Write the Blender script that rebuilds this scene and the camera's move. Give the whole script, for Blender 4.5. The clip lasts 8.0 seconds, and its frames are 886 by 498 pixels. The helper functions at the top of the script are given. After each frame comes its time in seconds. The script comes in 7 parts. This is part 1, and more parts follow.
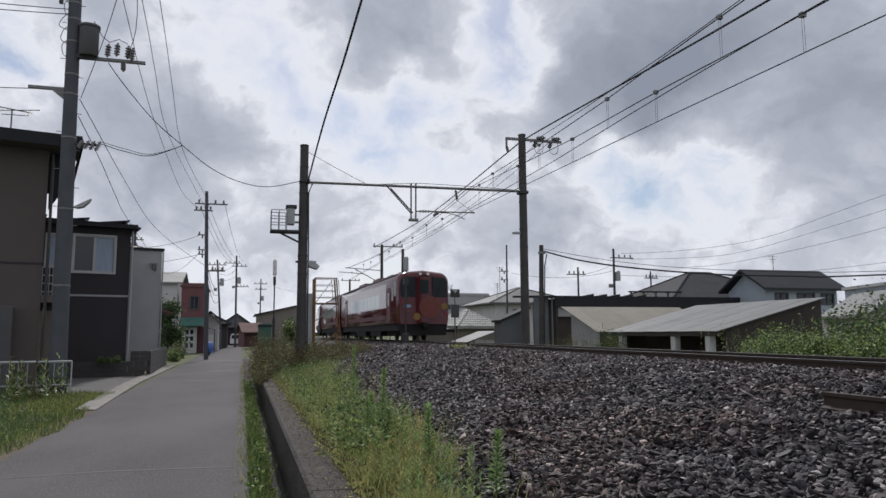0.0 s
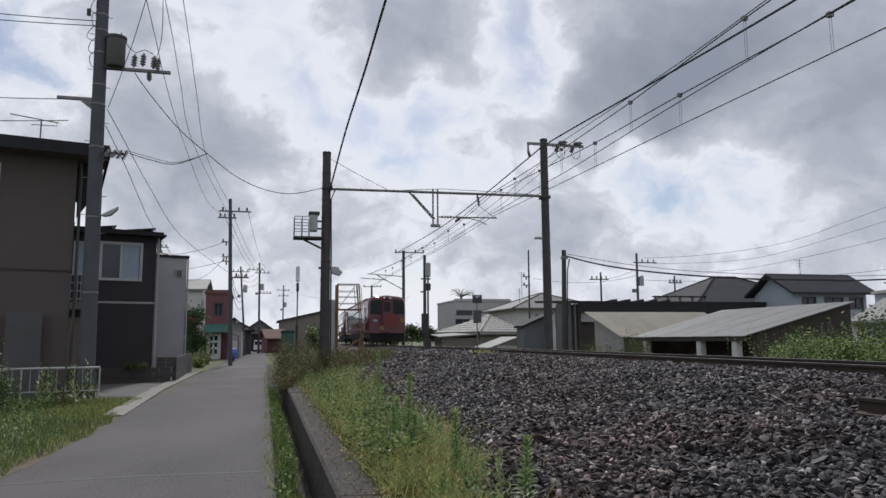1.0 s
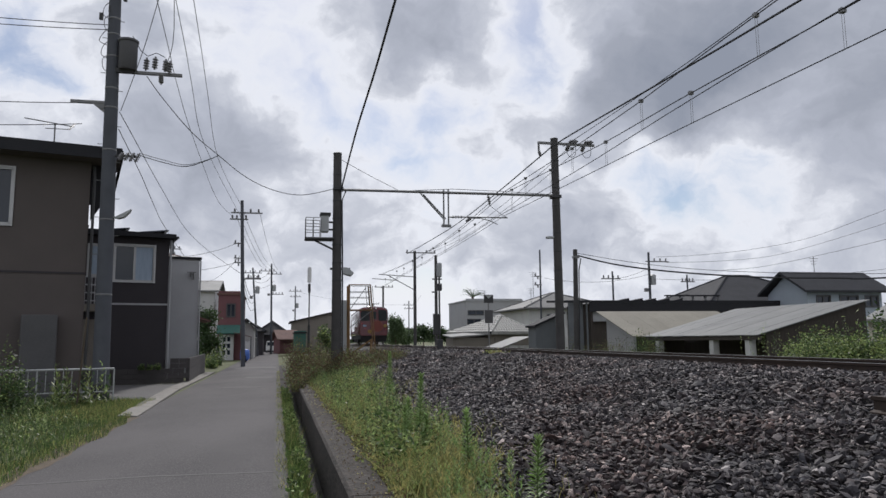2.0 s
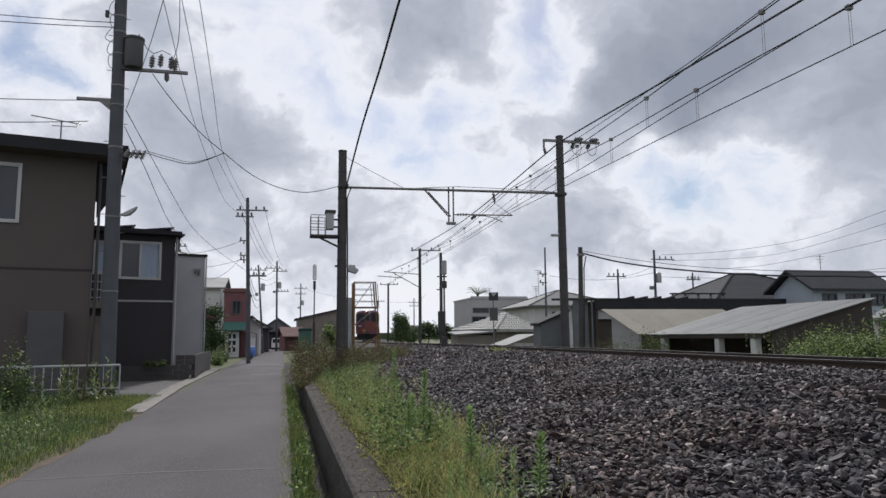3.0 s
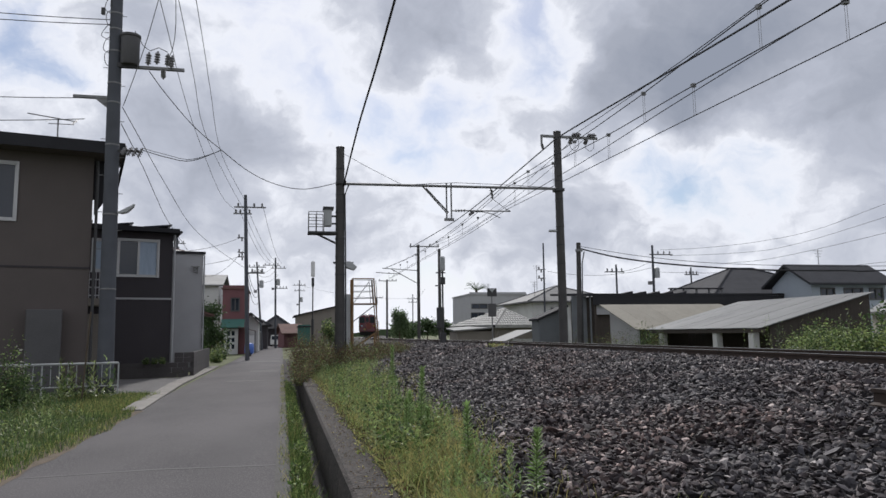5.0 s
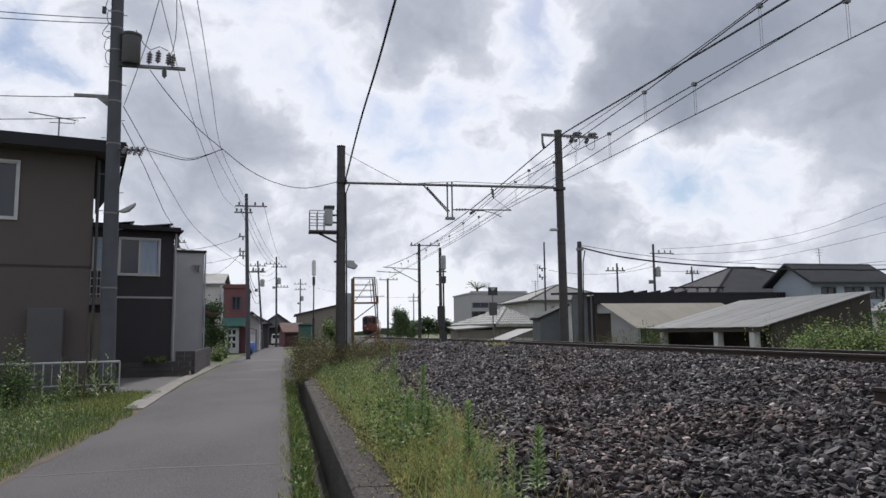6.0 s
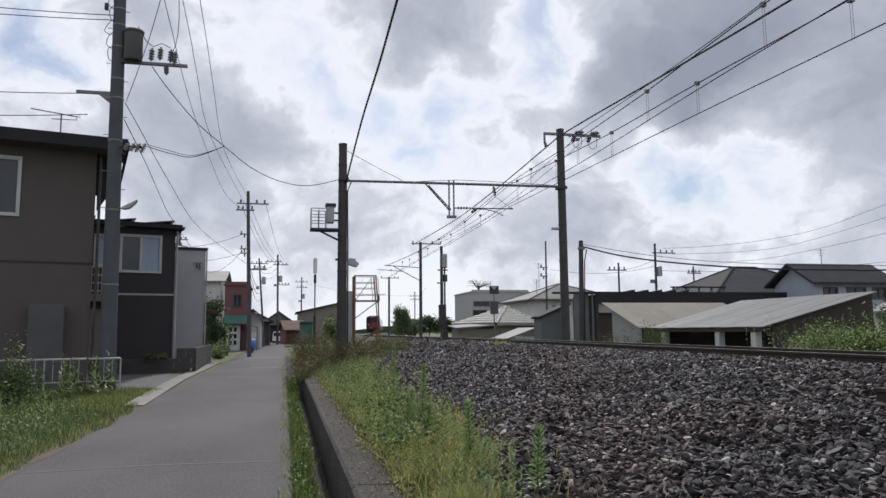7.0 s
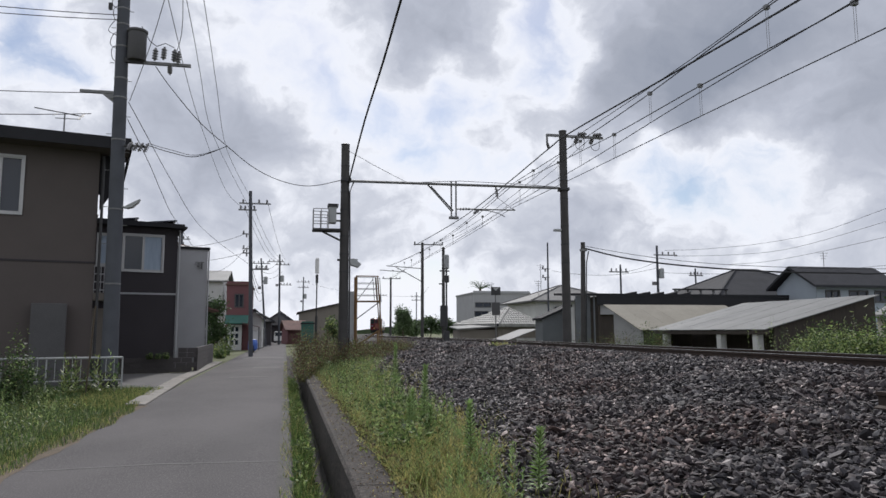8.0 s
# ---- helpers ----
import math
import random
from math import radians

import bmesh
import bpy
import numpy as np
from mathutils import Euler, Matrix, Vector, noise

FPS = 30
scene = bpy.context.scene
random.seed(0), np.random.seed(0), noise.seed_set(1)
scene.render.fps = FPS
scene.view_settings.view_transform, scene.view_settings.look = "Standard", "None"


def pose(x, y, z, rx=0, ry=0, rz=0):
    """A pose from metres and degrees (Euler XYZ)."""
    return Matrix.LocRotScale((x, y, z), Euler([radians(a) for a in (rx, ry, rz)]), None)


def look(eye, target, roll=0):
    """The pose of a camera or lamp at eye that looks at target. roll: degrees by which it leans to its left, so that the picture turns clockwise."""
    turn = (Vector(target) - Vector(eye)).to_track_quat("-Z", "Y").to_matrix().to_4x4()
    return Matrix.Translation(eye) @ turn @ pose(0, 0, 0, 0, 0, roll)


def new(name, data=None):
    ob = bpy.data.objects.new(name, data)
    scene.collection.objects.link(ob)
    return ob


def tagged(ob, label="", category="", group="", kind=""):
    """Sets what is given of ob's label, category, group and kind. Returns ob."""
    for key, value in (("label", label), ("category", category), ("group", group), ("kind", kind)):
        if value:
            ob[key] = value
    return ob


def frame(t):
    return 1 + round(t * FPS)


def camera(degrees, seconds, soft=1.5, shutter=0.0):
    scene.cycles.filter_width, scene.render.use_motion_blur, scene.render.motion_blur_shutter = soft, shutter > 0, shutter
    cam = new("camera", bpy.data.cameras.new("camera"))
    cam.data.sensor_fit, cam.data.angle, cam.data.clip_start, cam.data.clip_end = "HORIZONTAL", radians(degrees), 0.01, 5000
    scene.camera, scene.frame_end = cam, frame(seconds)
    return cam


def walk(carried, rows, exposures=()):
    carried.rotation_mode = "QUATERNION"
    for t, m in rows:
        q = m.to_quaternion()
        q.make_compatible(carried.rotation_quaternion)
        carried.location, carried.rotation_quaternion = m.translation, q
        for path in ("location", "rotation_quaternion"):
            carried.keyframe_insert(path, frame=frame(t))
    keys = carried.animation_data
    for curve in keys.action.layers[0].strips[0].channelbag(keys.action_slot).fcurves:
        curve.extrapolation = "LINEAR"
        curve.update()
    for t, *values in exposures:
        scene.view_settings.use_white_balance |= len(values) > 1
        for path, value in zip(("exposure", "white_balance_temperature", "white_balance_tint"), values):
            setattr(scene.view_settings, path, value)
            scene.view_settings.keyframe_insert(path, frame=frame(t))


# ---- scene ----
cam = camera(64, 8.0)


def aim(eye, yaw, pitch, roll):
    return pose(*eye, 90 + pitch, 0, yaw) @ pose(0, 0, 0, 0, 0, roll)


PATH = [
    (0, aim((-0.003, -0.008, 1.613), -15.765, 6.818, -0.298)),
    (0.5, aim((-0.025, 0.014, 1.610), -14.547, 7.041, -0.370)),
    (1, aim((-0.043, 0.014, 1.605), -14.052, 7.296, -0.431)),
    (1.5, aim((-0.042, 0.012, 1.605), -13.567, 7.346, -0.631)),
    (3, aim((-0.024, -0.005, 1.601), -12.712, 7.123, -0.520)),
    (3.5, aim((-0.014, -0.003, 1.601), -12.713, 6.961, -0.642)),
    (4, aim((-0.000, -0.003, 1.600), -12.761, 6.872, -0.792)),
    (4.5, aim((-0.003, -0.009, 1.603), -12.834, 6.831, -0.799)),
    (6, aim((-0.006, -0.019, 1.604), -12.750, 6.717, -0.790)),
    (6.5, aim((-0.007, -0.015, 1.604), -12.728, 6.634, -0.683)),
    (7, aim((0.000, 0.000, 1.600), -12.630, 6.600, -0.500)),
    (7.5, aim((-0.008, -0.002, 1.600), -12.555, 6.599, -0.284)),
    (8, aim((-0.007, -0.008, 1.602), -12.481, 6.670, -0.173)),
]
walk(cam, PATH, exposures=[(0.0, -0.25, 6180, 12.3), (1.5, -0.22, 6180, 12.3), (3.0, -0.16, 6180, 12.3), (5.0, -0.1, 6180, 12.3), (8.0, -0.08, 6180, 12.3)])

# ---- light: a bright broken overcast, sun veiled ahead of the camera ----
SUN_AZ, SUN_EL = 6.0, 42.0   # azimuth from +y towards +x


def cloud_sky():
    w = bpy.data.worlds.new("sky")
    scene.world = w
    w.use_nodes = True
    nt = w.node_tree
    nt.nodes.clear()
    N, L = nt.nodes.new, nt.links.new

    def math_node(op, a, b=None, c=None, clamp=False):
        n = N("ShaderNodeMath")
        n.operation, n.use_clamp = op, clamp
        for i, v in enumerate((a, b, c)):
            if v is None:
                continue
            if isinstance(v, (int, float)):
                n.inputs[i].default_value = v
            else:
                L(v, n.inputs[i])
        return n.outputs[0]

    out, add = N("ShaderNodeOutputWorld"), N("ShaderNodeMixShader")
    blue, cloud = N("ShaderNodeBackground"), N("ShaderNodeBackground")
    sky = N("ShaderNodeTexSky")
    sky.sky_type, sky.sun_disc = "NISHITA", False
    sky.sun_elevation, sky.sun_rotation = radians(SUN_EL), radians(SUN_AZ)
    sky.air_density, sky.dust_density = 1.0, 0.8
    L(sky.outputs[0], blue.inputs["Color"])
    blue.inputs["Strength"].default_value = 0.09
    tc = N("ShaderNodeTexCoord")
    sep = N("ShaderNodeSeparateXYZ")
    L(tc.outputs["Generated"], sep.inputs[0])
    # billowing: the direction is shifted by noise before the banks are laid out, so their rims curl
    def billow(vec, scale, detail, amount, seed):
        n, off, mul, plus = N("ShaderNodeTexNoise"), N("ShaderNodeVectorMath"), N("ShaderNodeVectorMath"), N("ShaderNodeVectorMath")
        n.inputs["Scale"].default_value, n.inputs["Detail"].default_value, n.inputs["Roughness"].default_value = scale, detail, 0.55
        m = N("ShaderNodeMapping")
        m.inputs["Location"].default_value = (seed, seed * 0.7, seed * 0.3)
        L(tc.outputs["Generated"], m.inputs[0]), L(m.outputs[0], n.inputs["Vector"])
        off.operation, mul.operation, plus.operation = "SUBTRACT", "SCALE", "ADD"
        L(n.outputs["Color"], off.inputs[0])
        off.inputs[1].default_value = (0.5, 0.5, 0.5)
        L(off.outputs[0], mul.inputs[0])
        mul.inputs["Scale"].default_value = amount
        L(vec, plus.inputs[0]), L(mul.outputs[0], plus.inputs[1])
        return plus.outputs[0]

    curled = billow(billow(tc.outputs["Generated"], 3.5, 3, 0.13, 2.0), 11.0, 7, 0.10, 5.0)

    def fbm(scale, detail, seed, rough=0.55, warp=0.0):
        n = N("ShaderNodeTexNoise")
        n.inputs["Scale"].default_value, n.inputs["Detail"].default_value = scale, detail
        n.inputs["Roughness"].default_value, n.inputs["Distortion"].default_value = rough, warp
        m = N("ShaderNodeMapping")
        m.inputs["Location"].default_value = (seed, seed * 0.37, seed * 0.11)
        m.inputs["Scale"].default_value = (1, 1, 1.5)
        L(curled, m.inputs[0]), L(m.outputs[0], n.inputs["Vector"])
        return n.outputs["Fac"]

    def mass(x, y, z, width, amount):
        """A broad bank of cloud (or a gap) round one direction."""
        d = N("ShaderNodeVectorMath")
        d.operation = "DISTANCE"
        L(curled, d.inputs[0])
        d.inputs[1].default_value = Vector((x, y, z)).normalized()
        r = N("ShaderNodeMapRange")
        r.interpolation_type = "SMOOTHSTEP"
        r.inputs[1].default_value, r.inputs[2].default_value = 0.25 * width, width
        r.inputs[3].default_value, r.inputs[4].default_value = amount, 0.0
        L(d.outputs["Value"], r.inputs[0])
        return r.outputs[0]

    # thickness of the cloud: thin rims are white, deep banks grey, gaps show the blue
    thick = math_node("MULTIPLY_ADD", fbm(5.0, 8, 3.1, 0.5), 0.5, 0.29)
    thick = math_node("ADD", thick, math_node("MULTIPLY_ADD", fbm(16.0, 8, 1.3, 0.55), 0.3, -0.15))
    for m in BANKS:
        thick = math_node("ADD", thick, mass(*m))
    veil = N("ShaderNodeMapRange")
    veil.interpolation_type = "SMOOTHSTEP"
    veil.inputs[1].default_value, veil.inputs[2].default_value, veil.inputs[3].default_value = 0.29, 0.5, 0.08
    L(thick, veil.inputs[0])
    ramp = N("ShaderNodeValToRGB")
    e = ramp.color_ramp.elements
    e[0].position, e[0].color = 0.40, (1.04, 1.045, 1.06, 1)
    e[1].position, e[1].color = 0.92, (0.34, 0.37, 0.43, 1)
    for p, c in ((0.48, (1.0, 1.01, 1.03)), (0.55, (0.72, 0.74, 0.785)), (0.64, (0.56, 0.585, 0.645)), (0.75, (0.45, 0.475, 0.53))):
        ramp.color_ramp.elements.new(p).color = (*c, 1)
    L(thick, ramp.inputs[0]), L(ramp.outputs[0], cloud.inputs["Color"])
    cloud.inputs["Strength"].default_value = 0.95
    # haze closes the sky towards the horizon
    haze = N("ShaderNodeMapRange")
    haze.interpolation_type = "SMOOTHSTEP"
    haze.inputs[1].default_value, haze.inputs[2].default_value = 0.03, 0.17
    haze.inputs[3].default_value, haze.inputs[4].default_value = 1.0, 0.0
    L(sep.outputs[2], haze.inputs[0])
    fac = math_node("MAXIMUM", veil.outputs[0], haze.outputs[0])
    L(fac, add.inputs[0]), L(blue.outputs[0], add.inputs[1]), L(cloud.outputs[0], add.inputs[2])
    L(add.outputs[0], out.inputs[0])


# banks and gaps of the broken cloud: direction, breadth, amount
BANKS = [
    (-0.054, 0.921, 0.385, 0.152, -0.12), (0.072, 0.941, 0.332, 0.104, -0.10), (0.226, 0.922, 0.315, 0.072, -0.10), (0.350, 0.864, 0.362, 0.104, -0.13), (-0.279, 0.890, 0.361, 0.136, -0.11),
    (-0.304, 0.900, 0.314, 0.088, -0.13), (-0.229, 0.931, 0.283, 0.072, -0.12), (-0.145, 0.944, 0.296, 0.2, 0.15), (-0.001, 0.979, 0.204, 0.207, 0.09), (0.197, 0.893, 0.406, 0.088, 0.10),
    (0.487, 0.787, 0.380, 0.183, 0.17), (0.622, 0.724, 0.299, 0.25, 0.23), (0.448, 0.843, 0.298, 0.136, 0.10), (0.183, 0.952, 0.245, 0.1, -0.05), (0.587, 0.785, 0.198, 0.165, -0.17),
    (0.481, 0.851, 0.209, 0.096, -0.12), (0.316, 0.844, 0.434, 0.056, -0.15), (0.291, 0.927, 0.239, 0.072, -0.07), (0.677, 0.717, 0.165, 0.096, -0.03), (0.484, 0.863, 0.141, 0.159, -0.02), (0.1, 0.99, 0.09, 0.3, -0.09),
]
cloud_sky()
sun = new("sun", bpy.data.lights.new("sun", "SUN"))
sun.data.energy, sun.data.angle, sun.data.color = 2.8, radians(3), (1.0, 0.95, 0.87)
az, el = radians(SUN_AZ), radians(SUN_EL)
sun.matrix_world = look((0, 0, 30), (-math.sin(az) * math.cos(el), -math.cos(az) * math.cos(el), 30 - math.sin(el)))


# ---- materials ----
def material(name, color, second=None, rough=0.8, metal=0.0, scale=3.0, fine=40.0, amount=0.5, bump=0.2, depth=0.01, third=None, stretch=(1, 1, 1),
             random=0.0, island=0.0, spec=0.4, thin=0.0):
    """Two scales of colour variation and a fine relief; random varies object by object, island loose piece by loose piece."""
    m = bpy.data.materials.new(name)
    m.use_nodes = True
    nt = m.node_tree
    N, L = nt.nodes.new, nt.links.new
    b = nt.nodes["Principled BSDF"]
    b.inputs["Roughness"].default_value, b.inputs["Metallic"].default_value = rough, metal
    b.inputs["Specular IOR Level"].default_value = spec
    second = second or tuple(c * 0.65 for c in color)
    third = third or tuple(min(1, c * 1.25) for c in color)
    tc, mp = N("ShaderNodeTexCoord"), N("ShaderNodeMapping")
    mp.inputs["Scale"].default_value = stretch
    L(tc.outputs["Object"], mp.inputs[0])

    def noise_tex(s, detail):
        n = N("ShaderNodeTexNoise")
        n.inputs["Scale"].default_value, n.inputs["Detail"].default_value = s, detail
        L(mp.outputs[0], n.inputs["Vector"])
        return n.outputs["Fac"]

    def mix(a, b_, fac, blend="MIX"):
        n = N("ShaderNodeMix")
        n.data_type, n.blend_type = "RGBA", blend
        for sock, v in ((n.inputs[0], fac), (n.inputs[6], a), (n.inputs[7], b_)):
            if isinstance(v, (int, float)):
                sock.default_value = v
            elif isinstance(v, tuple):
                sock.default_value = (*v, 1)
            else:
                L(v, sock)
        return n.outputs[2]

    def spread(f, lo, hi, top=1.0):
        r = N("ShaderNodeMapRange")
        r.inputs[1].default_value, r.inputs[2].default_value, r.inputs[4].default_value = lo, hi, top
        L(f, r.inputs[0])
        return r.outputs[0]

    big, small = noise_tex(scale, 5), noise_tex(fine, 4)
    c = mix(color, second, spread(big, 0.38, 0.68, amount))
    c = mix(c, third, spread(small, 0.45, 0.75, amount))
    for source, k in (("ShaderNodeObjectInfo", random), ("ShaderNodeNewGeometry", island)):
        if k:
            n = N(source)
            ramp = N("ShaderNodeMapRange")
            ramp.inputs[3].default_value, ramp.inputs[4].default_value = 1 - k, 1 + k
            L(n.outputs["Random" if source.endswith("Info") else "Random Per Island"], ramp.inputs[0])
            v = N("ShaderNodeVectorMath")
            v.operation = "SCALE"
            L(c, v.inputs[0]), L(ramp.outputs[0], v.inputs["Scale"])
            c = v.outputs[0]
    L(c, b.inputs["Base Color"])
    if thin:
        t, ms = N("ShaderNodeBsdfTranslucent"), N("ShaderNodeMixShader")
        ms.inputs[0].default_value = thin
        L(c, t.inputs["Color"]), L(b.outputs[0], ms.inputs[1]), L(t.outputs[0], ms.inputs[2])
        L(ms.outputs[0], nt.nodes["Material Output"].inputs["Surface"])
    if bump:
        bp = N("ShaderNodeBump")
        bp.inputs["Strength"].default_value, bp.inputs["Distance"].default_value = bump, depth
        L(small, bp.inputs["Height"]), L(bp.outputs[0], b.inputs["Normal"])
    return m


def stone_material(name):
    """Crushed track stone: grey, purple-brown and a few pale pieces."""
    m = bpy.data.materials.new(name)
    m.use_nodes = True
    nt = m.node_tree
    N, L = nt.nodes.new, nt.links.new
    b = nt.nodes["Principled BSDF"]
    b.inputs["Roughness"].default_value = 0.72
    b.inputs["Specular IOR Level"].default_value = 0.45
    geo, info, tc = N("ShaderNodeNewGeometry"), N("ShaderNodeObjectInfo"), N("ShaderNodeTexCoord")
    s = N("ShaderNodeMath")
    s.operation = "ADD"
    L(geo.outputs["Random Per Island"], s.inputs[0]), L(info.outputs["Random"], s.inputs[1])
    f = N("ShaderNodeMath")
    f.operation = "FRACT"
    L(s.outputs[0], f.inputs[0])
    ramp = N("ShaderNodeValToRGB")
    ramp.color_ramp.interpolation = "LINEAR"
    e = ramp.color_ramp.elements
    e[0].position, e[0].color = 0.0, (0.02, 0.018, 0.02, 1)
    e[1].position, e[1].color = 1.0, (0.4, 0.365, 0.35, 1)
    for p, c in ((0.3, (0.028, 0.025, 0.03)), (0.55, (0.058, 0.047, 0.048)), (0.72, (0.048, 0.047, 0.055)), (0.86, (0.12, 0.1, 0.097))):
        ramp.color_ramp.elements.new(p).color = (*c, 1)
    L(f.outputs[0], ramp.inputs[0])
    n = N("ShaderNodeTexNoise")
    n.inputs["Scale"].default_value, n.inputs["Detail"].default_value = 45, 5
    L(tc.outputs["Object"], n.inputs["Vector"])
    big = N("ShaderNodeTexNoise")
    big.inputs["Scale"].default_value = 0.5
    L(geo.outputs["Position"], big.inputs["Vector"])
    rust = N("ShaderNodeMapRange")
    rust.inputs[1].default_value, rust.inputs[2].default_value, rust.inputs[4].default_value = 0.46, 0.66, 0.6
    L(big.outputs["Fac"], rust.inputs[0])
    mx = N("ShaderNodeMix")
    mx.data_type, mx.blend_type = "RGBA", "MULTIPLY"
    mx.inputs[7].default_value = (1.3, 0.95, 0.82, 1)
    L(rust.outputs[0], mx.inputs[0]), L(ramp.outputs[0], mx.inputs[6])
    v = N("ShaderNodeMapRange")
    v.inputs[1].default_value, v.inputs[2].default_value, v.inputs[3].default_value, v.inputs[4].default_value = 0.3, 0.7, 0.7, 1.25
    L(n.outputs["Fac"], v.inputs[0])
    sc = N("ShaderNodeVectorMath")
    sc.operation = "SCALE"
    L(mx.outputs[2], sc.inputs[0]), L(v.outputs[0], sc.inputs["Scale"])
    L(sc.outputs[0], b.inputs["Base Color"])
    bp = N("ShaderNodeBump")
    bp.inputs["Strength"].default_value, bp.inputs["Distance"].default_value = 0.4, 0.01
    L(n.outputs["Fac"], bp.inputs["Height"]), L(bp.outputs[0], b.inputs["Normal"])
    return m


def glass_material(name, color, rough=0.08, spec=0.9):
    m = bpy.data.materials.new(name)
    m.use_nodes = True
    b = m.node_tree.nodes["Principled BSDF"]
    b.inputs["Base Color"].default_value, b.inputs["Roughness"].default_value = (*color, 1), rough
    b.inputs["Specular IOR Level"].default_value = spec
    return m


ASPHALT = material("asphalt", (0.084, 0.077, 0.079), (0.05, 0.046, 0.048), 0.92, 0, 0.55, 70, 1.0, 0.5, 0.006, third=(0.125, 0.117, 0.116), stretch=(1, 0.5, 1))
EDGE = material("crumbled_edge", (0.088, 0.084, 0.079), (0.052, 0.05, 0.046), 0.92, 0, 2.2, 40, 0.85, 0.7, 0.012)
LOCKER = material("dull_locker_paint", (0.085, 0.083, 0.086), (0.065, 0.064, 0.066), 0.6, 0.1, 2, 30, 0.5, 0.05, 0.002)
PATCH = material("old_asphalt_patch", (0.115, 0.11, 0.108), (0.08, 0.077, 0.077), 0.9, 0, 2.6, 60, 0.9, 0.5, 0.006)
KERB = material("kerb_concrete", (0.24, 0.225, 0.205), (0.15, 0.14, 0.125), 0.9, 0, 1.5, 50, 0.7, 0.3, 0.006)
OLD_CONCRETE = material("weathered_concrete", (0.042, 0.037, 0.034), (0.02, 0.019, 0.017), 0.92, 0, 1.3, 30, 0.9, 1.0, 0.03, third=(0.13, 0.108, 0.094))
POLE_CONCRETE = material("pole_concrete", (0.08, 0.085, 0.098), (0.055, 0.058, 0.067), 0.85, 0, 2.0, 60, 0.6, 0.3, 0.004)
DARK_POLE = material("dark_catenary_pole", (0.065, 0.062, 0.06), (0.035, 0.034, 0.034), 0.8, 0, 2.5, 50, 0.6, 0.3, 0.005)
STEEL = material("galvanised_steel", (0.2, 0.2, 0.2), (0.13, 0.13, 0.13), 0.55, 0.5, 4, 60, 0.5, 0.1, 0.002)
DARK_STEEL = material("painted_dark_steel", (0.05, 0.05, 0.052), (0.03, 0.03, 0.03), 0.6, 0.2, 4, 60, 0.5, 0.1, 0.002)
WIRE = material("wire", (0.03, 0.03, 0.033), None, 0.6, 0.2, 6, 30, 0.4, 0)
PALE_WIRE = material("grey_wire", (0.16, 0.16, 0.165), None, 0.5, 0.4, 6, 30, 0.4, 0)
RAIL = material("rusty_rail", (0.05, 0.035, 0.028), (0.032, 0.024, 0.02), 0.75, 0.2, 5, 60, 0.7, 0.3, 0.003)
RAIL_TOP = material("worn_rail_head", (0.42, 0.41, 0.4), (0.3, 0.29, 0.28), 0.3, 0.9, 5, 60, 0.4, 0.05, 0.001)
SLEEPER = material("sleeper_concrete", (0.19, 0.165, 0.145), (0.12, 0.1, 0.085), 0.9, 0, 3, 50, 0.6, 0.3, 0.005)
STONE = stone_material("crushed_stone")
BED = material("ballast_bed", (0.05, 0.045, 0.043), (0.03, 0.027, 0.027), 0.95, 0, 3, 25, 0.8, 1.0, 0.05, third=(0.085, 0.075, 0.07))
DIRT = material("dry_dirt", (0.125, 0.098, 0.07), (0.08, 0.064, 0.045), 0.95, 0, 3, 40, 0.8, 0.7, 0.02)
GROUND = material("ground_dry_grass", (0.11, 0.12, 0.055), (0.075, 0.085, 0.04), 0.95, 0, 0.4, 14, 0.7, 0.6, 0.03)
GRASS = material("grass_blades", (0.195, 0.24, 0.072), (0.09, 0.13, 0.04), 0.5, 0, 1.2, 8, 0.7, 0, island=0.9, third=(0.32, 0.34, 0.14), thin=0.36)
DRY_GRASS = material("dry_grass_blades", (0.36, 0.33, 0.125), (0.25, 0.215, 0.075), 0.7, 0, 1.2, 8, 0.7, 0, island=0.55, thin=0.36)
DITCH_GRASS = material("ditch_grass_blades", (0.085, 0.15, 0.036), (0.045, 0.085, 0.024), 0.55, 0, 2, 8, 0.7, 0, island=0.7, thin=0.33)
WEED = material("weed_leaves", (0.24, 0.31, 0.11), (0.14, 0.2, 0.07), 0.5, 0, 3, 9, 0.6, 0, island=0.85, thin=0.36)
TALL_WEED = material("tall_weed_leaves", (0.2, 0.3, 0.095), (0.13, 0.21, 0.065), 0.55, 0, 3, 9, 0.5, 0, island=0.50, thin=0.33)
WHITE_BLOOM = material("pale_seed_heads", (0.5, 0.49, 0.44), None, 0.8, 0, 3, 9, 0.4, 0, thin=0.3)
STALK = material("weed_stem", (0.09, 0.13, 0.04), None, 0.7, 0, 4, 20, 0.5, 0)
BROWN_WEED = material("withering_weeds", (0.105, 0.078, 0.045), (0.06, 0.045, 0.028), 0.8, 0, 1.2, 9, 0.7, 0, island=0.6, third=(0.22, 0.13, 0.06), thin=0.3)
LEAF = material("shrub_leaves", (0.065, 0.11, 0.035), (0.04, 0.075, 0.025), 0.6, 0, 1.0, 9, 0.7, 0, island=0.60, thin=0.33)
DARK_LEAF = material("tree_leaves", (0.045, 0.075, 0.03), (0.03, 0.05, 0.02), 0.6, 0, 1.0, 9, 0.7, 0, island=0.45, thin=0.45)
# green lightened so that distance haze is already in the leaf colour
HAZED_LEAF = material("hazed_tree_leaves", (0.12, 0.17, 0.085), (0.08, 0.12, 0.06), 0.7, 0, 0.6, 9, 0.7, 0, island=0.4, thin=0.4)
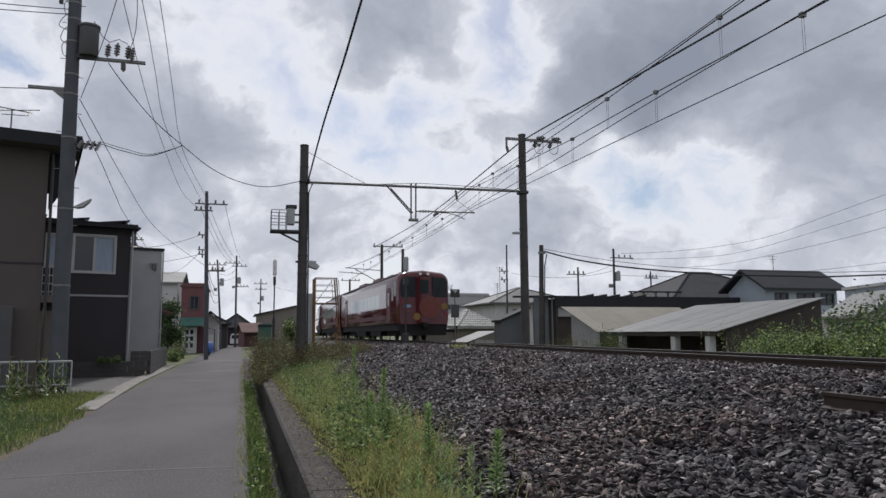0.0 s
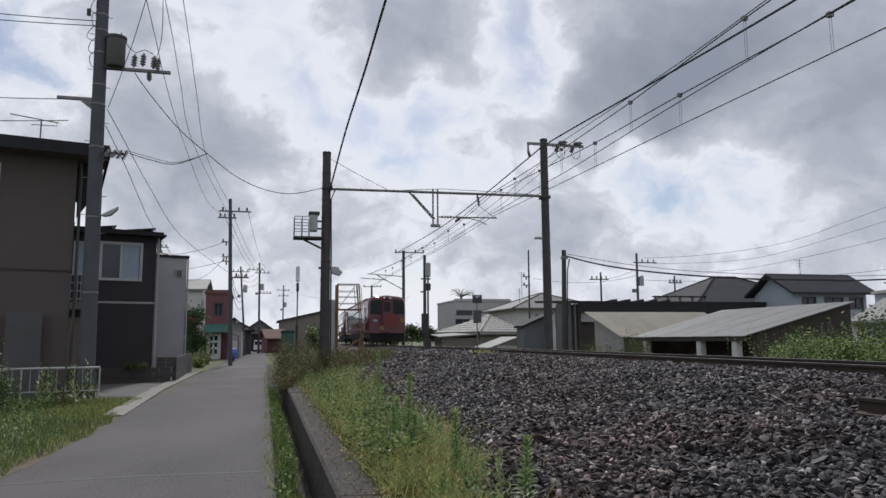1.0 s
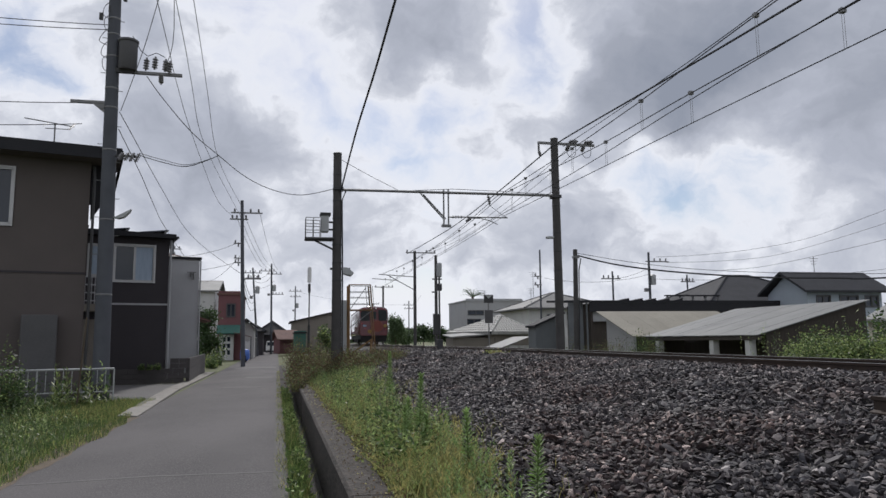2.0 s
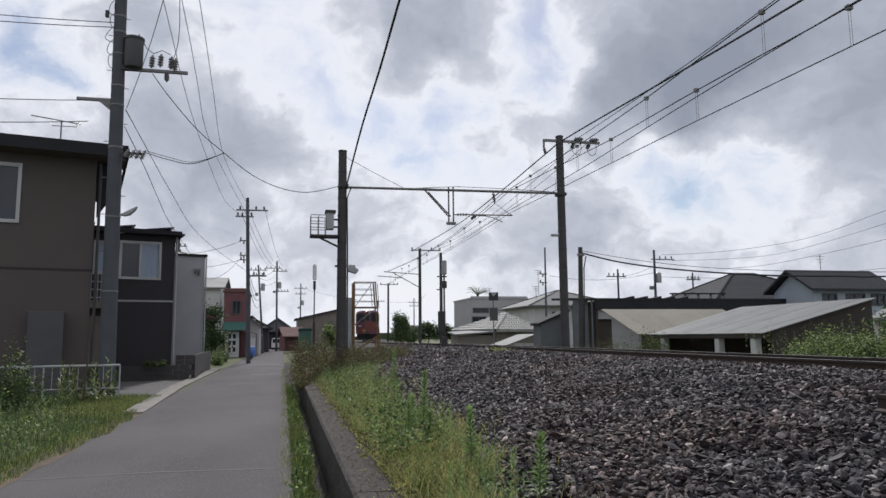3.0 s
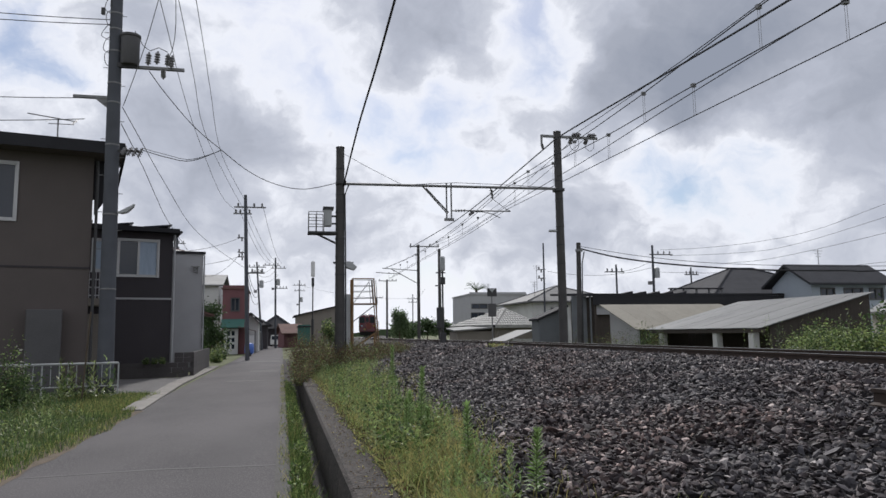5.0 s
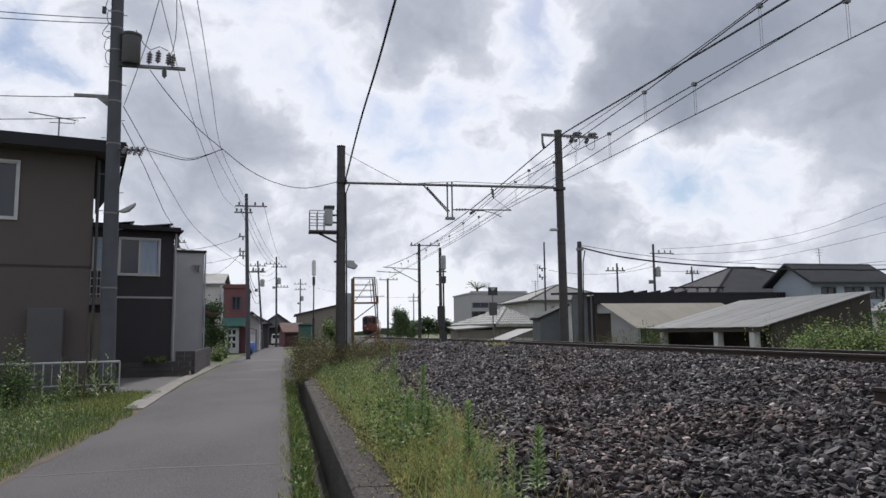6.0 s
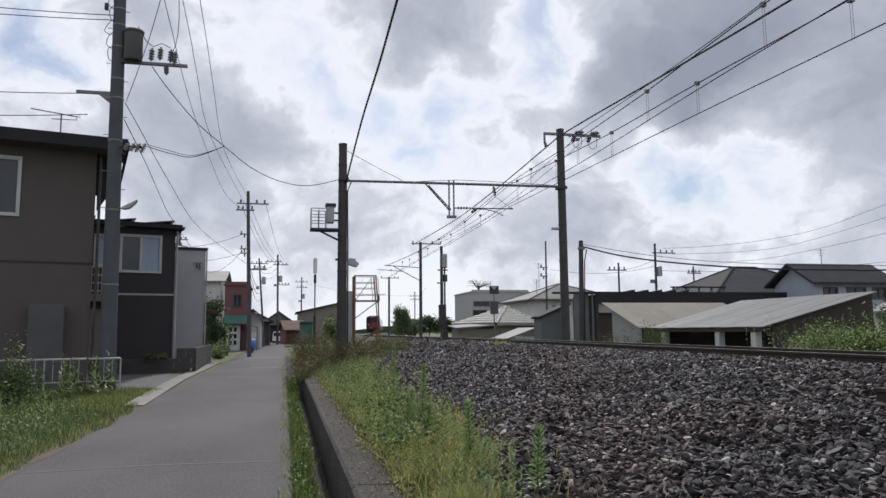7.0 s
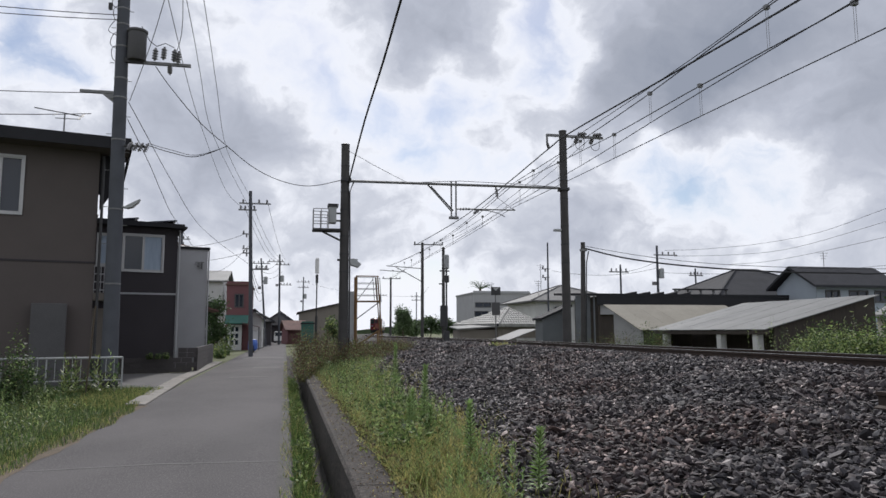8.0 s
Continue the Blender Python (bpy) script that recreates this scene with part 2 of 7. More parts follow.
BARK = material("bark", (0.09, 0.07, 0.05), None, 0.9, 0, 6, 30, 0.6, 0.5, 0.02)
TAN_WALL = material("tan_siding", (0.095, 0.08, 0.075), (0.08, 0.068, 0.064), 0.8, 0, 1.0, 60, 0.5, 0.2, 0.004)
BROWN_WALL = material("dark_brown_siding", (0.038, 0.033, 0.038), (0.03, 0.026, 0.03), 0.75, 0, 1.2, 50, 0.5, 0.2, 0.004)
SLATE_WALL = material("slate_grey_boards", (0.13, 0.14, 0.15), (0.095, 0.102, 0.11), 0.8, 0, 1.0, 40, 0.6, 0.2, 0.005)
GREY_WALL = material("pale_grey_siding", (0.36, 0.36, 0.37), (0.3, 0.3, 0.31), 0.8, 0, 0.8, 40, 0.5, 0.15, 0.004)
WHITE_WALL = material("off_white_render", (0.55, 0.55, 0.54), (0.42, 0.42, 0.41), 0.85, 0, 0.7, 30, 0.6, 0.2, 0.006)
BLUE_GREY_WALL = material("blue_grey_render", (0.33, 0.37, 0.42), (0.26, 0.29, 0.33), 0.85, 0, 0.7, 30, 0.6, 0.2, 0.006)
CREAM_WALL = material("cream_render", (0.4, 0.37, 0.32), (0.3, 0.28, 0.24), 0.85, 0, 0.7, 30, 0.6, 0.2, 0.006)
RED_WALL = material("faded_red_render", (0.16, 0.072, 0.078), (0.12, 0.055, 0.06), 0.85, 0, 0.8, 30, 0.5, 0.2, 0.006)
BEIGE_WALL = material("weathered_beige_wall", (0.2, 0.18, 0.155), (0.15, 0.135, 0.115), 0.85, 0, 0.7, 30, 0.6, 0.2, 0.006)
DARK_WOOD = material("dark_weathered_boards", (0.055, 0.045, 0.038), (0.035, 0.028, 0.025), 0.85, 0, 3, 40, 0.7, 0.3, 0.008, stretch=(4, 4, 0.6))
ROOF_DARK = material("dark_roof_metal", (0.032, 0.032, 0.036), (0.024, 0.024, 0.027), 0.75, 0.0, 1.5, 30, 0.5, 0.15, 0.005, spec=0.12)
GREY_TILE = material("grey_roof_tile", (0.12, 0.12, 0.12), (0.08, 0.08, 0.08), 0.7, 0, 1.5, 25, 0.6, 0.4, 0.02)
CREAM_SHEET = material("cream_sheet_roof", (0.28, 0.262, 0.22), (0.215, 0.2, 0.168), 0.7, 0, 0.9, 18, 0.7, 0.15, 0.005, random=0.06, spec=0.12)
ROOF_TILE = material("glazed_roof_tile", (0.04, 0.041, 0.046), (0.027, 0.028, 0.031), 0.8, 0, 1.5, 25, 0.6, 0.4, 0.02, random=0.15, spec=0.15)
PALE_TILE = material("pale_roof_tile", (0.33, 0.33, 0.31), (0.2, 0.2, 0.19), 0.6, 0, 2, 25, 0.6, 0.4, 0.02, random=0.2)
SHEET_ROOF = material("weathered_sheet_roof", (0.19, 0.193, 0.19), (0.145, 0.147, 0.145), 0.6, 0.05, 0.9, 18, 0.8, 0.15, 0.005, random=0.06, spec=0.12)
RUST_ROOF = material("rusty_red_roof", (0.15, 0.085, 0.075), (0.1, 0.06, 0.052), 0.75, 0, 1.2, 25, 0.7, 0.3, 0.01, spec=0.15)
GREEN_SHEET = material("green_painted_sheet", (0.04, 0.12, 0.1), (0.03, 0.085, 0.07), 0.6, 0, 1.5, 25, 0.5, 0.1, 0.003)
BLOCK = material("dark_block_wall", (0.075, 0.068, 0.068), (0.05, 0.046, 0.046), 0.9, 0, 1.5, 35, 0.6, 0.4, 0.008)
FRAME = material("aluminium_frame", (0.42, 0.42, 0.42), (0.34, 0.34, 0.34), 0.45, 0.3, 4, 40, 0.3, 0.05, 0.001)
WHITE_PAINT = material("white_paint", (0.7, 0.7, 0.68), (0.52, 0.52, 0.5), 0.6, 0, 3, 40, 0.5, 0.1, 0.002)
CURTAIN = material("lace_curtain", (0.34, 0.41, 0.5), (0.24, 0.3, 0.38), 0.8, 0, 3, 30, 0.5, 0.1, 0.002, stretch=(6, 6, 0.5))
GLASS = glass_material("window_glass", (0.02, 0.027, 0.04), 0.08, 0.5)
TRAIN_GLASS = glass_material("dark_train_glass", (0.008, 0.013, 0.014), 0.15, 0.25)
# pale base colour stands in for the bright reflection on the side panes
PALE_SHEEN_GLASS = glass_material("painted_sheen_train_glass", (0.4, 0.47, 0.46), 0.06)
TRAIN_RED = material("train_red_paint", (0.085, 0.004, 0.009), (0.06, 0.003, 0.007), 0.07, 0, 0.8, 20, 0.4, 0, 0.002, third=(0.1, 0.006, 0.011), spec=0.5)
TRAIN_PALE = material("pale_pink_wrap", (0.36, 0.29, 0.3), (0.3, 0.23, 0.245), 0.12, 0, 1.2, 15, 0.6, 0, 0.002, third=(0.42, 0.36, 0.36), spec=0.5)
TRAIN_DARK = material("train_underframe", (0.011, 0.01, 0.01), None, 0.8, 0, 2, 20, 0.6, 0.2, 0.01)
TRAIN_ROOF = material("train_roof_red", (0.1, 0.02, 0.024), (0.065, 0.016, 0.02), 0.5, 0, 1, 20, 0.6, 0.1, 0.004)
ORANGE = material("orange_decal", (0.15, 0.036, 0.025), (0.11, 0.025, 0.018), 0.4, 0, 2, 20, 0.5, 0)
RED_DECAL = material("red_decal", (0.28, 0.015, 0.015), None, 0.4, 0, 2, 20, 0.2, 0)
YELLOW = material("yellow_decal", (0.22, 0.13, 0.025), None, 0.4, 0, 2, 20, 0.3, 0)
BLUE = material("pale_blue_decal", (0.22, 0.3, 0.4), None, 0.35, 0, 2, 20, 0.3, 0)
YELLOW_STEEL = material("yellow_painted_steel", (0.2, 0.115, 0.045), (0.13, 0.07, 0.035), 0.6, 0.1, 3, 30, 0.7, 0.1, 0.003)
CABINET_GREY = material("grey_cabinet_paint", (0.36, 0.37, 0.37), (0.28, 0.29, 0.29), 0.5, 0.1, 2, 30, 0.5, 0.05, 0.002)
INSULATOR = material("brown_grey_porcelain", (0.17, 0.165, 0.168), None, 0.3, 0, 6, 30, 0.4, 0)
TARP = material("blue_tarp", (0.05, 0.12, 0.4), None, 0.5, 0, 3, 20, 0.5, 0.2, 0.02)
SOLAR = material("solar_panel", (0.02, 0.025, 0.045), None, 0.2, 0, 3, 20, 0.3, 0)

# ---- building blocks ----
class Shape:
    """Verts and faces gathered piece by piece; all in world metres unless a matrix is given."""

    def __init__(self):
        self.v, self.f = [], []

    def add(self, verts, faces, m=None):
        k = len(self.v)
        self.v += [tuple(m @ Vector(p)) if m else tuple(p) for p in verts]
        self.f += [tuple(i + k for i in face) for face in faces]
        return self

    def box(self, x0, y0, z0, x1, y1, z1, m=None):
        p = [(x, y, z) for z in (z0, z1) for y in (y0, y1) for x in (x0, x1)]
        return self.add(p, [(0, 2, 3, 1), (4, 5, 7, 6), (0, 1, 5, 4), (2, 6, 7, 3), (0, 4, 6, 2), (1, 3, 7, 5)], m)

    def prism(self, outline, a, b, axis="y", m=None):
        """An outline in two axes drawn out along the third from a to b."""
        put = {"y": lambda p, t: (p[0], t, p[1]), "x": lambda p, t: (t, p[0], p[1]), "z": lambda p, t: (p[0], p[1], t)}[axis]
        n = len(outline)
        verts = [put(p, a) for p in outline] + [put(p, b) for p in outline]
        faces = [tuple(range(n)), tuple(range(2 * n - 1, n - 1, -1))] + [(i, n + i, n + (i + 1) % n, (i + 1) % n) for i in range(n)]
        return self.add(verts, faces, m)

    def tube(self, points, r0, r1=None, n=8, caps=True):
        pts = [Vector(p) for p in points]
        r1 = r0 if r1 is None else r1
        k, verts, faces = len(pts), [], []
        for i, p in enumerate(pts):
            d = (pts[min(i + 1, k - 1)] - pts[max(i - 1, 0)]).normalized()
            s = d.cross((0, 0, 1)) if abs(d.z) < 0.95 else d.cross((0, 1, 0))
            s.normalize()
            u = s.cross(d)
            r = float(r0 + (r1 - r0) * i / max(1, k - 1))
            verts += [p + r * (math.cos(2 * math.pi * j / n) * s + math.sin(2 * math.pi * j / n) * u) for j in range(n)]
        for i in range(k - 1):
            faces += [(i * n + j, i * n + (j + 1) % n, (i + 1) * n + (j + 1) % n, (i + 1) * n + j) for j in range(n)]
        if caps:
            faces += [tuple(range(n))[::-1], tuple(range((k - 1) * n, k * n))]
        return self.add(verts, faces)

    def lathe(self, x, y, profile, n=14):
        """A turned body on an upright axis; profile rows of (radius, z)."""
        k, verts, faces = len(profile), [], []
        for r, z in profile:
            verts += [(x + r * math.cos(2 * math.pi * j / n), y + r * math.sin(2 * math.pi * j / n), z) for j in range(n)]
        for i in range(k - 1):
            faces += [(i * n + j, i * n + (j + 1) % n, (i + 1) * n + (j + 1) % n, (i + 1) * n + j) for j in range(n)]
        faces += [tuple(range(n))[::-1], tuple(range((k - 1) * n, k * n))]
        return self.add(verts, faces)

    def slab(self, corners, thick):
        """A plate on four corners, thick downwards."""
        top = [Vector(c) for c in corners]
        nrm = (top[1] - top[0]).cross(top[3] - top[0]).normalized()
        if nrm.z < 0:
            nrm = -nrm
        low = [c - nrm * thick for c in top]
        n = len(top)
        return self.add(top + low, [tuple(range(n)), tuple(range(2 * n - 1, n - 1, -1))] + [(i, n + i, n + (i + 1) % n, (i + 1) % n) for i in range(n)])


ORIGIN = {}


def thing(name, label, category, at=(0, 0, 0), group="", kind=""):
    ob = new(name)
    ob.location = at
    ORIGIN[ob.name] = Vector(at)
    ob.empty_display_size = 0.2
    return tagged(ob, label, category, group, kind)


def mesh_of(name, shape, mat, offset=(0, 0, 0), bevel=0.0, smooth=False):
    o = Vector(offset)
    me = bpy.data.meshes.new(name)
    me.from_pydata([tuple(Vector(p) - o) for p in shape.v], [], shape.f)
    bm = bmesh.new()
    bm.from_mesh(me)
    bmesh.ops.recalc_face_normals(bm, faces=bm.faces)
    if bevel:
        bmesh.ops.bevel(bm, geom=list(bm.edges), offset=bevel, segments=1, affect="EDGES", clamp_overlap=True)
    bm.to_mesh(me)
    bm.free()
    me.materials.append(mat)
    if smooth:
        me.polygons.foreach_set("use_smooth", [True] * len(me.polygons))
        me.set_sharp_from_angle(angle=radians(40))
    return me


def part(name, shape, mat, parent, label="", bevel=0.0, smooth=False):
    o = ORIGIN[parent.name]
    ob = new(name, mesh_of(name, shape, mat, o, bevel, smooth))
    ob.parent = parent
    ORIGIN[ob.name] = o
    return tagged(ob, label)


def single(name, shape, mat, label, category, group="", kind="", bevel=0.0, smooth=False):
    """A thing of one mesh, its origin at the middle of its foot."""
    xs, ys, zs = zip(*shape.v)
    o = ((min(xs) + max(xs)) / 2, (min(ys) + max(ys)) / 2, min(zs))
    ob = new(name, mesh_of(name, shape, mat, o, bevel, smooth))
    ob.location = o
    ORIGIN[ob.name] = Vector(o)
    return tagged(ob, label, category, group, kind)


def fast_mesh(name, verts, faces, mats, index=None):
    """A large mesh from arrays; faces all of one size."""
    me = bpy.data.meshes.new(name)
    n, k = faces.shape
    me.vertices.add(len(verts)), me.loops.add(n * k), me.polygons.add(n)
    me.vertices.foreach_set("co", np.asarray(verts, np.float32).ravel())
    me.loops.foreach_set("vertex_index", np.asarray(faces, np.int32).ravel())
    me.polygons.foreach_set("loop_start", np.arange(0, n * k, k, dtype=np.int32))
    for m in mats:
        me.materials.append(m)
    if index is not None:
        me.polygons.foreach_set("material_index", np.asarray(index, np.int32))
    me.polygons.foreach_set("use_smooth", [False] * n)
    me.update(calc_edges=True)
    me.validate()
    return me


def sag(a, b, drop, n=14):
    a, b = Vector(a), Vector(b)
    return [a.lerp(b, i / n) - Vector((0, 0, 4 * drop * (i / n) * (1 - i / n))) for i in range(n + 1)]


def smooth_line(points, k=5):
    """A soft curve through the points."""
    p = [Vector(q) for q in points]
    out = []
    for i in range(len(p) - 1):
        a, b, c, d = p[max(i - 1, 0)], p[i], p[i + 1], p[min(i + 2, len(p) - 1)]
        for j in range(k):
            t = j / k
            out.append(0.5 * (2 * b + (c - a) * t + (2 * a - 5 * b + 4 * c - d) * t * t + (3 * b - a - 3 * c + d) * t ** 3))
    return out + [p[-1]]


def cable(name, points, r, mat, label, group="", n=5):
    points = smooth_line(points) if len(points) < 12 else points
    return single(name, Shape().tube(points, r, n=n), mat, label, "cable", group)


def turned(x, y, deg):
    return Matrix.Translation((x, y, 0)) @ Matrix.Rotation(radians(deg), 4, "Z")


# ---- the line of the track ----
RAIL_Z = 1.235
_TY = np.array([-40, 0, 8, 16, 29, 37.3, 46, 54.3, 62.8, 75, 88.3, 96.8, 105.3, 120, 139.3, 165, 190, 260, 330], float)
_TX = np.array([5.6, 7.8, 8.2, 8.65, 9.3, 9.43, 9.3, 9.1, 9.15, 9.55, 10.2, 11.05, 12.04, 13.95, 16.57, 20.3, 24.0, 34.5, 45.0], float)
_YS = np.arange(-40, 330, 1.0)
_XS = np.interp(_YS, _TY, _TX)
_K = np.exp(-0.5 * (np.arange(-18, 19) / 6.0) ** 2)
_XS = np.convolve(np.pad(_XS, 18, mode="reflect", reflect_type="odd"), _K / _K.sum(), "valid")
_SS = np.concatenate([[0], np.cumsum(np.hypot(np.diff(_XS), 1.0))])


def track_x(y):
    return float(np.interp(y, _YS, _XS))


def track_at(s):
    """Place and heading (degrees from +y to the left) at a run of s metres along the line."""
    y, y2 = float(np.interp(s - 1, _SS, _YS)), float(np.interp(s + 1, _SS, _YS))
    x, x2 = track_x(y), track_x(y2)
    return (x + x2) / 2, (y + y2) / 2, -math.degrees(math.atan2(x2 - x, y2 - y))


# ---- setting: ground, road, ditch, wall, bank ----
BANK_LOW, BANK_HIGH = 0.35, 1.11


def bank_z(x, y):
    """Height of the bank's surface beside the track."""
    c = track_x(y)
    lo, hi = 0.93, c - 1.75
    if x < lo:
        return BANK_LOW
    if x < hi:
        t = (x - lo) / (hi - lo)
        return BANK_LOW - 0.03 + (BANK_HIGH + 0.03 - BANK_LOW) * t
    if x < c + 1.75:
        return BANK_HIGH
    return max(0.25, BANK_HIGH - (x - c - 1.75) * 0.5)


def ground():
    s = Shape()
    # one sheet: everything beyond the road and the bank, to the horizon
    xs = [-2500, -300, -60, -20, -12, -7, -5, -3.4]
    ys = [-300, -40, 0, 10, 20, 30, 45, 70, 120, 200, 400, 1200, 3500]
    far = [14.5, 30, 80, 400, 2500]
    rows = []
    for y in ys:
        rows.append([(x, y, -0.02) for x in xs] + [(-3.39, y, -0.03), (0.09, y, -0.03), (0.1, y, -0.34), (0.57, y, -0.34), (0.7, y, -0.3)]
                    + [(track_x(min(max(y, -39), 325)) + 3.0, y, -0.02)] + [(track_x(min(max(y, -39), 325)) + x - 8, y, -0.02) for x in far])
    n = len(rows[0])
    s.add([p for r in rows for p in r], [(j * n + i, j * n + i + 1, (j + 1) * n + i + 1, (j + 1) * n + i) for j in range(len(ys) - 1) for i in range(n - 1)])
    single("ground", s, GROUND, "flat ground with dry grass and earth reaching the horizon", "ground", kind="structure")
    r = Shape()
    r.prism([(-3.12, -0.03), (0.1, -0.03), (0.1, 0.0), (-1.5, 0.025), (-3.12, 0.0)], -12, 130)
    single("road", r, ASPHALT, "narrow grey asphalt lane beside the railway", "road", kind="structure")
    def crown(x):
        return 0.025 * (1 - abs(x + 1.5) / 1.62) if x < -1.5 else 0.025 * (1 - (x + 1.5) / 1.6)

    for y0, y1, x0, x1 in ((9.3, 9.37, -2.95, 0.0), (26.3, 26.9, -1.9, -0.6), (33, 34.5, -1.4, -0.2), (45.5, 47.5, -2.6, -0.1)):
        xs = sorted({x0, x1, *[x for x in (-1.5,) if x0 < x < x1]})
        p = Shape().prism([(x0, -0.01), (x1, -0.01)] + [(x, crown(x) + 0.003) for x in reversed(xs)], y0, y1)
        single("road_patch", p, PATCH, "pale worn mend across the asphalt lane", "road patch", kind="structure")
    ys = np.arange(5, 17.2, 0.3)
    wig = lambda y, k: 0.07 * math.sin(y * 2.3 + k) + 0.05 * math.sin(y * 5.9 + 2 * k)
    d = Shape()
    v = [(-3.35, y, 0.004) for y in ys] + [(-2.99 + 0.6 * wig(y, 1), y, 0.006) for y in ys]
    d.add(v, [(i, len(ys) + i, len(ys) + i + 1, i + 1) for i in range(len(ys) - 1)])
    single("dirt_fringe", d, DIRT, "brown dirt and dead grass along the lane's edge", "dirt", kind="structure")
    e = Shape().prism([(-0.06, 0.0), (0.1, 0.0), (0.1, 0.012), (-0.06, 0.014)], -12, 60)
    single("road_edge", e, EDGE, "crumbling concrete edge strip along the lane", "road edge", kind="structure")


def kerb_line():
    k = thing("kerb", "pale flush concrete kerb stones with a shallow gutter", "kerb", (-3.3, 16, 0), kind="structure")
    for i in range(38):
        y = 17.0 + i * 0.62
        x = -2.98 - min(0.32, max(0, (y - 16.5) * 0.035))
        part("kerb_stone", Shape().prism([(x - 0.42, -0.04), (x, -0.04), (x, 0.035), (x - 0.08, 0.04), (x - 0.42, 0.05 + 0.006 * (i % 3))], y, y + 0.61), KERB, k)
    a = Shape().prism([(-3.45, 20.9), (-3.55, 30.4), (-9, 29.5), (-6.5, 22.6), (-5.2, 21.5)], 0.0, 0.012, "z")
    single("forecourt", a, PATCH, "grey paved forecourt before the dark house", "pavement", kind="structure")


def retaining_wall():
    w = thing("retaining_wall", "low weathered concrete retaining wall stained brown and mossy", "retaining wall", (0.75, 0, -0.3), kind="structure")
    y = -6.0
    while y < 36:
        L = 5.99
        dx, dz = random.uniform(-0.012, 0.012), random.uniform(-0.01, 0.01)
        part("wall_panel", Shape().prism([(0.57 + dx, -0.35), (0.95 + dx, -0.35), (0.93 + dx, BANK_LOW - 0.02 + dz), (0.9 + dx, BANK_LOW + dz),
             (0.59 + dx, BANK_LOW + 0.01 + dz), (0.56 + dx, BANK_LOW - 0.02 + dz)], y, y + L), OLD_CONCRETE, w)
        y += 6.0
    d = Shape().box(0.12, -6, -0.36, 0.56, 60, -0.3)
    single("ditch_bed", d, BED, "earth bed of the narrow roadside ditch", "ditch", kind="structure")
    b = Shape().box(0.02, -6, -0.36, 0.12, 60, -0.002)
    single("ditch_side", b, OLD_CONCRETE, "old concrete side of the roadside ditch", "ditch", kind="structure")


def bank():
    s, ys = Shape(), list(np.arange(-12, 60, 1.0)) + list(np.arange(60, 320, 5.0))
    rows = []
    for y in ys:
        c = track_x(y)
        lo = 0.93 if y < 60 else max(0.93, c - 6)
        xs = [lo, lo + 0.02] + [lo + (c - 1.75 - lo) * t for t in (0.2, 0.4, 0.6, 0.8, 1.0)] + [c, c + 1.75, c + 2.4, c + 3.3]
        r = []
        for i, x in enumerate(xs):
            z = bank_z(x, y) if y < 60 or i > 1 else 0.3
            r.append((x, y, (-0.1 if i == 0 else z - 0.05) if i < 10 else -0.1))
        rows.append(r)
    n = len(rows[0])
    s.add([p for r in rows for p in r], [(j * n + i, j * n + i + 1, (j + 1) * n + i + 1, (j + 1) * n + i) for j in range(len(ys) - 1) for i in range(n - 1)])
    single("railway_bank", s, BED, "railway bank of dark crushed stone and earth", "railway bank", kind="structure")


def rail_shape(line, base):
    """A flat-bottomed rail along points (x, y): foot, web, head."""
    prof = [(-0.063, 0), (0.063, 0), (0.063, 0.012), (0.01, 0.03), (0.009, 0.105), (0.032, 0.115), (0.032, 0.146), (-0.032, 0.146), (-0.032, 0.115), (-0.009, 0.105), (-0.01, 0.03), (-0.063, 0.012)]
    s, n = Shape(), len(prof)
    v = [(x + p[0], y, base + p[1]) for x, y in line for p in prof]
    f = [(i * n + j, i * n + (j + 1) % n, (i + 1) * n + (j + 1) % n, (i + 1) * n + j) for i in range(len(line) - 1) for j in range(n)]
    f += [tuple(range(n))[::-1], tuple(range((len(line) - 1) * n, len(line) * n))]
    return s.add(v, f)


def track():
    t = thing("railway_track", "single narrow-gauge railway track with rusty rails on concrete sleepers", "railway track", (track_x(8), 8, 1.0), kind="structure")
    ys = list(np.arange(-12, 60, 2.0)) + list(np.arange(60, 315, 5.0))
    for o in (-0.5655, 0.5655):
        rail = part("rail", rail_shape([(track_x(y) + o, y) for y in ys], RAIL_Z - 0.15), RAIL, t)
        h = Shape()
        for y0, y1 in zip(ys[:-1], ys[1:]):
            x0, x1 = track_x(y0) + o, track_x(y1) + o
            z = RAIL_Z
            h.add([(x0 - 0.028, y0, z), (x0 + 0.028, y0, z), (x1 + 0.028, y1, z), (x1 - 0.028, y1, z), (x0 - 0.028, y0, z - 0.006), (x0 + 0.028, y0, z - 0.006),
                   (x1 + 0.028, y1, z - 0.006), (x1 - 0.028, y1, z - 0.006)], [(0, 1, 2, 3), (0, 3, 7, 4), (1, 5, 6, 2)])
        part("rail_head", h, RAIL_TOP, rail, "bright worn running surface")
    base = mesh_of("sleeper", Shape().prism([(-0.12, -0.1), (0.12, -0.1), (0.1, 0.05), (-0.1, 0.05)], -1.0, 1.0, "x"), SLEEPER)
    for y in np.arange(-6, 90, 0.62):
        ob = new("sleeper", base)
        ob.parent = t
        ob.location = Vector((track_x(y), y, RAIL_Z - 0.2)) - ORIGIN[t.name]
    spare = single("spare_rail", rail_shape([(5.0, 5.25), (4.95, 3.0), (4.85, -1.0)], bank_z(5.0, 5.2) + 0.02), RAIL, "rusty spare rail lying on the ballast beside the track", "rail")


ground()
kerb_line()
retaining_wall()
bank()
track()


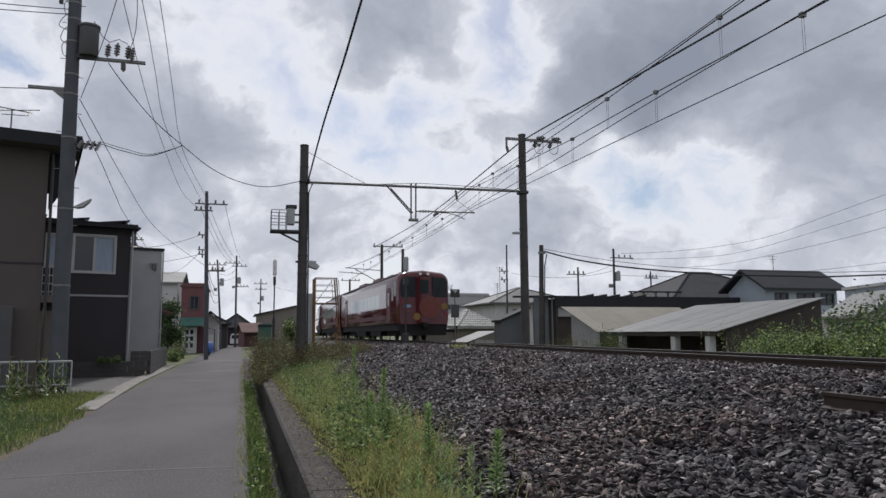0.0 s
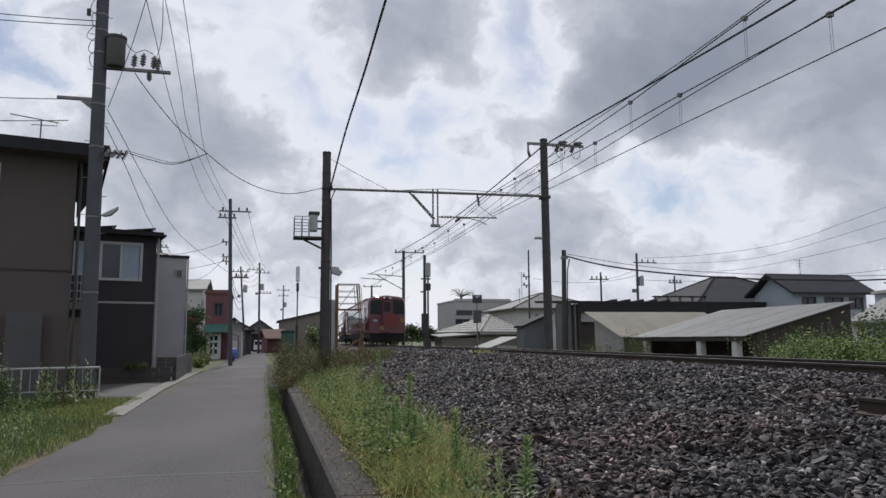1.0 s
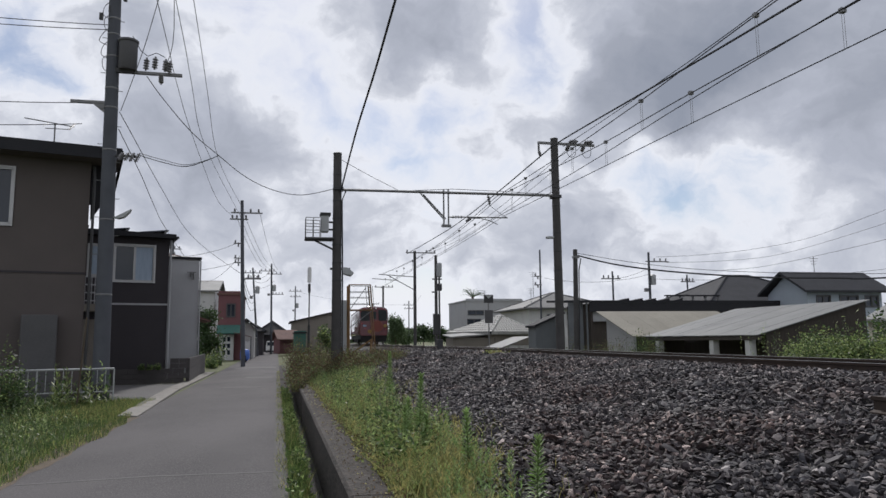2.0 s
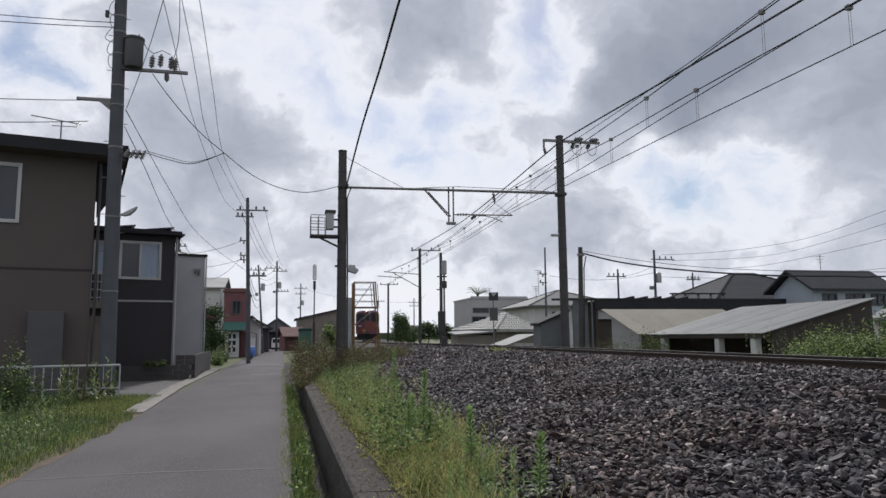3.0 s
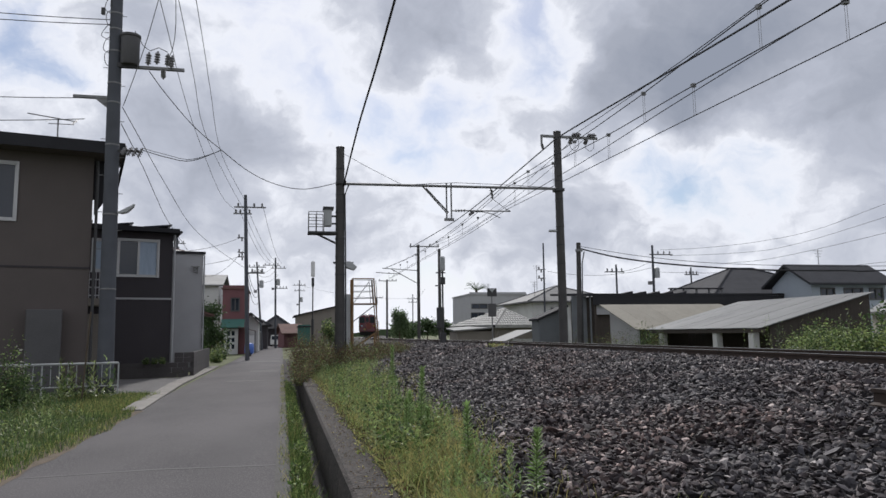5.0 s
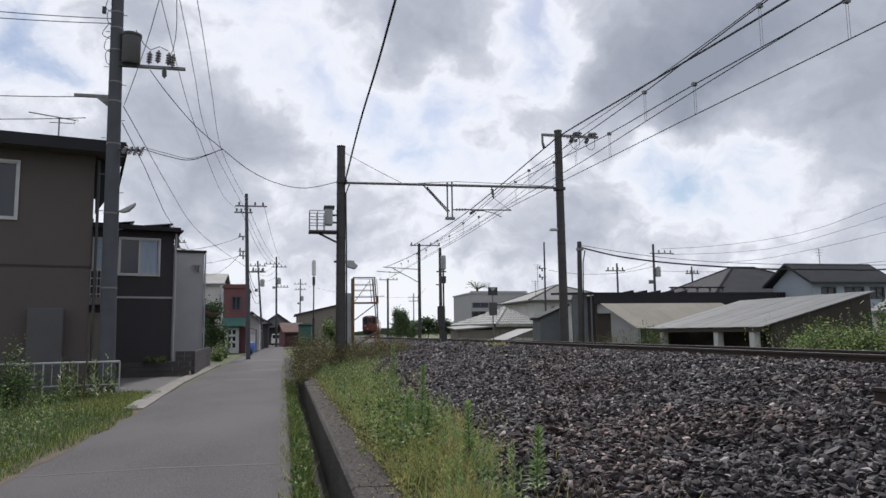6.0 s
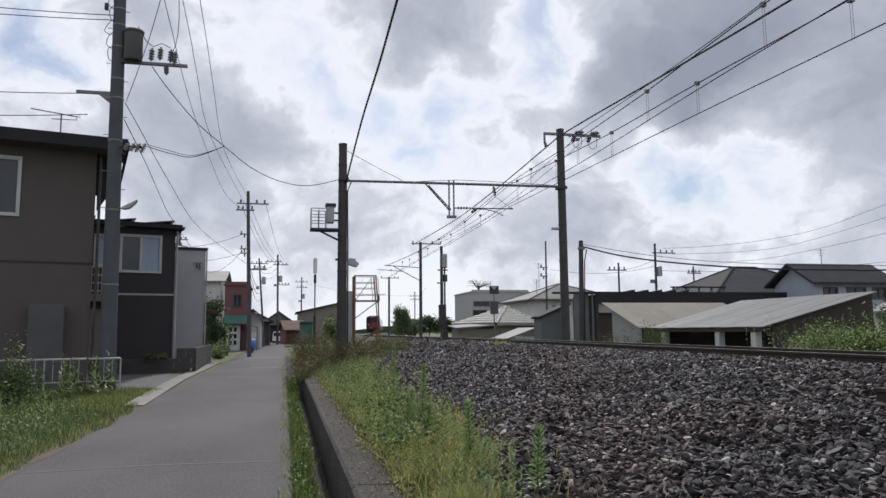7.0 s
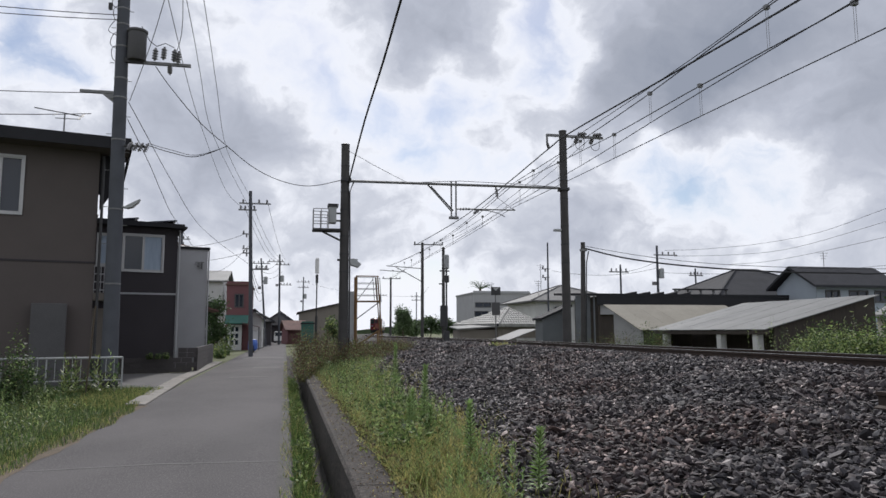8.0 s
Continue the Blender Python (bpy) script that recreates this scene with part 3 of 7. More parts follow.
# ---- crushed stone ----
def icosa():
    p = (1 + 5 ** 0.5) / 2
    v = np.array([(-1, p, 0), (1, p, 0), (-1, -p, 0), (1, -p, 0), (0, -1, p), (0, 1, p), (0, -1, -p), (0, 1, -p), (p, 0, -1), (p, 0, 1), (-p, 0, -1), (-p, 0, 1)], float)
    f = np.array([(0, 11, 5), (0, 5, 1), (0, 1, 7), (0, 7, 10), (0, 10, 11), (1, 5, 9), (5, 11, 4), (11, 10, 2), (10, 7, 6), (7, 1, 8),
                  (3, 9, 4), (3, 4, 2), (3, 2, 6), (3, 6, 8), (3, 8, 9), (4, 9, 5), (2, 4, 11), (6, 2, 10), (8, 6, 7), (9, 8, 1)])
    return v / np.linalg.norm(v[0]), f


def octa():
    v = np.array([(1, 0, 0), (-1, 0, 0), (0, 1, 0), (0, -1, 0), (0, 0, 1), (0, 0, -1)], float)
    f = np.array([(0, 2, 4), (2, 1, 4), (1, 3, 4), (3, 0, 4), (2, 0, 5), (1, 2, 5), (3, 1, 5), (0, 3, 5)])
    return v, f


def scatter(rng, base, centres, size, flat=0.42, jitter=0.5):
    """Angular stones at the centres: each stretched, jittered and turned at random."""
    v, f = base
    n, k = len(centres), len(v)
    s = size * rng.uniform(0.6, 1.35, (n, 1, 1)) * np.concatenate([rng.uniform(0.75, 1.3, (n, 1, 1)), rng.uniform(0.6, 1.0, (n, 1, 1)), rng.uniform(0.22, flat, (n, 1, 1))], 2)
    p = (v[None] * (1 + rng.uniform(-jitter, jitter, (n, k, 1)))) * s
    q = rng.normal(size=(n, 4)) * np.array([1.3, 0.36, 0.36, 1.3])
    q /= np.linalg.norm(q, axis=1, keepdims=True)
    w, x, y, z = q.T
    R = np.stack([np.stack([1 - 2 * (y * y + z * z), 2 * (x * y - z * w), 2 * (x * z + y * w)], 1), np.stack([2 * (x * y + z * w), 1 - 2 * (x * x + z * z), 2 * (y * z - x * w)], 1),
                  np.stack([2 * (x * z - y * w), 2 * (y * z + x * w), 1 - 2 * (x * x + y * y)], 1)], 1)
    p = np.einsum("nij,nkj->nki", R, p) + centres[:, None, :]
    return p.reshape(-1, 3), (f[None] + (np.arange(n) * k)[:, None, None]).reshape(-1, 3)


def ballast():
    rng = np.random.default_rng(4)
    bed = thing("ballast", "loose angular crushed stone, grey-purple and brown, some pale pieces", "ballast", (4, 8, 0.5), kind="stuff")

    def spots(y0, y1, per, edge=1.5):
        area = (y1 - y0) * 7.2
        n = int(area * per)
        y = rng.uniform(y0, y1, n)
        c = np.interp(y, _YS, _XS)
        left = edge + 0.25 * np.sin(y * 0.9) + 0.15 * np.sin(y * 2.3) + np.clip((y - 14) * 0.06, 0, 1.5)
        x = left + rng.uniform(0, 1, n) ** 0.95 * (c + 2.4 - left)
        keep = ~((np.abs(np.abs(x - c) - 0.5655) < 0.11))
        x, y = x[keep], y[keep]
        z = np.array([bank_z(a, b) for a, b in zip(x, y)])
        z = z + 0.035 * np.sin(x * 3.1 + 1.7 * np.sin(y * 1.3)) * np.clip(c[keep] - 1.9 - x, 0, 1) + rng.uniform(-0.045, 0.03, len(x))
        return np.stack([x, y, z], 1)

    jobs = ((-1.0, 12.0, 520, 0.029, icosa()), (-1.0, 12.0, 520, 0.033, octa()), (12.0, 24.0, 500, 0.041, octa()), (24.0, 50.0, 240, 0.06, octa()))
    V, F, k = [], [], 0
    for y0, y1, per, size, base in jobs:
        v, f = scatter(rng, base, spots(y0, y1, per), size)
        V.append(v), F.append(f + k)
        k += len(v)
    body = new("stone_layer", fast_mesh("stone_layer", np.concatenate(V) - np.array(ORIGIN[bed.name]), np.concatenate(F), [STONE]))
    body.parent = bed
    tagged(body, "", kind="stuff")
    kinds = []
    for i in range(10):
        v, f = scatter(rng, icosa(), np.zeros((1, 3)), 0.045)
        kinds.append(fast_mesh("stone", v, f, [STONE]))
    loose = spots(3.4, 8.5, 60)
    loose = loose[(loose[:, 0] < 6)][:290]
    for i, p in enumerate(loose):
        ob = new("stone", kinds[i % 10])
        ob.parent = bed
        ob.location = Vector(p) + Vector((0, 0, 0.03)) - ORIGIN[bed.name]
        ob.rotation_euler = (0, 0, rng.uniform(0, 6.28))


ballast()


# ---- grass and weeds ----
def blades(name, rng, spots, height, width, mats, shares, label, lean=0.35, at=(0, 0, 0), wide=False):
    """Grass as bent two-piece blades, one mesh of kind stuff."""
    n = len(spots)
    h = height * rng.uniform(0.35, 1.25, n)
    a, b = rng.uniform(0, 2 * np.pi, n), rng.uniform(0, 2 * np.pi, n)
    ln = lean * h * rng.uniform(0.2, 1.4, n)
    w = width * rng.uniform(0.6, 1.3, n)
    side = np.stack([np.cos(a), np.sin(a), np.zeros(n)], 1) * w[:, None]
    tip = np.stack([np.cos(b) * ln, np.sin(b) * ln, h], 1)
    mid = np.stack([np.cos(b) * ln * 0.3, np.sin(b) * ln * 0.3, h * 0.55], 1)
    base = spots - np.array(at)
    k = 1.0 if not wide else 1.8
    v = np.stack([base - side, base + side, base + mid + side * 0.8 * k, base + mid - side * 0.8 * k, base + tip + side * 0.12, base + tip - side * 0.12], 1).reshape(-1, 3)
    f = np.array([(0, 1, 2, 3), (3, 2, 4, 5)])
    f = (f[None] + (np.arange(n) * 6)[:, None, None]).reshape(-1, 4)
    idx = np.repeat(rng.choice(len(mats), n, p=shares), 2)
    ob = new(name, fast_mesh(name, v, f, mats, idx))
    ob.location = at
    return tagged(ob, label, "grass", kind="stuff")


def grasses():
    rng = np.random.default_rng(11)

    def strip(n, x0, x1, y0, y1, zf, power=1.0, clumpy=False):
        y = y0 + (y1 - y0) * rng.uniform(0, 1, n) ** power
        if clumpy:
            y = y[np.sin(y * 2.1) + 0.7 * np.sin(y * 5.3 + 1) + 0.4 * np.sin(y * 11) + 0.75 > rng.uniform(-0.6, 1.5, n)]
            n = len(y)
        x = x0(y) + (x1(y) - x0(y)) * rng.uniform(0, 1, n)
        return np.stack([x, y, np.array([zf(a, b) for a, b in zip(x, y)])], 1)

    edge = lambda y: 1.7 + 0.2 * np.sin(y * 0.9) + 0.15 * np.sin(y * 2.3) + np.clip((y - 8) * 0.065, 0, 1.2)
    bank_g = lambda x, y: bank_z(x, y) - 0.04
    blades("bank_grass", rng, strip(19000, lambda y: 0.95 + 0 * y, edge, 4.7, 24, bank_g, 1.6, True), 0.22, 0.004, [GRASS, DRY_GRASS, WEED], [0.4, 0.42, 0.18],
           "tangled green and yellowing grass on the bank", lean=0.8, at=(1.4, 8, 0.3))
    leafy("bank_weeds", rng, strip(14000, lambda y: 1.0 + 0 * y, edge, 7.0, 25, bank_g, 1.2), 0.42, 0.05, [GRASS, WEED, DITCH_GRASS, LEAF], [0.3, 0.22, 0.2, 0.28],
          "leafy green weeds massed on the bank", at=(1.4, 8, 0.3))
    leafy("bank_weeds", rng, strip(5000, lambda y: 1.0 + 0 * y, edge, 4.7, 8.5, bank_g, 1.0), 0.16, 0.026, [GRASS, DRY_GRASS, DITCH_GRASS], [0.35, 0.4, 0.25],
          "low yellow-green weeds on the bank", at=(1.4, 5, 0.3))
    sprays("bank_weeds", rng, strip(1100, lambda y: 0.98 + 0 * y, lambda y: edge(y) + 0.15, 8.0, 24, bank_g, 1.1, True), 0.3, 0.06, [TALL_WEED, GRASS, WEED, DRY_GRASS], [0.35, 0.25, 0.25, 0.15],
           "feathery upright green weeds on the bank", at=(1.4, 8, 0.3))
    sprays("bank_weeds", rng, strip(260, lambda y: 1.15 + 0 * y, lambda y: edge(y) + 0.25, 4.8, 8.2, bank_g, 1.0), 0.26, 0.06, [TALL_WEED, DRY_GRASS, WEED], [0.4, 0.35, 0.25],
           "short feathery weeds on the bank", at=(1.4, 6, 0.3))
    leafy("wall_litter", rng, strip(2600, lambda y: 0.62 + 0 * y, lambda y: 0.98 + 0 * y, 3, 20, lambda x, y: BANK_LOW + 0.004 if x < 0.9 else BANK_LOW + 0.02, 1.2), 0.012, 0.02, [BROWN_WEED, DRY_GRASS], [0.85, 0.15],
          "dry leaf litter and moss on the wall's top", at=(0.8, 8, 0.35))
    leafy("wall_overgrowth", rng, strip(5000, lambda y: 0.84 + 0.05 * np.sin(y * 2.2), lambda y: 1.06 + 0 * y, 3, 25, lambda x, y: BANK_LOW, 1.2), 0.16, 0.035, [GRASS, DRY_GRASS, BROWN_WEED], [0.4, 0.3, 0.3],
          "grass and dead stalks hanging over the wall's edge", at=(0.9, 8, 0.35))
    blades("bank_grass", rng, strip(1500, edge, lambda y: edge(y) + 0.7, 3, 24, bank_g), 0.14, 0.004, [DRY_GRASS, GRASS], [0.6, 0.4],
           "thin dry grass straggling into the crushed stone", lean=0.8, at=(1.9, 8, 0.3))
    blades("ditch_grass", rng, strip(11000, lambda y: 0.12 + 0 * y, lambda y: 0.3 + 0.05 * np.sin(y * 3), 5.5, 26, lambda x, y: -0.3, 1.3, True), 0.36, 0.005, [DITCH_GRASS, GRASS, DRY_GRASS],
           [0.6, 0.3, 0.1], "bright green grass growing out of the roadside ditch", lean=0.35, at=(0.3, 8, -0.3))
    leafy("ditch_weeds", rng, strip(26000, lambda y: 0.12 + 0 * y, lambda y: 0.4 + 0 * y, 5.5, 26, lambda x, y: -0.3, 1.3), 0.42, 0.045, [DITCH_GRASS, WEED, GRASS, LEAF],
          [0.36, 0.26, 0.2, 0.18], "small-leaved weeds filling the roadside ditch", at=(0.3, 8, -0.3))
    blades("edge_grass", rng, strip(2200, lambda y: -0.03 + 0 * y, lambda y: 0.11 + 0 * y, 4, 40, lambda x, y: 0.0, 1.2, True), 0.07, 0.004, [DRY_GRASS, GRASS],
           [0.5, 0.5], "thin dry grass along the lane's broken edge", lean=0.8, at=(0.05, 8, 0))
    left = lambda y: -9.5 + 0 * y
    right = lambda y: -3.03 - 0.07 * np.sin(y * 0.8) - 0.05 * np.sin(y * 3.1) - np.clip((y - 17.2) * 0.9, 0, 0.36) - np.clip((y - 21.6) * 1.5, 0, 4)
    blades("verge_grass", rng, strip(48000, left, right, 6, 23, lambda x, y: -0.03, 0.9), 0.15, 0.0045, [LEAF, GRASS, DRY_GRASS, DITCH_GRASS], [0.5, 0.17, 0.03, 0.3],
           "lush green verge grass beside the lane", at=(-5, 12, 0))
    blades("verge_grass", rng, strip(13000, lambda y: right(y) - 0.55 - np.clip(y - 16.5, 0, 1.3), right, 7, 22.5, lambda x, y: -0.03, 0.9), 0.075, 0.004, [DRY_GRASS, GRASS, DITCH_GRASS], [0.35, 0.45, 0.2],
           "short yellowed grass along the lane's edge", at=(-3.6, 12, 0))
    # a larger share of yellow blades paints the sunlit patch by the kerb
    blades("verge_grass", rng, strip(14000, lambda y: -5.4 + 0.5 * np.sin(y * 1.7), right, 16.6, 22.0, lambda x, y: -0.02), 0.09, 0.005, [DRY_GRASS, GRASS, TALL_WEED], [0.65, 0.27, 0.08],
           "short grass at the kerb's start, coloured yellow-green as if sunlit", lean=0.6, at=(-4.4, 19, 0))
    sprays("verge_weeds", rng, strip(420, lambda y: -9.5 + 0 * y, lambda y: right(y) - 0.9 - np.clip(y - 16.5, 0, 1.2), 8, 20.5, lambda x, y: -0.02, 0.9), 0.5, 0.08, [WEED, GRASS, LEAF, TALL_WEED], [0.25, 0.2, 0.45, 0.1],
           "feathery upright weeds in the verge", at=(-6, 14, 0))
    leafy("verge_weeds", rng, strip(24000, lambda y: -10 + 0 * y, lambda y: right(y) - 0.4 - np.clip(y - 16, 0, 1.4), 7, 20.5, lambda x, y: -0.03), 0.4, 0.045, [LEAF, GRASS, WEED], [0.6, 0.25, 0.15],
          "tall leafy weeds in the verge before the fence", at=(-6, 14, 0))
    blades("bank_grass", rng, strip(7000, lambda y: 0.95 + 0 * y, edge, -6, 4.7, bank_g), 0.2, 0.004, [GRASS, DRY_GRASS, WEED], [0.4, 0.42, 0.18],
           "tangled green and yellowing grass on the bank", lean=0.8, at=(1.4, 0, 0.3))
    leafy("ditch_weeds", rng, strip(6000, lambda y: 0.12 + 0 * y, lambda y: 0.4 + 0 * y, -6, 5.5, lambda x, y: -0.3), 0.3, 0.045, [DITCH_GRASS, WEED, GRASS, LEAF],
          [0.36, 0.26, 0.2, 0.18], "small-leaved weeds filling the roadside ditch", at=(0.3, 0, -0.3))
    blades("verge_grass", rng, strip(9000, left, lambda y: -3.2 + 0 * y, -6, 6, lambda x, y: -0.03), 0.15, 0.005, [LEAF, GRASS, DRY_GRASS, DITCH_GRASS], [0.5, 0.17, 0.03, 0.3],
           "lush green verge grass beside the lane", at=(-5, 0, 0))


def leafy(name, rng, spots, height, leaf, mats, shares, label, at=(0, 0, 0)):
    """Small leaves heaped in an uneven low mass, one mesh of kind stuff."""
    n = len(spots)
    x, y = spots[:, 0], spots[:, 1]
    mound = 0.42 + 0.55 * np.sin(x * 5.3 + 2 * np.sin(y * 1.9)) * np.sin(y * 2.7) + 0.45 * np.sin(y * 6.1 + x * 9) * np.sin(x * 4.1 - y * 1.1)
    p = spots - np.array(at)
    p[:, 2] += height * np.clip(mound, 0.06, 1.2) * rng.uniform(0, 1, n) ** 0.6
    d = rng.normal(size=(n, 3))
    d[:, 2] = np.abs(d[:, 2]) * 0.8 + 0.1
    d /= np.linalg.norm(d, axis=1, keepdims=True)
    q = np.cross(d, rng.normal(size=(n, 3)))
    q /= np.linalg.norm(q, axis=1, keepdims=True)
    L = (leaf * rng.uniform(0.5, 1.5, n))[:, None]
    v = np.stack([p, p + d * L * 0.5 + q * L * 0.2, p + d * L, p + d * L * 0.5 - q * L * 0.2], 1).reshape(-1, 3)
    ob = new(name, fast_mesh(name, v, np.arange(n * 4).reshape(n, 4), mats, rng.choice(len(mats), n, p=shares)))
    ob.location = at
    return tagged(ob, label, "weeds", kind="stuff")


def sprays(name, rng, spots, height, leaf, mats, shares, label, k=26, at=(0, 0, 0)):
    """Upright feathery weeds: thin stems set with small leaves, one mesh of kind stuff."""
    n = len(spots)
    h = height * rng.uniform(0.45, 1.3, n)
    tilt = rng.normal(size=(n, 2)) * 0.12
    t = np.linspace(0.15, 1.0, k)[None, :] + rng.uniform(-0.03, 0.03, (n, k))
    base = (spots - np.array(at))[:, None, :]
    o = base + np.stack([tilt[:, :1] * h[:, None] * t, tilt[:, 1:] * h[:, None] * t, h[:, None] * t], 2)
    a = np.arange(k)[None, :] * 2.4 + rng.uniform(0, 6.28, (n, 1))
    d = np.stack([np.cos(a), np.sin(a), 0.3 + 0.9 * t], 2)
    d /= np.linalg.norm(d, axis=2, keepdims=True)
    q = np.stack([-np.sin(a), np.cos(a), 0 * a], 2)
    L = (leaf * (1.1 - 0.5 * t) * rng.uniform(0.7, 1.3, (n, k)))[:, :, None]
    v = np.stack([o, o + d * L * 0.5 + q * L * 0.13, o + d * L, o + d * L * 0.5 - q * L * 0.13], 2).reshape(-1, 3)
    f = np.arange(n * k * 4).reshape(-1, 4)
    idx = np.repeat(rng.choice(len(mats), n, p=shares), k)
    ob = new(name, fast_mesh(name, v, f, mats, idx))
    ob.location = at
    return tagged(ob, label, "weeds", kind="stuff")


def clump(name, rng, centre, size, n, leaf, mats, shares, label, category="shrub", bare=0.0, fall=0.6):
    """An uneven shrub: leaves on many small sprays round branching stems."""
    c, s = np.array(centre, float), np.array(size, float)
    root = thing(name, label, category, tuple(centre))
    stems = Shape()
    k = max(5, int(n ** 0.5 / 4))
    heads = []
    for i in range(k * 3):
        a, r = rng.uniform(0, 6.28), rng.uniform(0.1, 1.0) ** 0.7
        top = c + s * np.array([math.cos(a) * r, math.sin(a) * r, rng.uniform(0.35, 1.0) * (1 - 0.35 * r * r)])
        foot = c + s * np.array([math.cos(a) * r * 0.5, math.sin(a) * r * 0.5, 0.0])
        heads.append((foot, top))
        if i < k * 2:
            m = (foot + top) / 2 + rng.normal(size=3) * 0.03
            stems.tube([foot, m, top], 0.006 + 0.004 * s[2], 0.003, 4)
    part("stem", stems, BARK if s[2] > 1 else STALK, root)
    which = rng.integers(0, len(heads), n)
    t = rng.uniform(bare, 1.05, n)[:, None]
    foot, top = np.array([h[0] for h in heads])[which], np.array([h[1] for h in heads])[which]
    p = foot + (top - foot) * t + rng.normal(size=(n, 3)) * s * 0.11
    p[:, 2] = np.maximum(p[:, 2], c[2] + 0.02)
    d = rng.normal(size=(n, 3))
    d[:, 2] = np.abs(d[:, 2]) * 0.4 + 0.1
    d /= np.linalg.norm(d, axis=1, keepdims=True)
    q = np.cross(d, rng.normal(size=(n, 3)))
    q /= np.linalg.norm(q, axis=1, keepdims=True)
    L = (leaf * rng.uniform(0.6, 1.4, n))[:, None]
    v = np.stack([p, p + d * L * 0.5 + q * L * 0.25, p + d * L, p + d * L * 0.5 - q * L * 0.25], 1).reshape(-1, 3) - c
    f = np.arange(n * 4).reshape(n, 4)
    ob = new("foliage", fast_mesh("foliage", v, f, mats, rng.choice(len(mats), n, p=shares)))
    ob.parent = root
    tagged(ob, "", kind="stuff")
    return root


def tall_weed(rng, x, y, z, h, lean=0.0):
    """A single upright weed: a stem ringed by narrow drooping leaves."""
    w = thing("tall_weed", "tall upright green weed with narrow leaves round its stem", "weed", (x, y, z), "tall weeds on the bank")
    top = (x + lean * h, y, z + h)
    part("stem", Shape().tube([(x, y, z), (x + lean * h * 0.4, y, z + h * 0.5), top], 0.008, 0.004, 5), STALK, w)
    s = Shape()
    n = int(h * 260)
    for i in range(n):
        t = 0.12 + 0.88 * i / n
        a = i * 2.4
        L = 0.125 * (1.05 - 0.55 * t) * rng.uniform(0.7, 1.2)
        up = 0.25 + 0.75 * t
        o = Vector((x + lean * h * t, y, z + h * t))
        d = Vector((math.cos(a), math.sin(a), up)).normalized()
        q = Vector((-math.sin(a), math.cos(a), 0)) * 0.012
        m = o + d * L * 0.55
        e = o + d * L + Vector((0, 0, -0.3 * L * (1 - t)))
        s.add([o, m + q, e, m - q], [(0, 1, 2, 3)])
    tagged(part("leaf_whorl", s, TALL_WEED, w), kind="stuff")


grasses()
_r = np.random.default_rng(21)
for wx, wy, wh in ((1.55, 8.1, 0.85), (1.63, 6.25, 0.6), (1.8, 5.0, 0.5), (2.06, 13.6, 0.95), (1.5, 8.6, 0.55), (1.42, 8.3, 0.5), (1.62, 8.0, 0.4)):
    tall_weed(_r, wx, wy, bank_z(wx, wy) - 0.05, wh, _r.uniform(-0.06, 0.06))
for bx, by, sz, nn in ((0.75, 23.0, (0.6, 1.4, 0.75), 2600), (1.3, 25.2, (1.0, 1.4, 0.95), 4000), (2.5, 26.0, (1.0, 1.3, 0.7), 3000), (0.9, 27.8, (0.8, 1.4, 1.35), 3600), (2.6, 28.8, (1.2, 1.4, 1.0), 3600), (1.5, 31.5, (1.1, 1.5, 1.4), 3400),
                       (3.9, 30.0, (1.2, 1.4, 0.7), 2600), (0.5, 20.5, (0.35, 1.4, 0.6), 1700), (5.0, 33.5, (1.2, 1.4, 0.6), 2000), (1.2, 35.0, (1.0, 1.6, 1.6), 2600), (3.2, 34.5, (1.2, 1.2, 1.0), 2200), (4.4, 31.5, (1.3, 1.2, 0.85), 2800), (3.3, 27.4, (1.1, 1.1, 0.6), 2400), (2.0, 27.0, (0.9, 1.0, 1.1), 2800)):
    clump("withered_bush", _r, (bx, by, bank_z(bx, by) - 0.1), sz, int(nn * 1.7), 0.05, [BROWN_WEED, LEAF, GRASS], [0.68, 0.17, 0.15], "brown and green withering weeds massed at the bank's foot", bare=0.1)


# ---- overhead line gantry ----
def concrete_pole(root, x, y, z0, z1, r0, r1, mat, lean=0.0, bands=True):
    pole = part("pole", Shape().tube([(x, y, z0), (x + lean * 0.5, y, (z0 + z1) / 2), (x + lean, y, z1)], r0, r1, 16), mat, root, smooth=True)
    cap = part("cap", Shape().lathe(x + lean, y, [(r1 + 0.012, z1 - 0.02), (r1 + 0.012, z1 + 0.03), (r1 * 0.6, z1 + 0.06)]), DARK_STEEL, root)
    if bands:
        for k, t in enumerate((0.42, 0.5, 0.58, 0.7, 0.78, 0.9)):
            r, z, c = r0 + (r1 - r0) * t, z0 + (z1 - z0) * t, x + lean * t
            part("band", Shape().lathe(c, y, [(r + 0.004, z), (r + 0.012, z + 0.01), (r + 0.012, z + 0.05), (r + 0.004, z + 0.06)], 12), DARK_STEEL, root)
    return pole


def insulator(root, a, b, r=0.06):
    a, b = Vector(a), Vector(b)
    s = Shape()
    s.tube([a, b], r * 0.35, n=8)
    for i in range(4):
        c = a.lerp(b, 0.2 + 0.2 * i)
        d = (b - a).normalized() * 0.02
        s.tube([c - d, c, c + d], r, r * 0.7, 10)
    return part("insulator", s, INSULATOR, root)


GY = 28.3


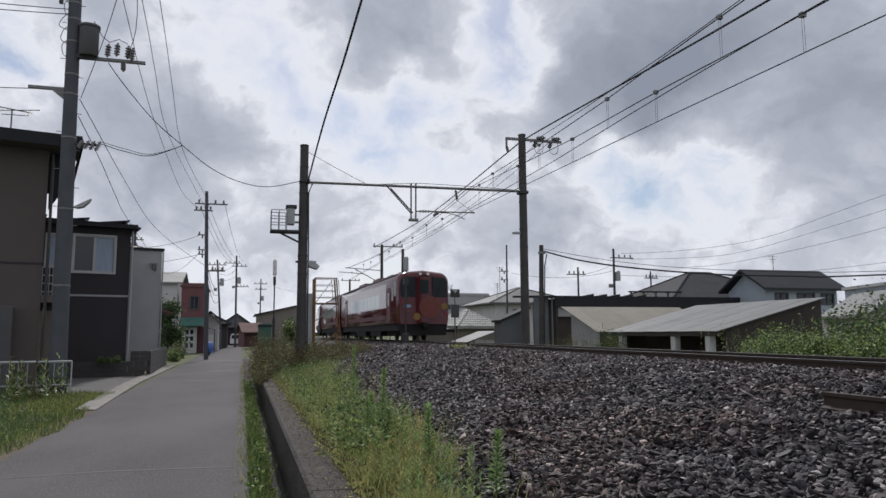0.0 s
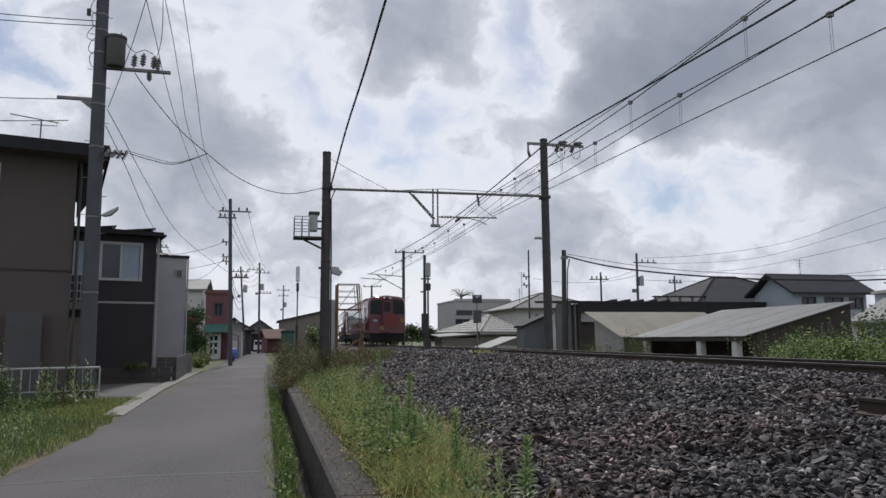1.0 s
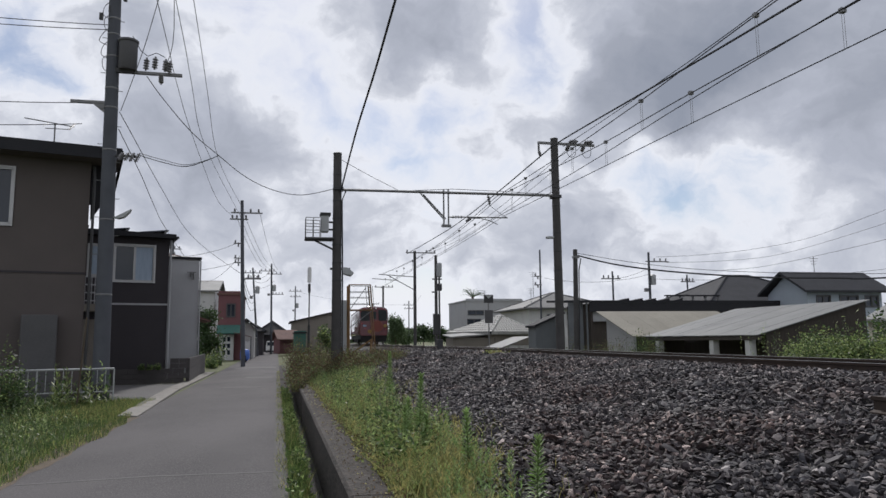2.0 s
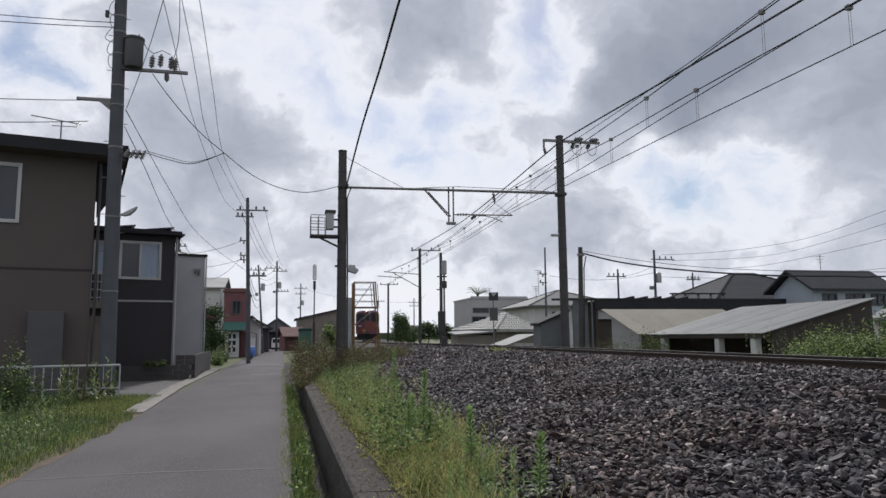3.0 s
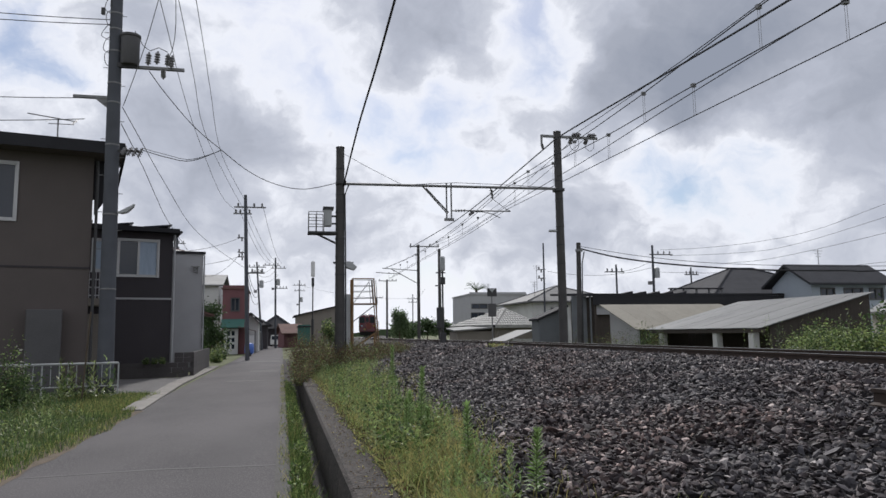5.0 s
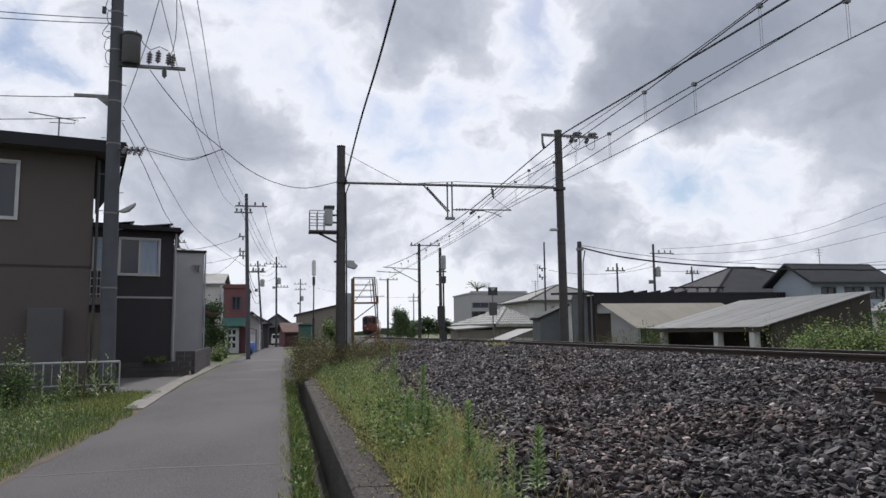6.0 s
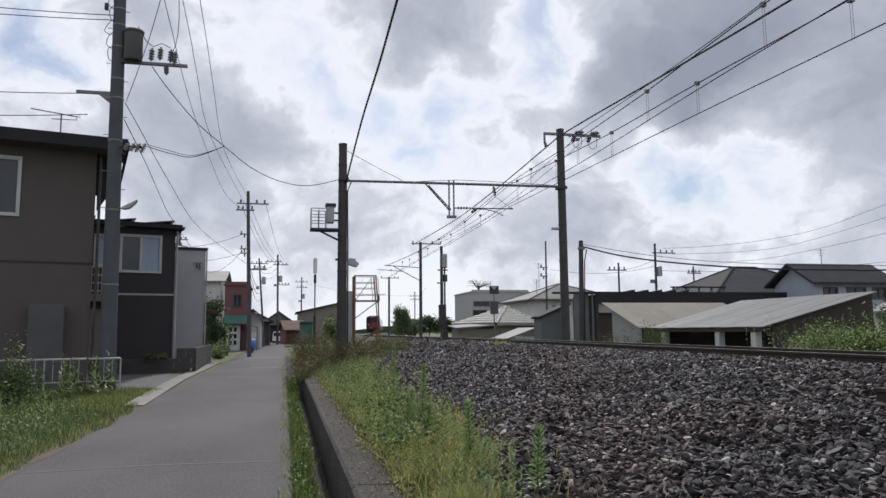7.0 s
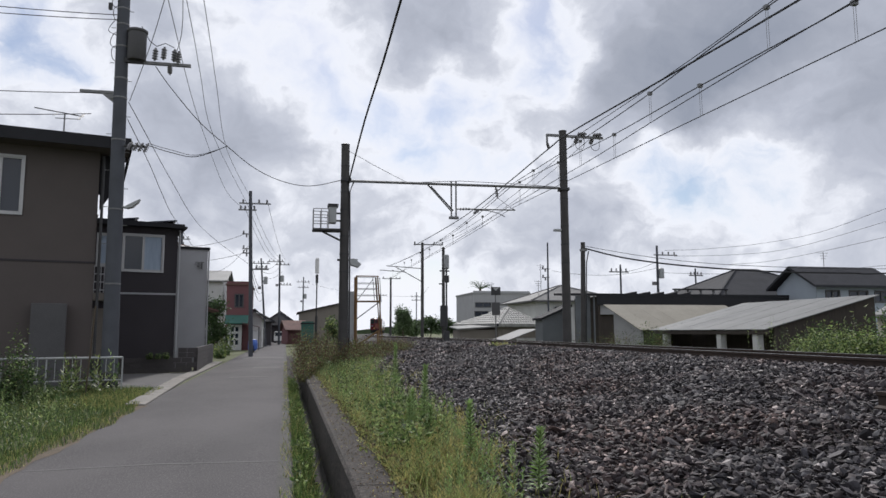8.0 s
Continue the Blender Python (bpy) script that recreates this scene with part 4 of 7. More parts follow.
def gantry():
    g = thing("overhead_line_gantry", "dark concrete poles joined by a steel beam over the track", "gantry", (2.2, GY, 0.3))
    concrete_pole(g, 2.22, GY, 0.2, 9.15, 0.2, 0.165, DARK_POLE)
    concrete_pole(g, 11.62, GY, 0.3, 10.27, 0.19, 0.16, DARK_POLE)
    part("beam", Shape().tube([(2.3, GY - 0.06, 7.66), (11.55, GY - 0.06, 7.74)], 0.055, n=10), STEEL, g)
    part("stay_wire", Shape().tube([(5.1, GY - 0.06, 7.72), (7.0, GY - 0.06, 7.86), (9.3, GY - 0.06, 7.84), (11.5, GY - 0.06, 7.78)], 0.012, n=5), WIRE, g)
    for x in (2.25, 11.6):
        part("beam_clamp", Shape().box(x - 0.2, GY - 0.22, 7.63, x + 0.2, GY + 0.2, 7.76), DARK_STEEL, g, bevel=0.01)
    h = part("hanger_frame", Shape().tube([(6.62, GY, 7.85), (6.62, GY, 6.35)], 0.035).tube([(6.82, GY, 7.85), (6.82, GY, 6.35)], 0.035)
             .tube([(5.6, GY, 7.68), (6.65, GY, 6.55)], 0.03).tube([(5.75, GY, 7.6), (6.7, GY, 6.6)], 0.03), STEEL, g)
    part("foot_plate", Shape().box(6.52, GY - 0.06, 6.25, 6.92, GY + 0.06, 6.36), STEEL, h, bevel=0.01)
    arm = part("register_arm", Shape().tube([(6.85, GY, 6.68), (7.5, GY, 6.7), (9.4, GY, 6.72)], 0.028)
               .tube([(7.6, GY, 6.66), (8.2, GY, 6.66), (8.6, GY, 6.58), (8.95, GY, 6.42)], 0.018).tube([(8.6, GY, 7.6), (8.62, GY, 7.3)], 0.03), STEEL, g)
    insulator(g, (6.9, GY, 6.68), (7.5, GY, 6.7), 0.07)
    insulator(g, (8.55, GY, 7.68), (8.62, GY, 7.2), 0.075)
    insulator(g, (7.55, GY - 0.05, 6.5), (7.8, GY - 0.05, 6.66), 0.07)
    part("tie_rod", Shape().tube([(8.62, GY, 7.22), (9.3, GY, 6.74)], 0.01, n=5).tube([(9.4, GY, 6.72), (9.3, GY, 6.78)], 0.015, n=5), WIRE, g)
    cr = part("crossarm", Shape().box(10.85, GY - 0.06, 10.02, 13.5, GY + 0.03, 10.13).box(10.85, GY - 0.05, 9.7, 10.93, GY + 0.02, 10.05), STEEL, g, bevel=0.008)
    for x in (12.5, 13.22):
        insulator(g, (x - 0.22, GY - 0.06, 10.17), (x + 0.2, GY - 0.1, 10.2), 0.105)
        insulator(g, (x - 0.32, GY, 9.78), (x - 0.2, GY, 10.05), 0.095)
        part("jumper_loop", Shape().tube(smooth_line([(x - 0.3, GY, 9.8), (x - 0.25, GY, 9.6), (x - 0.08, GY, 9.5), (x + 0.08, GY, 9.6), (x + 0.12, GY, 9.85), (x + 0.1, GY, 10.15)]), 0.012, n=5), WIRE, g)
    insulator(g, (10.9, GY, 9.72), (10.95, GY - 0.05, 9.45), 0.07)
    # maintenance platform with its switch box
    p = part("platform", Shape().box(0.95, GY - 0.35, 5.6, 2.05, GY + 0.35, 5.67).tube([(1.35, GY, 5.58), (2.1, GY, 5.22)], 0.04), DARK_STEEL, g, "small steel working platform")
    rails = Shape()
    for y in (GY - 0.33, GY + 0.33):
        for x in (0.98, 1.28, 1.56):
            rails.tube([(x, y, 5.66), (x, y, 6.45)], 0.015, n=5)
        for z in (5.95, 6.2, 6.45):
            rails.tube([(0.98, y, z), (1.56, y, z)], 0.015, n=5)
    for z in (5.95, 6.2, 6.45):
        rails.tube([(0.98, GY - 0.33, z), (0.98, GY + 0.33, z)], 0.015, n=5)
    part("guard_rail", rails, STEEL, p)
    box = part("switch_box", Shape().box(1.58, GY - 0.2, 5.92, 1.88, GY + 0.2, 6.58), CABINET_GREY, g, bevel=0.02)
    part("box_roof", Shape().box(1.54, GY - 0.25, 6.58, 1.95, GY + 0.25, 6.68), DARK_STEEL, box)
    for z in (6.3, 6.0):
        part("box_bracket", Shape().box(1.85, GY - 0.05, z, 2.1, GY + 0.05, z + 0.06), DARK_STEEL, box)
    part("loudspeaker_horn", Shape().prism([(2.4, 4.5), (2.62, 4.52), (2.9, 4.3), (2.78, 4.15), (2.45, 4.25)], GY - 0.15, GY + 0.12), CABINET_GREY, g, "grey horn-shaped lamp housing", bevel=0.03)
    part("lamp_arm", Shape().box(1.95, GY - 0.04, 4.42, 2.75, GY + 0.04, 4.5), DARK_STEEL, g)
    part("conduit", Shape().tube([(2.45, GY - 0.1, 0.4), (2.43, GY - 0.12, 5.0), (2.4, GY - 0.12, 7.2), (2.55, GY - 0.1, 7.6)], 0.03), WIRE, g)
    part("lamp", Shape().box(11.1, GY - 0.1, 5.86, 11.45, GY + 0.05, 5.96), CABINET_GREY, g, bevel=0.02)


def mast(x, y, top, left, right, cant=None, mat=DARK_POLE):
    m = thing("catenary_mast", "slim dark railway mast with a crossarm beside the track", "mast", (x, y, 0.4), "far catenary masts")
    concrete_pole(m, x, y, 0.4, top, 0.16, 0.13, mat, bands=False)
    part("crossarm", Shape().box(x + left, y - 0.05, top - 0.18, x + right, y + 0.05, top - 0.08), STEEL, m)
    for k in (left + 0.1, right * 0.55, right - 0.1):
        insulator(m, (x + k, y, top - 0.08), (x + k + 0.05, y, top + 0.15), 0.08)
    if cant:
        z = top - cant
        part("cantilever", Shape().tube([(x - 0.1, y, z), (x - 3.4, y, z + 0.2)], 0.04, n=6).tube([(x - 0.1, y, z - 1.2), (x - 2.6, y, z + 0.15)], 0.04, n=6)
             .tube([(x - 1.6, y, z - 0.35), (x - 4.0, y, z - 0.2)], 0.035, n=6), STEEL, m)
    return m


def line_along(x_off, z0, y0, y1, n=40, dip=0.0, span=45.0, base=GY):
    out = []
    for i in range(n + 1):
        y = y0 + (y1 - y0) * i / n
        u = ((y - base) / span) % 1.0
        out.append((track_x(y) + x_off, y, z0 - 4 * dip * u * (1 - u)))
    return out


def catenary():
    near = ((-0.0, 9.0, ((-12, 5.7), (0, 6.02), (9.4, 6.29), (13.85, 6.4), (18.2, 6.52), (GY, 6.8)), ((-12, 7.4), (0, 7.0), (9.4, 6.95), (13.9, 7.1), (18.2, 7.2), (GY, 7.75))),
            (0.0, 8.7, ((-12, 6.9), (0, 6.85), (9.1, 6.8), (11.2, 6.8), (15.5, 6.74), (19.3, 6.68), (GY, 6.72)), ((-12, 8.2), (0, 7.9), (11.1, 7.65), (15.4, 7.48), (19.4, 7.45), (GY, 7.6))))
    for i, (dx, x, low, high) in enumerate(near):
        xg = 9.25 - 0.35 * i
        for name, rows, r in (("contact_wire", low, 0.011), ("messenger_wire", high, 0.013)):
            ys, zs = zip(*rows)
            pts = [(x + (xg - x) * max(0, (y - 14) / (GY - 14)), y, float(np.interp(y, ys, zs))) for y in np.linspace(-12, GY, 30)]
            zg, ze = zs[-1], 6.4 if name == "contact_wire" else 7.7
            pts += [(track_x(y) + (xg - track_x(GY)) * (1 - (y - GY) / 60), y, zg + (ze - zg) * (y - GY) / 37 - (0.5 * math.sin(math.pi * (y - GY) / 37) if name != "contact_wire" else 0)) for y in np.linspace(GY + 1.5, 65, 16)]
            cable(name, pts, r, WIRE, "dark overhead wire strung above the track", "overhead line")
        y0 = 9.37 if i == 0 else 11.1
        for k in range(-3, 5):
            y = y0 + 4.45 * k
            if y > GY - 1:
                continue
            a, b = (float(np.interp(y, *zip(*q))) for q in (low, high))
            xx = x + (xg - x) * max(0, (y - 14) / (GY - 14))
            single("dropper", Shape().tube([(xx - 0.025, y, a), (xx - 0.025, y, b)], 0.005, n=4).tube([(xx + 0.025, y, a), (xx + 0.025, y, b)], 0.005, n=4)
                   .box(xx - 0.05, y - 0.04, b - 0.04, xx + 0.05, y + 0.04, b + 0.04), STEEL, "thin steel dropper between the overhead wires", "dropper", "overhead line droppers")
        for k in range(5):
            y = GY + 5 + 6.5 * k + 2 * i
            z = 6.75 - 0.4 * (y - GY) / 37
            xx = track_x(y) + (xg - track_x(GY)) * (1 - (y - GY) / 60)
            single("dropper", Shape().tube([(xx, y, z), (xx, y, z + 0.55)], 0.008, n=4).box(xx - 0.05, y - 0.04, z + 0.5, xx + 0.05, y + 0.04, z + 0.6), STEEL,
                   "thin steel dropper between the overhead wires", "dropper", "overhead line droppers")
    cable("feeder_cable", [(10.9, -10, 8.0), (10.9, 0, 8.35), (10.9, 13, 8.86), (10.9, 17.6, 9.07), (10.9, 25.7, 9.47), (10.95, GY, 9.46), (11.25, 36, 9.35), (11.7, 48, 9.4), (11.65, 65, 9.65)], 0.028, WIRE,
          "thick black feeder cable along the railway", "overhead line")
    cable("feeder_wire", [(9.6, -10, 8.6), (9.7, 6, 8.6), (10.6, 16, 8.95), (11.9, GY - 1, 9.85), (12.2, GY, 10.15)], 0.012, WIRE, "thin feeder wire on the gantry's crossarm", "overhead line")
    for o, z in ((12.6, 10.2), (13.1, 10.2)):
        cable("feeder_wire", sag((o, GY, z), (o + 0.8, 65, 9.85), 0.7), 0.012, WIRE, "thin feeder wire running on to the next mast", "overhead line")
    cable("stay_wire", sag((2.3, GY, 8.95), (4.75, GY, 7.72), 0.03), 0.01, WIRE, "thin stay wire from the pole's head down to the beam", "overhead line")
    cable("signal_cable", [(2.34, GY - 0.15, 7.55), (2.34, 27, 7.73), (2.31, 22, 8.27), (2.36, 18, 8.69), (2.36, 15, 8.99), (2.4, 8, 9.8), (2.5, -12, 12.2)], 0.03, WIRE,
          "thick black bundled cable over the lane's edge", n=6)


gantry()
mast(12.4, 65, 9.9, -0.85, 2.0, 2.4)
mast(14.5, 100, 9.3, -1.2, 1.4)
mast(19.5, 150, 9.5, -1.2, 1.4)
catenary()


def signal_posts():
    p = thing("trackside_post", "thin dark post with a white cylindrical box on top", "post", (7.8, 34.5, 0.9), "trackside posts")
    part("post", Shape().tube([(7.8, 34.5, 0.9), (7.8, 34.5, 4.9)], 0.045, n=8), DARK_STEEL, p)
    part("junction_box", Shape().box(7.68, 34.4, 4.05, 7.92, 34.6, 4.4), DARK_STEEL, p, bevel=0.01)
    part("head", Shape().box(7.69, 34.4, 4.72, 7.93, 34.62, 5.45), CABINET_GREY, p, "white upright equipment box", bevel=0.05)
    part("lower_box", Shape().box(7.66, 34.4, 1.0, 7.94, 34.6, 1.65), DARK_STEEL, p, bevel=0.02)
    q = thing("trackside_pole", "dark wooden pole behind the track with a box low on it", "pole", (11.75, 53, 0.3))
    part("pole", Shape().tube([(11.75, 53, 0.3), (11.75, 53, 8.1)], 0.14, 0.11, 12), DARK_POLE, q)
    part("box", Shape().box(11.5, 52.8, 2.0, 12.05, 53.1, 3.6), DARK_STEEL, q, bevel=0.03)
    for x0, x1, z in ((11.45, 12.2, 6.2), (11.4, 11.8, 5.2)):
        part("bracket", Shape().box(x0, 52.9, z, x1, 53.0, z + 0.1), STEEL, q)
    a = thing("antenna_post", "thin grey post with a white cylindrical antenna", "antenna post", (1.65, 40, 0.3))
    part("post", Shape().tube([(1.65, 40, 0.3), (1.65, 40, 4.7)], 0.035, n=8).tube([(1.65, 40, 0.3), (1.65, 40, 2.5)], 0.07, n=8), DARK_STEEL, a)
    part("head", Shape().lathe(1.65, 40, [(0.09, 4.85), (0.11, 4.9), (0.11, 5.6), (0.1, 5.68), (0.05, 5.74)]), WHITE_PAINT, a, "white ribbed cylinder")
    part("collar", Shape().lathe(1.65, 40, [(0.06, 4.3), (0.075, 4.35), (0.075, 4.75), (0.06, 4.8)]), DARK_STEEL, a)
    # sign boards beyond the track
    s = thing("railway_sign", "square dark sign with a pale triangle above a plain board", "sign", (12.6, 42, 0.5))
    part("post", Shape().tube([(12.6, 42, 0.5), (12.6, 42, 4.2)], 0.04, n=8), STEEL, s)
    part("board", Shape().box(12.3, 41.93, 3.84, 12.9, 41.97, 4.34), DARK_STEEL, s, bevel=0.01)
    part("triangle", Shape().prism([(12.4, 4.3), (12.8, 4.3), (12.6, 4.1)], 41.915, 41.927), CABINET_GREY, s, "pale triangle marking")
    part("lower_board", Shape().box(12.34, 41.94, 2.6, 12.86, 41.97, 3.4), LOCKER, s, bevel=0.01)
    w = thing("wooden_pole", "old dark wooden pole beyond the track carrying a thick cable", "pole", (14.4, 33, 0.0))
    part("pole", Shape().tube([(14.38, 33, 0), (14.5, 33, 6.05)], 0.14, 0.11, 12), DARK_POLE, w)
    part("clamp", Shape().box(14.36, 32.86, 5.6, 14.66, 33.1, 5.72), STEEL, w)
    cable("telephone_cable", [(14.61, 33, 5.75), (15.93, 31.5, 5.15), (18.05, 30, 4.68), (21.45, 28.5, 4.32), (24.65, 27, 4.17), (26.21, 26.5, 4.14), (34, 24, 4.4)], 0.04, WIRE, "thick sagging black cable to the wooden pole", n=6)
    cable("telephone_cable", [(14.62, 33, 5.86), (17.44, 31.5, 5.2), (21.05, 30, 4.74), (26.23, 26.5, 4.34), (34, 24, 4.6)], 0.013, WIRE, "thin sagging cable to the wooden pole")
    part("downlead", Shape().tube([(14.75, 32.9, 5.6), (14.6, 32.85, 5.0), (14.5, 32.86, 1.0)], 0.03, n=6), WIRE, w)


def ladder_platform():
    g = thing("inspection_platform", "yellow and rust-stained steel inspection platform with ladder", "platform", (4.2, 38, 0.6))
    z0, zt = 0.6, 4.55
    for x, xb in ((3.62, 3.62), (4.75, 5.05)):
        for y in (37.6, 38.4):
            part("leg", Shape().tube([(xb, y, z0), (x, y, zt)], 0.03 if x > 4 else 0.055, n=6), YELLOW_STEEL, g)
    for z in (3.55, 3.9, 4.2, 4.55):
        part("rail", Shape().tube([(3.62, 37.6, z), (4.8, 37.6, z)], 0.016, n=6), STEEL, g)
        part("rail", Shape().tube([(3.62, 38.4, z), (4.8, 38.4, z)], 0.016, n=6), STEEL, g)
    part("deck", Shape().box(3.6, 37.55, 3.2, 4.9, 38.45, 3.26), YELLOW_STEEL, g)
    part("top_beam", Shape().tube([(3.6, 37.6, 4.56), (4.78, 37.6, 4.56)], 0.035, n=6), YELLOW_STEEL, g)
    part("brace", Shape().tube([(3.65, 37.6, 2.3), (4.85, 37.6, 3.2)], 0.03, n=6).tube([(3.62, 37.6, 3.2), (4.5, 37.6, 4.4)], 0.02, n=6), STEEL, g)
    for i in range(4):
        x = 4.6 + i * 0.12
        part("cage_bar", Shape().tube([(x, 37.7, 3.2), (x - 0.1, 37.7, 4.5)], 0.018, n=5), STEEL, g)
    c = thing("relay_cabinet", "tall pale grey relay cabinet beside the track", "cabinet", (3.3, 38, 0.6))
    part("body", Shape().box(3.1, 37.7, 0.6, 3.52, 38.3, 3.75), CABINET_GREY, c, bevel=0.03)
    part("door", Shape().box(3.14, 37.68, 0.8, 3.48, 37.7, 3.65), CABINET_GREY, c)
    b = thing("fence_rail", "low wooden barrier rail beside the track", "barrier", (4.6, 36, 0.6))
    part("rail", Shape().tube([(3.6, 36.4, 0.95), (4.6, 36.2, 1.65)], 0.05, n=6), YELLOW_STEEL, b)
    part("post", Shape().tube([(4.6, 36.2, 0.6), (4.6, 36.2, 1.7)], 0.05, n=6), YELLOW_STEEL, b)


signal_posts()
ladder_platform()


# ---- utility poles along the lane ----
def crossarm(root, x, y, z, a, b, mat=STEEL, pins=()):
    part("crossarm", Shape().box(x + a, y - 0.05, z - 0.045, x + b, y + 0.05, z + 0.045), mat, root, bevel=0.006)
    for k in pins:
        insulator(root, (x + k, y, z + 0.04), (x + k, y, z + 0.3), 0.075)


def near_pole():
    x, y = -4.94, 22.3
    lean = -0.12
    xo = -4.82   # axis at the height of the fittings
    u = thing("utility_pole", "tall grey concrete utility pole with transformer and crossarm", "utility pole", (x, y, 0), "utility poles along the lane")
    concrete_pole(u, x, y, 0, 12.6, 0.235, 0.17, POLE_CONCRETE, lean, False)
    for z in (3.0, 5.2, 7.3, 8.6, 9.2, 10.2, 10.9, 11.4):
        t = z / 12.6
        r = 0.235 - 0.065 * t
        part("band", Shape().lathe(x + lean * t, y, [(r + 0.003, z), (r + 0.01, z + 0.01), (r + 0.01, z + 0.04), (r + 0.003, z + 0.05)], 14), STEEL, u)
    for k in range(14):
        z = 4.2 + k * 0.55
        c, r, sg = x + lean * z / 12.6, 0.235 - 0.065 * z / 12.6, 1 if k % 2 else -1
        part("step_bolt", Shape().tube([(c + sg * r, y - 0.05, z), (c + sg * (r + 0.13), y - 0.05, z)], 0.011, n=5), STEEL, u)
    part("foot_sleeve", Shape().lathe(x, y, [(0.25, 0), (0.25, 0.45), (0.24, 0.47)]), DARK_STEEL, u)
    xt = x + lean * 0.82
    tr = part("transformer", Shape().lathe(xt + 0.44, y - 0.1, [(0.24, 9.8), (0.27, 9.85), (0.27, 10.65), (0.3, 10.68), (0.3, 10.74), (0.15, 10.78)], 18), LOCKER, u, "grey cylindrical transformer", smooth=True)
    part("bracket", Shape().box(xt + 0.1, y - 0.16, 9.72, xt + 0.62, y - 0.04, 9.85), DARK_STEEL, tr)
    crossarm(u, xt, y, 9.79, 0.1, 2.0)
    for dx, dz in ((0.95, 0.05), (1.2, 0.1), (1.5, 0.05), (1.62, 0.0)):
        insulator(u, (xt + dx, y - 0.08, 9.8 + dz), (xt + dx + 0.03, y - 0.1, 10.2 + dz), 0.09)
    insulator(u, (xt + 1.4, y - 0.1, 9.76), (xt + 1.42, y - 0.14, 9.42), 0.08)
    part("jumper", Shape().tube([(xt + 0.55, y - 0.1, 10.9), (xt + 0.8, y - 0.1, 10.45), (xt + 1.0, y - 0.1, 10.3), (xt + 1.25, y - 0.1, 10.42), (xt + 1.5, y - 0.1, 10.3)], 0.012, n=5), WIRE, u)
    crossarm(u, x + lean * 0.7, y, 8.78, -1.12, 0.0)
    part("strut", Shape().prism([(x - 0.6, 8.74), (x - 0.2, 8.74), (x - 0.2, 8.45), (x - 0.3, 8.5)], y - 0.04, y + 0.04), STEEL, u)
    # low-voltage rack
    r = part("rack", Shape().box(xo, y - 0.2, 7.1, xo + 0.6, y - 0.12, 7.16), DARK_STEEL, u)
    for k in range(4):
        insulator(u, (xo + 0.12 + k * 0.15, y - 0.22, 7.0 - 0.02 * k), (xo + 0.26 + k * 0.15, y - 0.26, 7.22), 0.075)
    lamp = part("street_lamp", Shape().prism([(xo - 0.05, 5.3), (xo + 0.08, 5.32), (xo + 0.22, 5.4), (xo + 0.5, 5.56), (xo + 0.46, 5.46), (xo + 0.3, 5.3), (xo + 0.15, 5.26)], y - 0.1, y + 0.1), CABINET_GREY, u, "small grey lamp on an arm", bevel=0.01)
    for k in range(5):
        z = 9.7 + k * 0.42
        part("cable_loop", Shape().tube(smooth_line([(x - 0.2, y - 0.1, z), (x - 0.33 - 0.07 * (k % 3), y - 0.14, z + 0.12), (x - 0.36, y - 0.12, z + 0.4), (x - 0.23, y - 0.1, z + 0.55)]), 0.011, n=5), WIRE, u)
    for k in (-0.15, 0.1, 0.5):
        part("top_wire_clip", Shape().box(x - 0.36 + k, y - 0.15, 11.5 + k, x - 0.26 + k, y - 0.05, 11.7 + k), DARK_STEEL, u)


def far_pole(x, y, top, lean, arms, box=None, r=0.15, label="slim concrete utility pole with crossarms and insulators", low=()):
    u = thing("utility_pole", label, "utility pole", (x, y, 0), "utility poles along the lane")
    part("pole", Shape().tube([(x, y, 0), (x + lean, y, top)], r, r * 0.7, 10), POLE_CONCRETE, u)
    for z, a, b in arms:
        c = x + lean * z / top
        n = 4
        crossarm(u, c, y, z, a, b, STEEL, [a + (b - a) * (k + 0.5) / n for k in range(n)])
    if box:
        c = x + lean * box / top
        part("transformer", Shape().lathe(c + 0.35, y, [(0.22, box), (0.24, box + 0.05), (0.24, box + 0.8), (0.1, box + 0.9)], 10), CABINET_GREY, u)
        part("cutout", Shape().box(c - 0.5, y - 0.1, box - 0.6, c - 0.15, y + 0.1, box - 0.3), INSULATOR, u)
    for z in low:
        c = x + lean * z / top
        part("rack", Shape().box(c - 0.55, y - 0.1, z, c + 0.1, y - 0.02, z + 0.07).box(c - 0.5, y - 0.12, z + 0.07, c - 0.4, y - 0.02, z + 0.25).box(c - 0.3, y - 0.12, z - 0.2, c - 0.2, y - 0.02, z), INSULATOR, u)
    return u


near_pole()
far_pole(-2.22, 49.4, 11.2, -0.32, [(10.35, -0.75, 1.35), (9.9, -0.8, 0.4), (5.85, -0.1, 1.2)], r=0.15, low=(8.2, 7.2, 6.9))
far_pole(-0.8, 97, 12.0, -0.15, [(11.0, -1.6, 0.6), (10.6, -0.6, 1.4), (7.9, 0.0, 1.6)], 8.3)
far_pole(-2.2, 85, 10.2, -0.75, [(9.6, -1.1, 1.0), (9.0, -0.8, 0.6)], 7.2, 0.13, "leaning concrete utility pole hung with wires")
far_pole(-10.4, 75, 12.4, 0, [(11.0, -0.9, 0.8), (10.4, -0.8, 0.3)], None, 0.14)
far_pole(3.0, 130, 11.5, 0, [(10.6, -1.2, 1.2), (9.6, -1.0, 1.0)], 7.6, 0.14)
far_pole(20.6, 54, 8.8, 0.05, [], None, 0.09, "slim pole with a whip aerial among the houses", low=(6.6, 5.9))
far_pole(30.9, 55, 8.9, 0.05, [(8.1, -0.3, 1.9)], 6.1, 0.13)
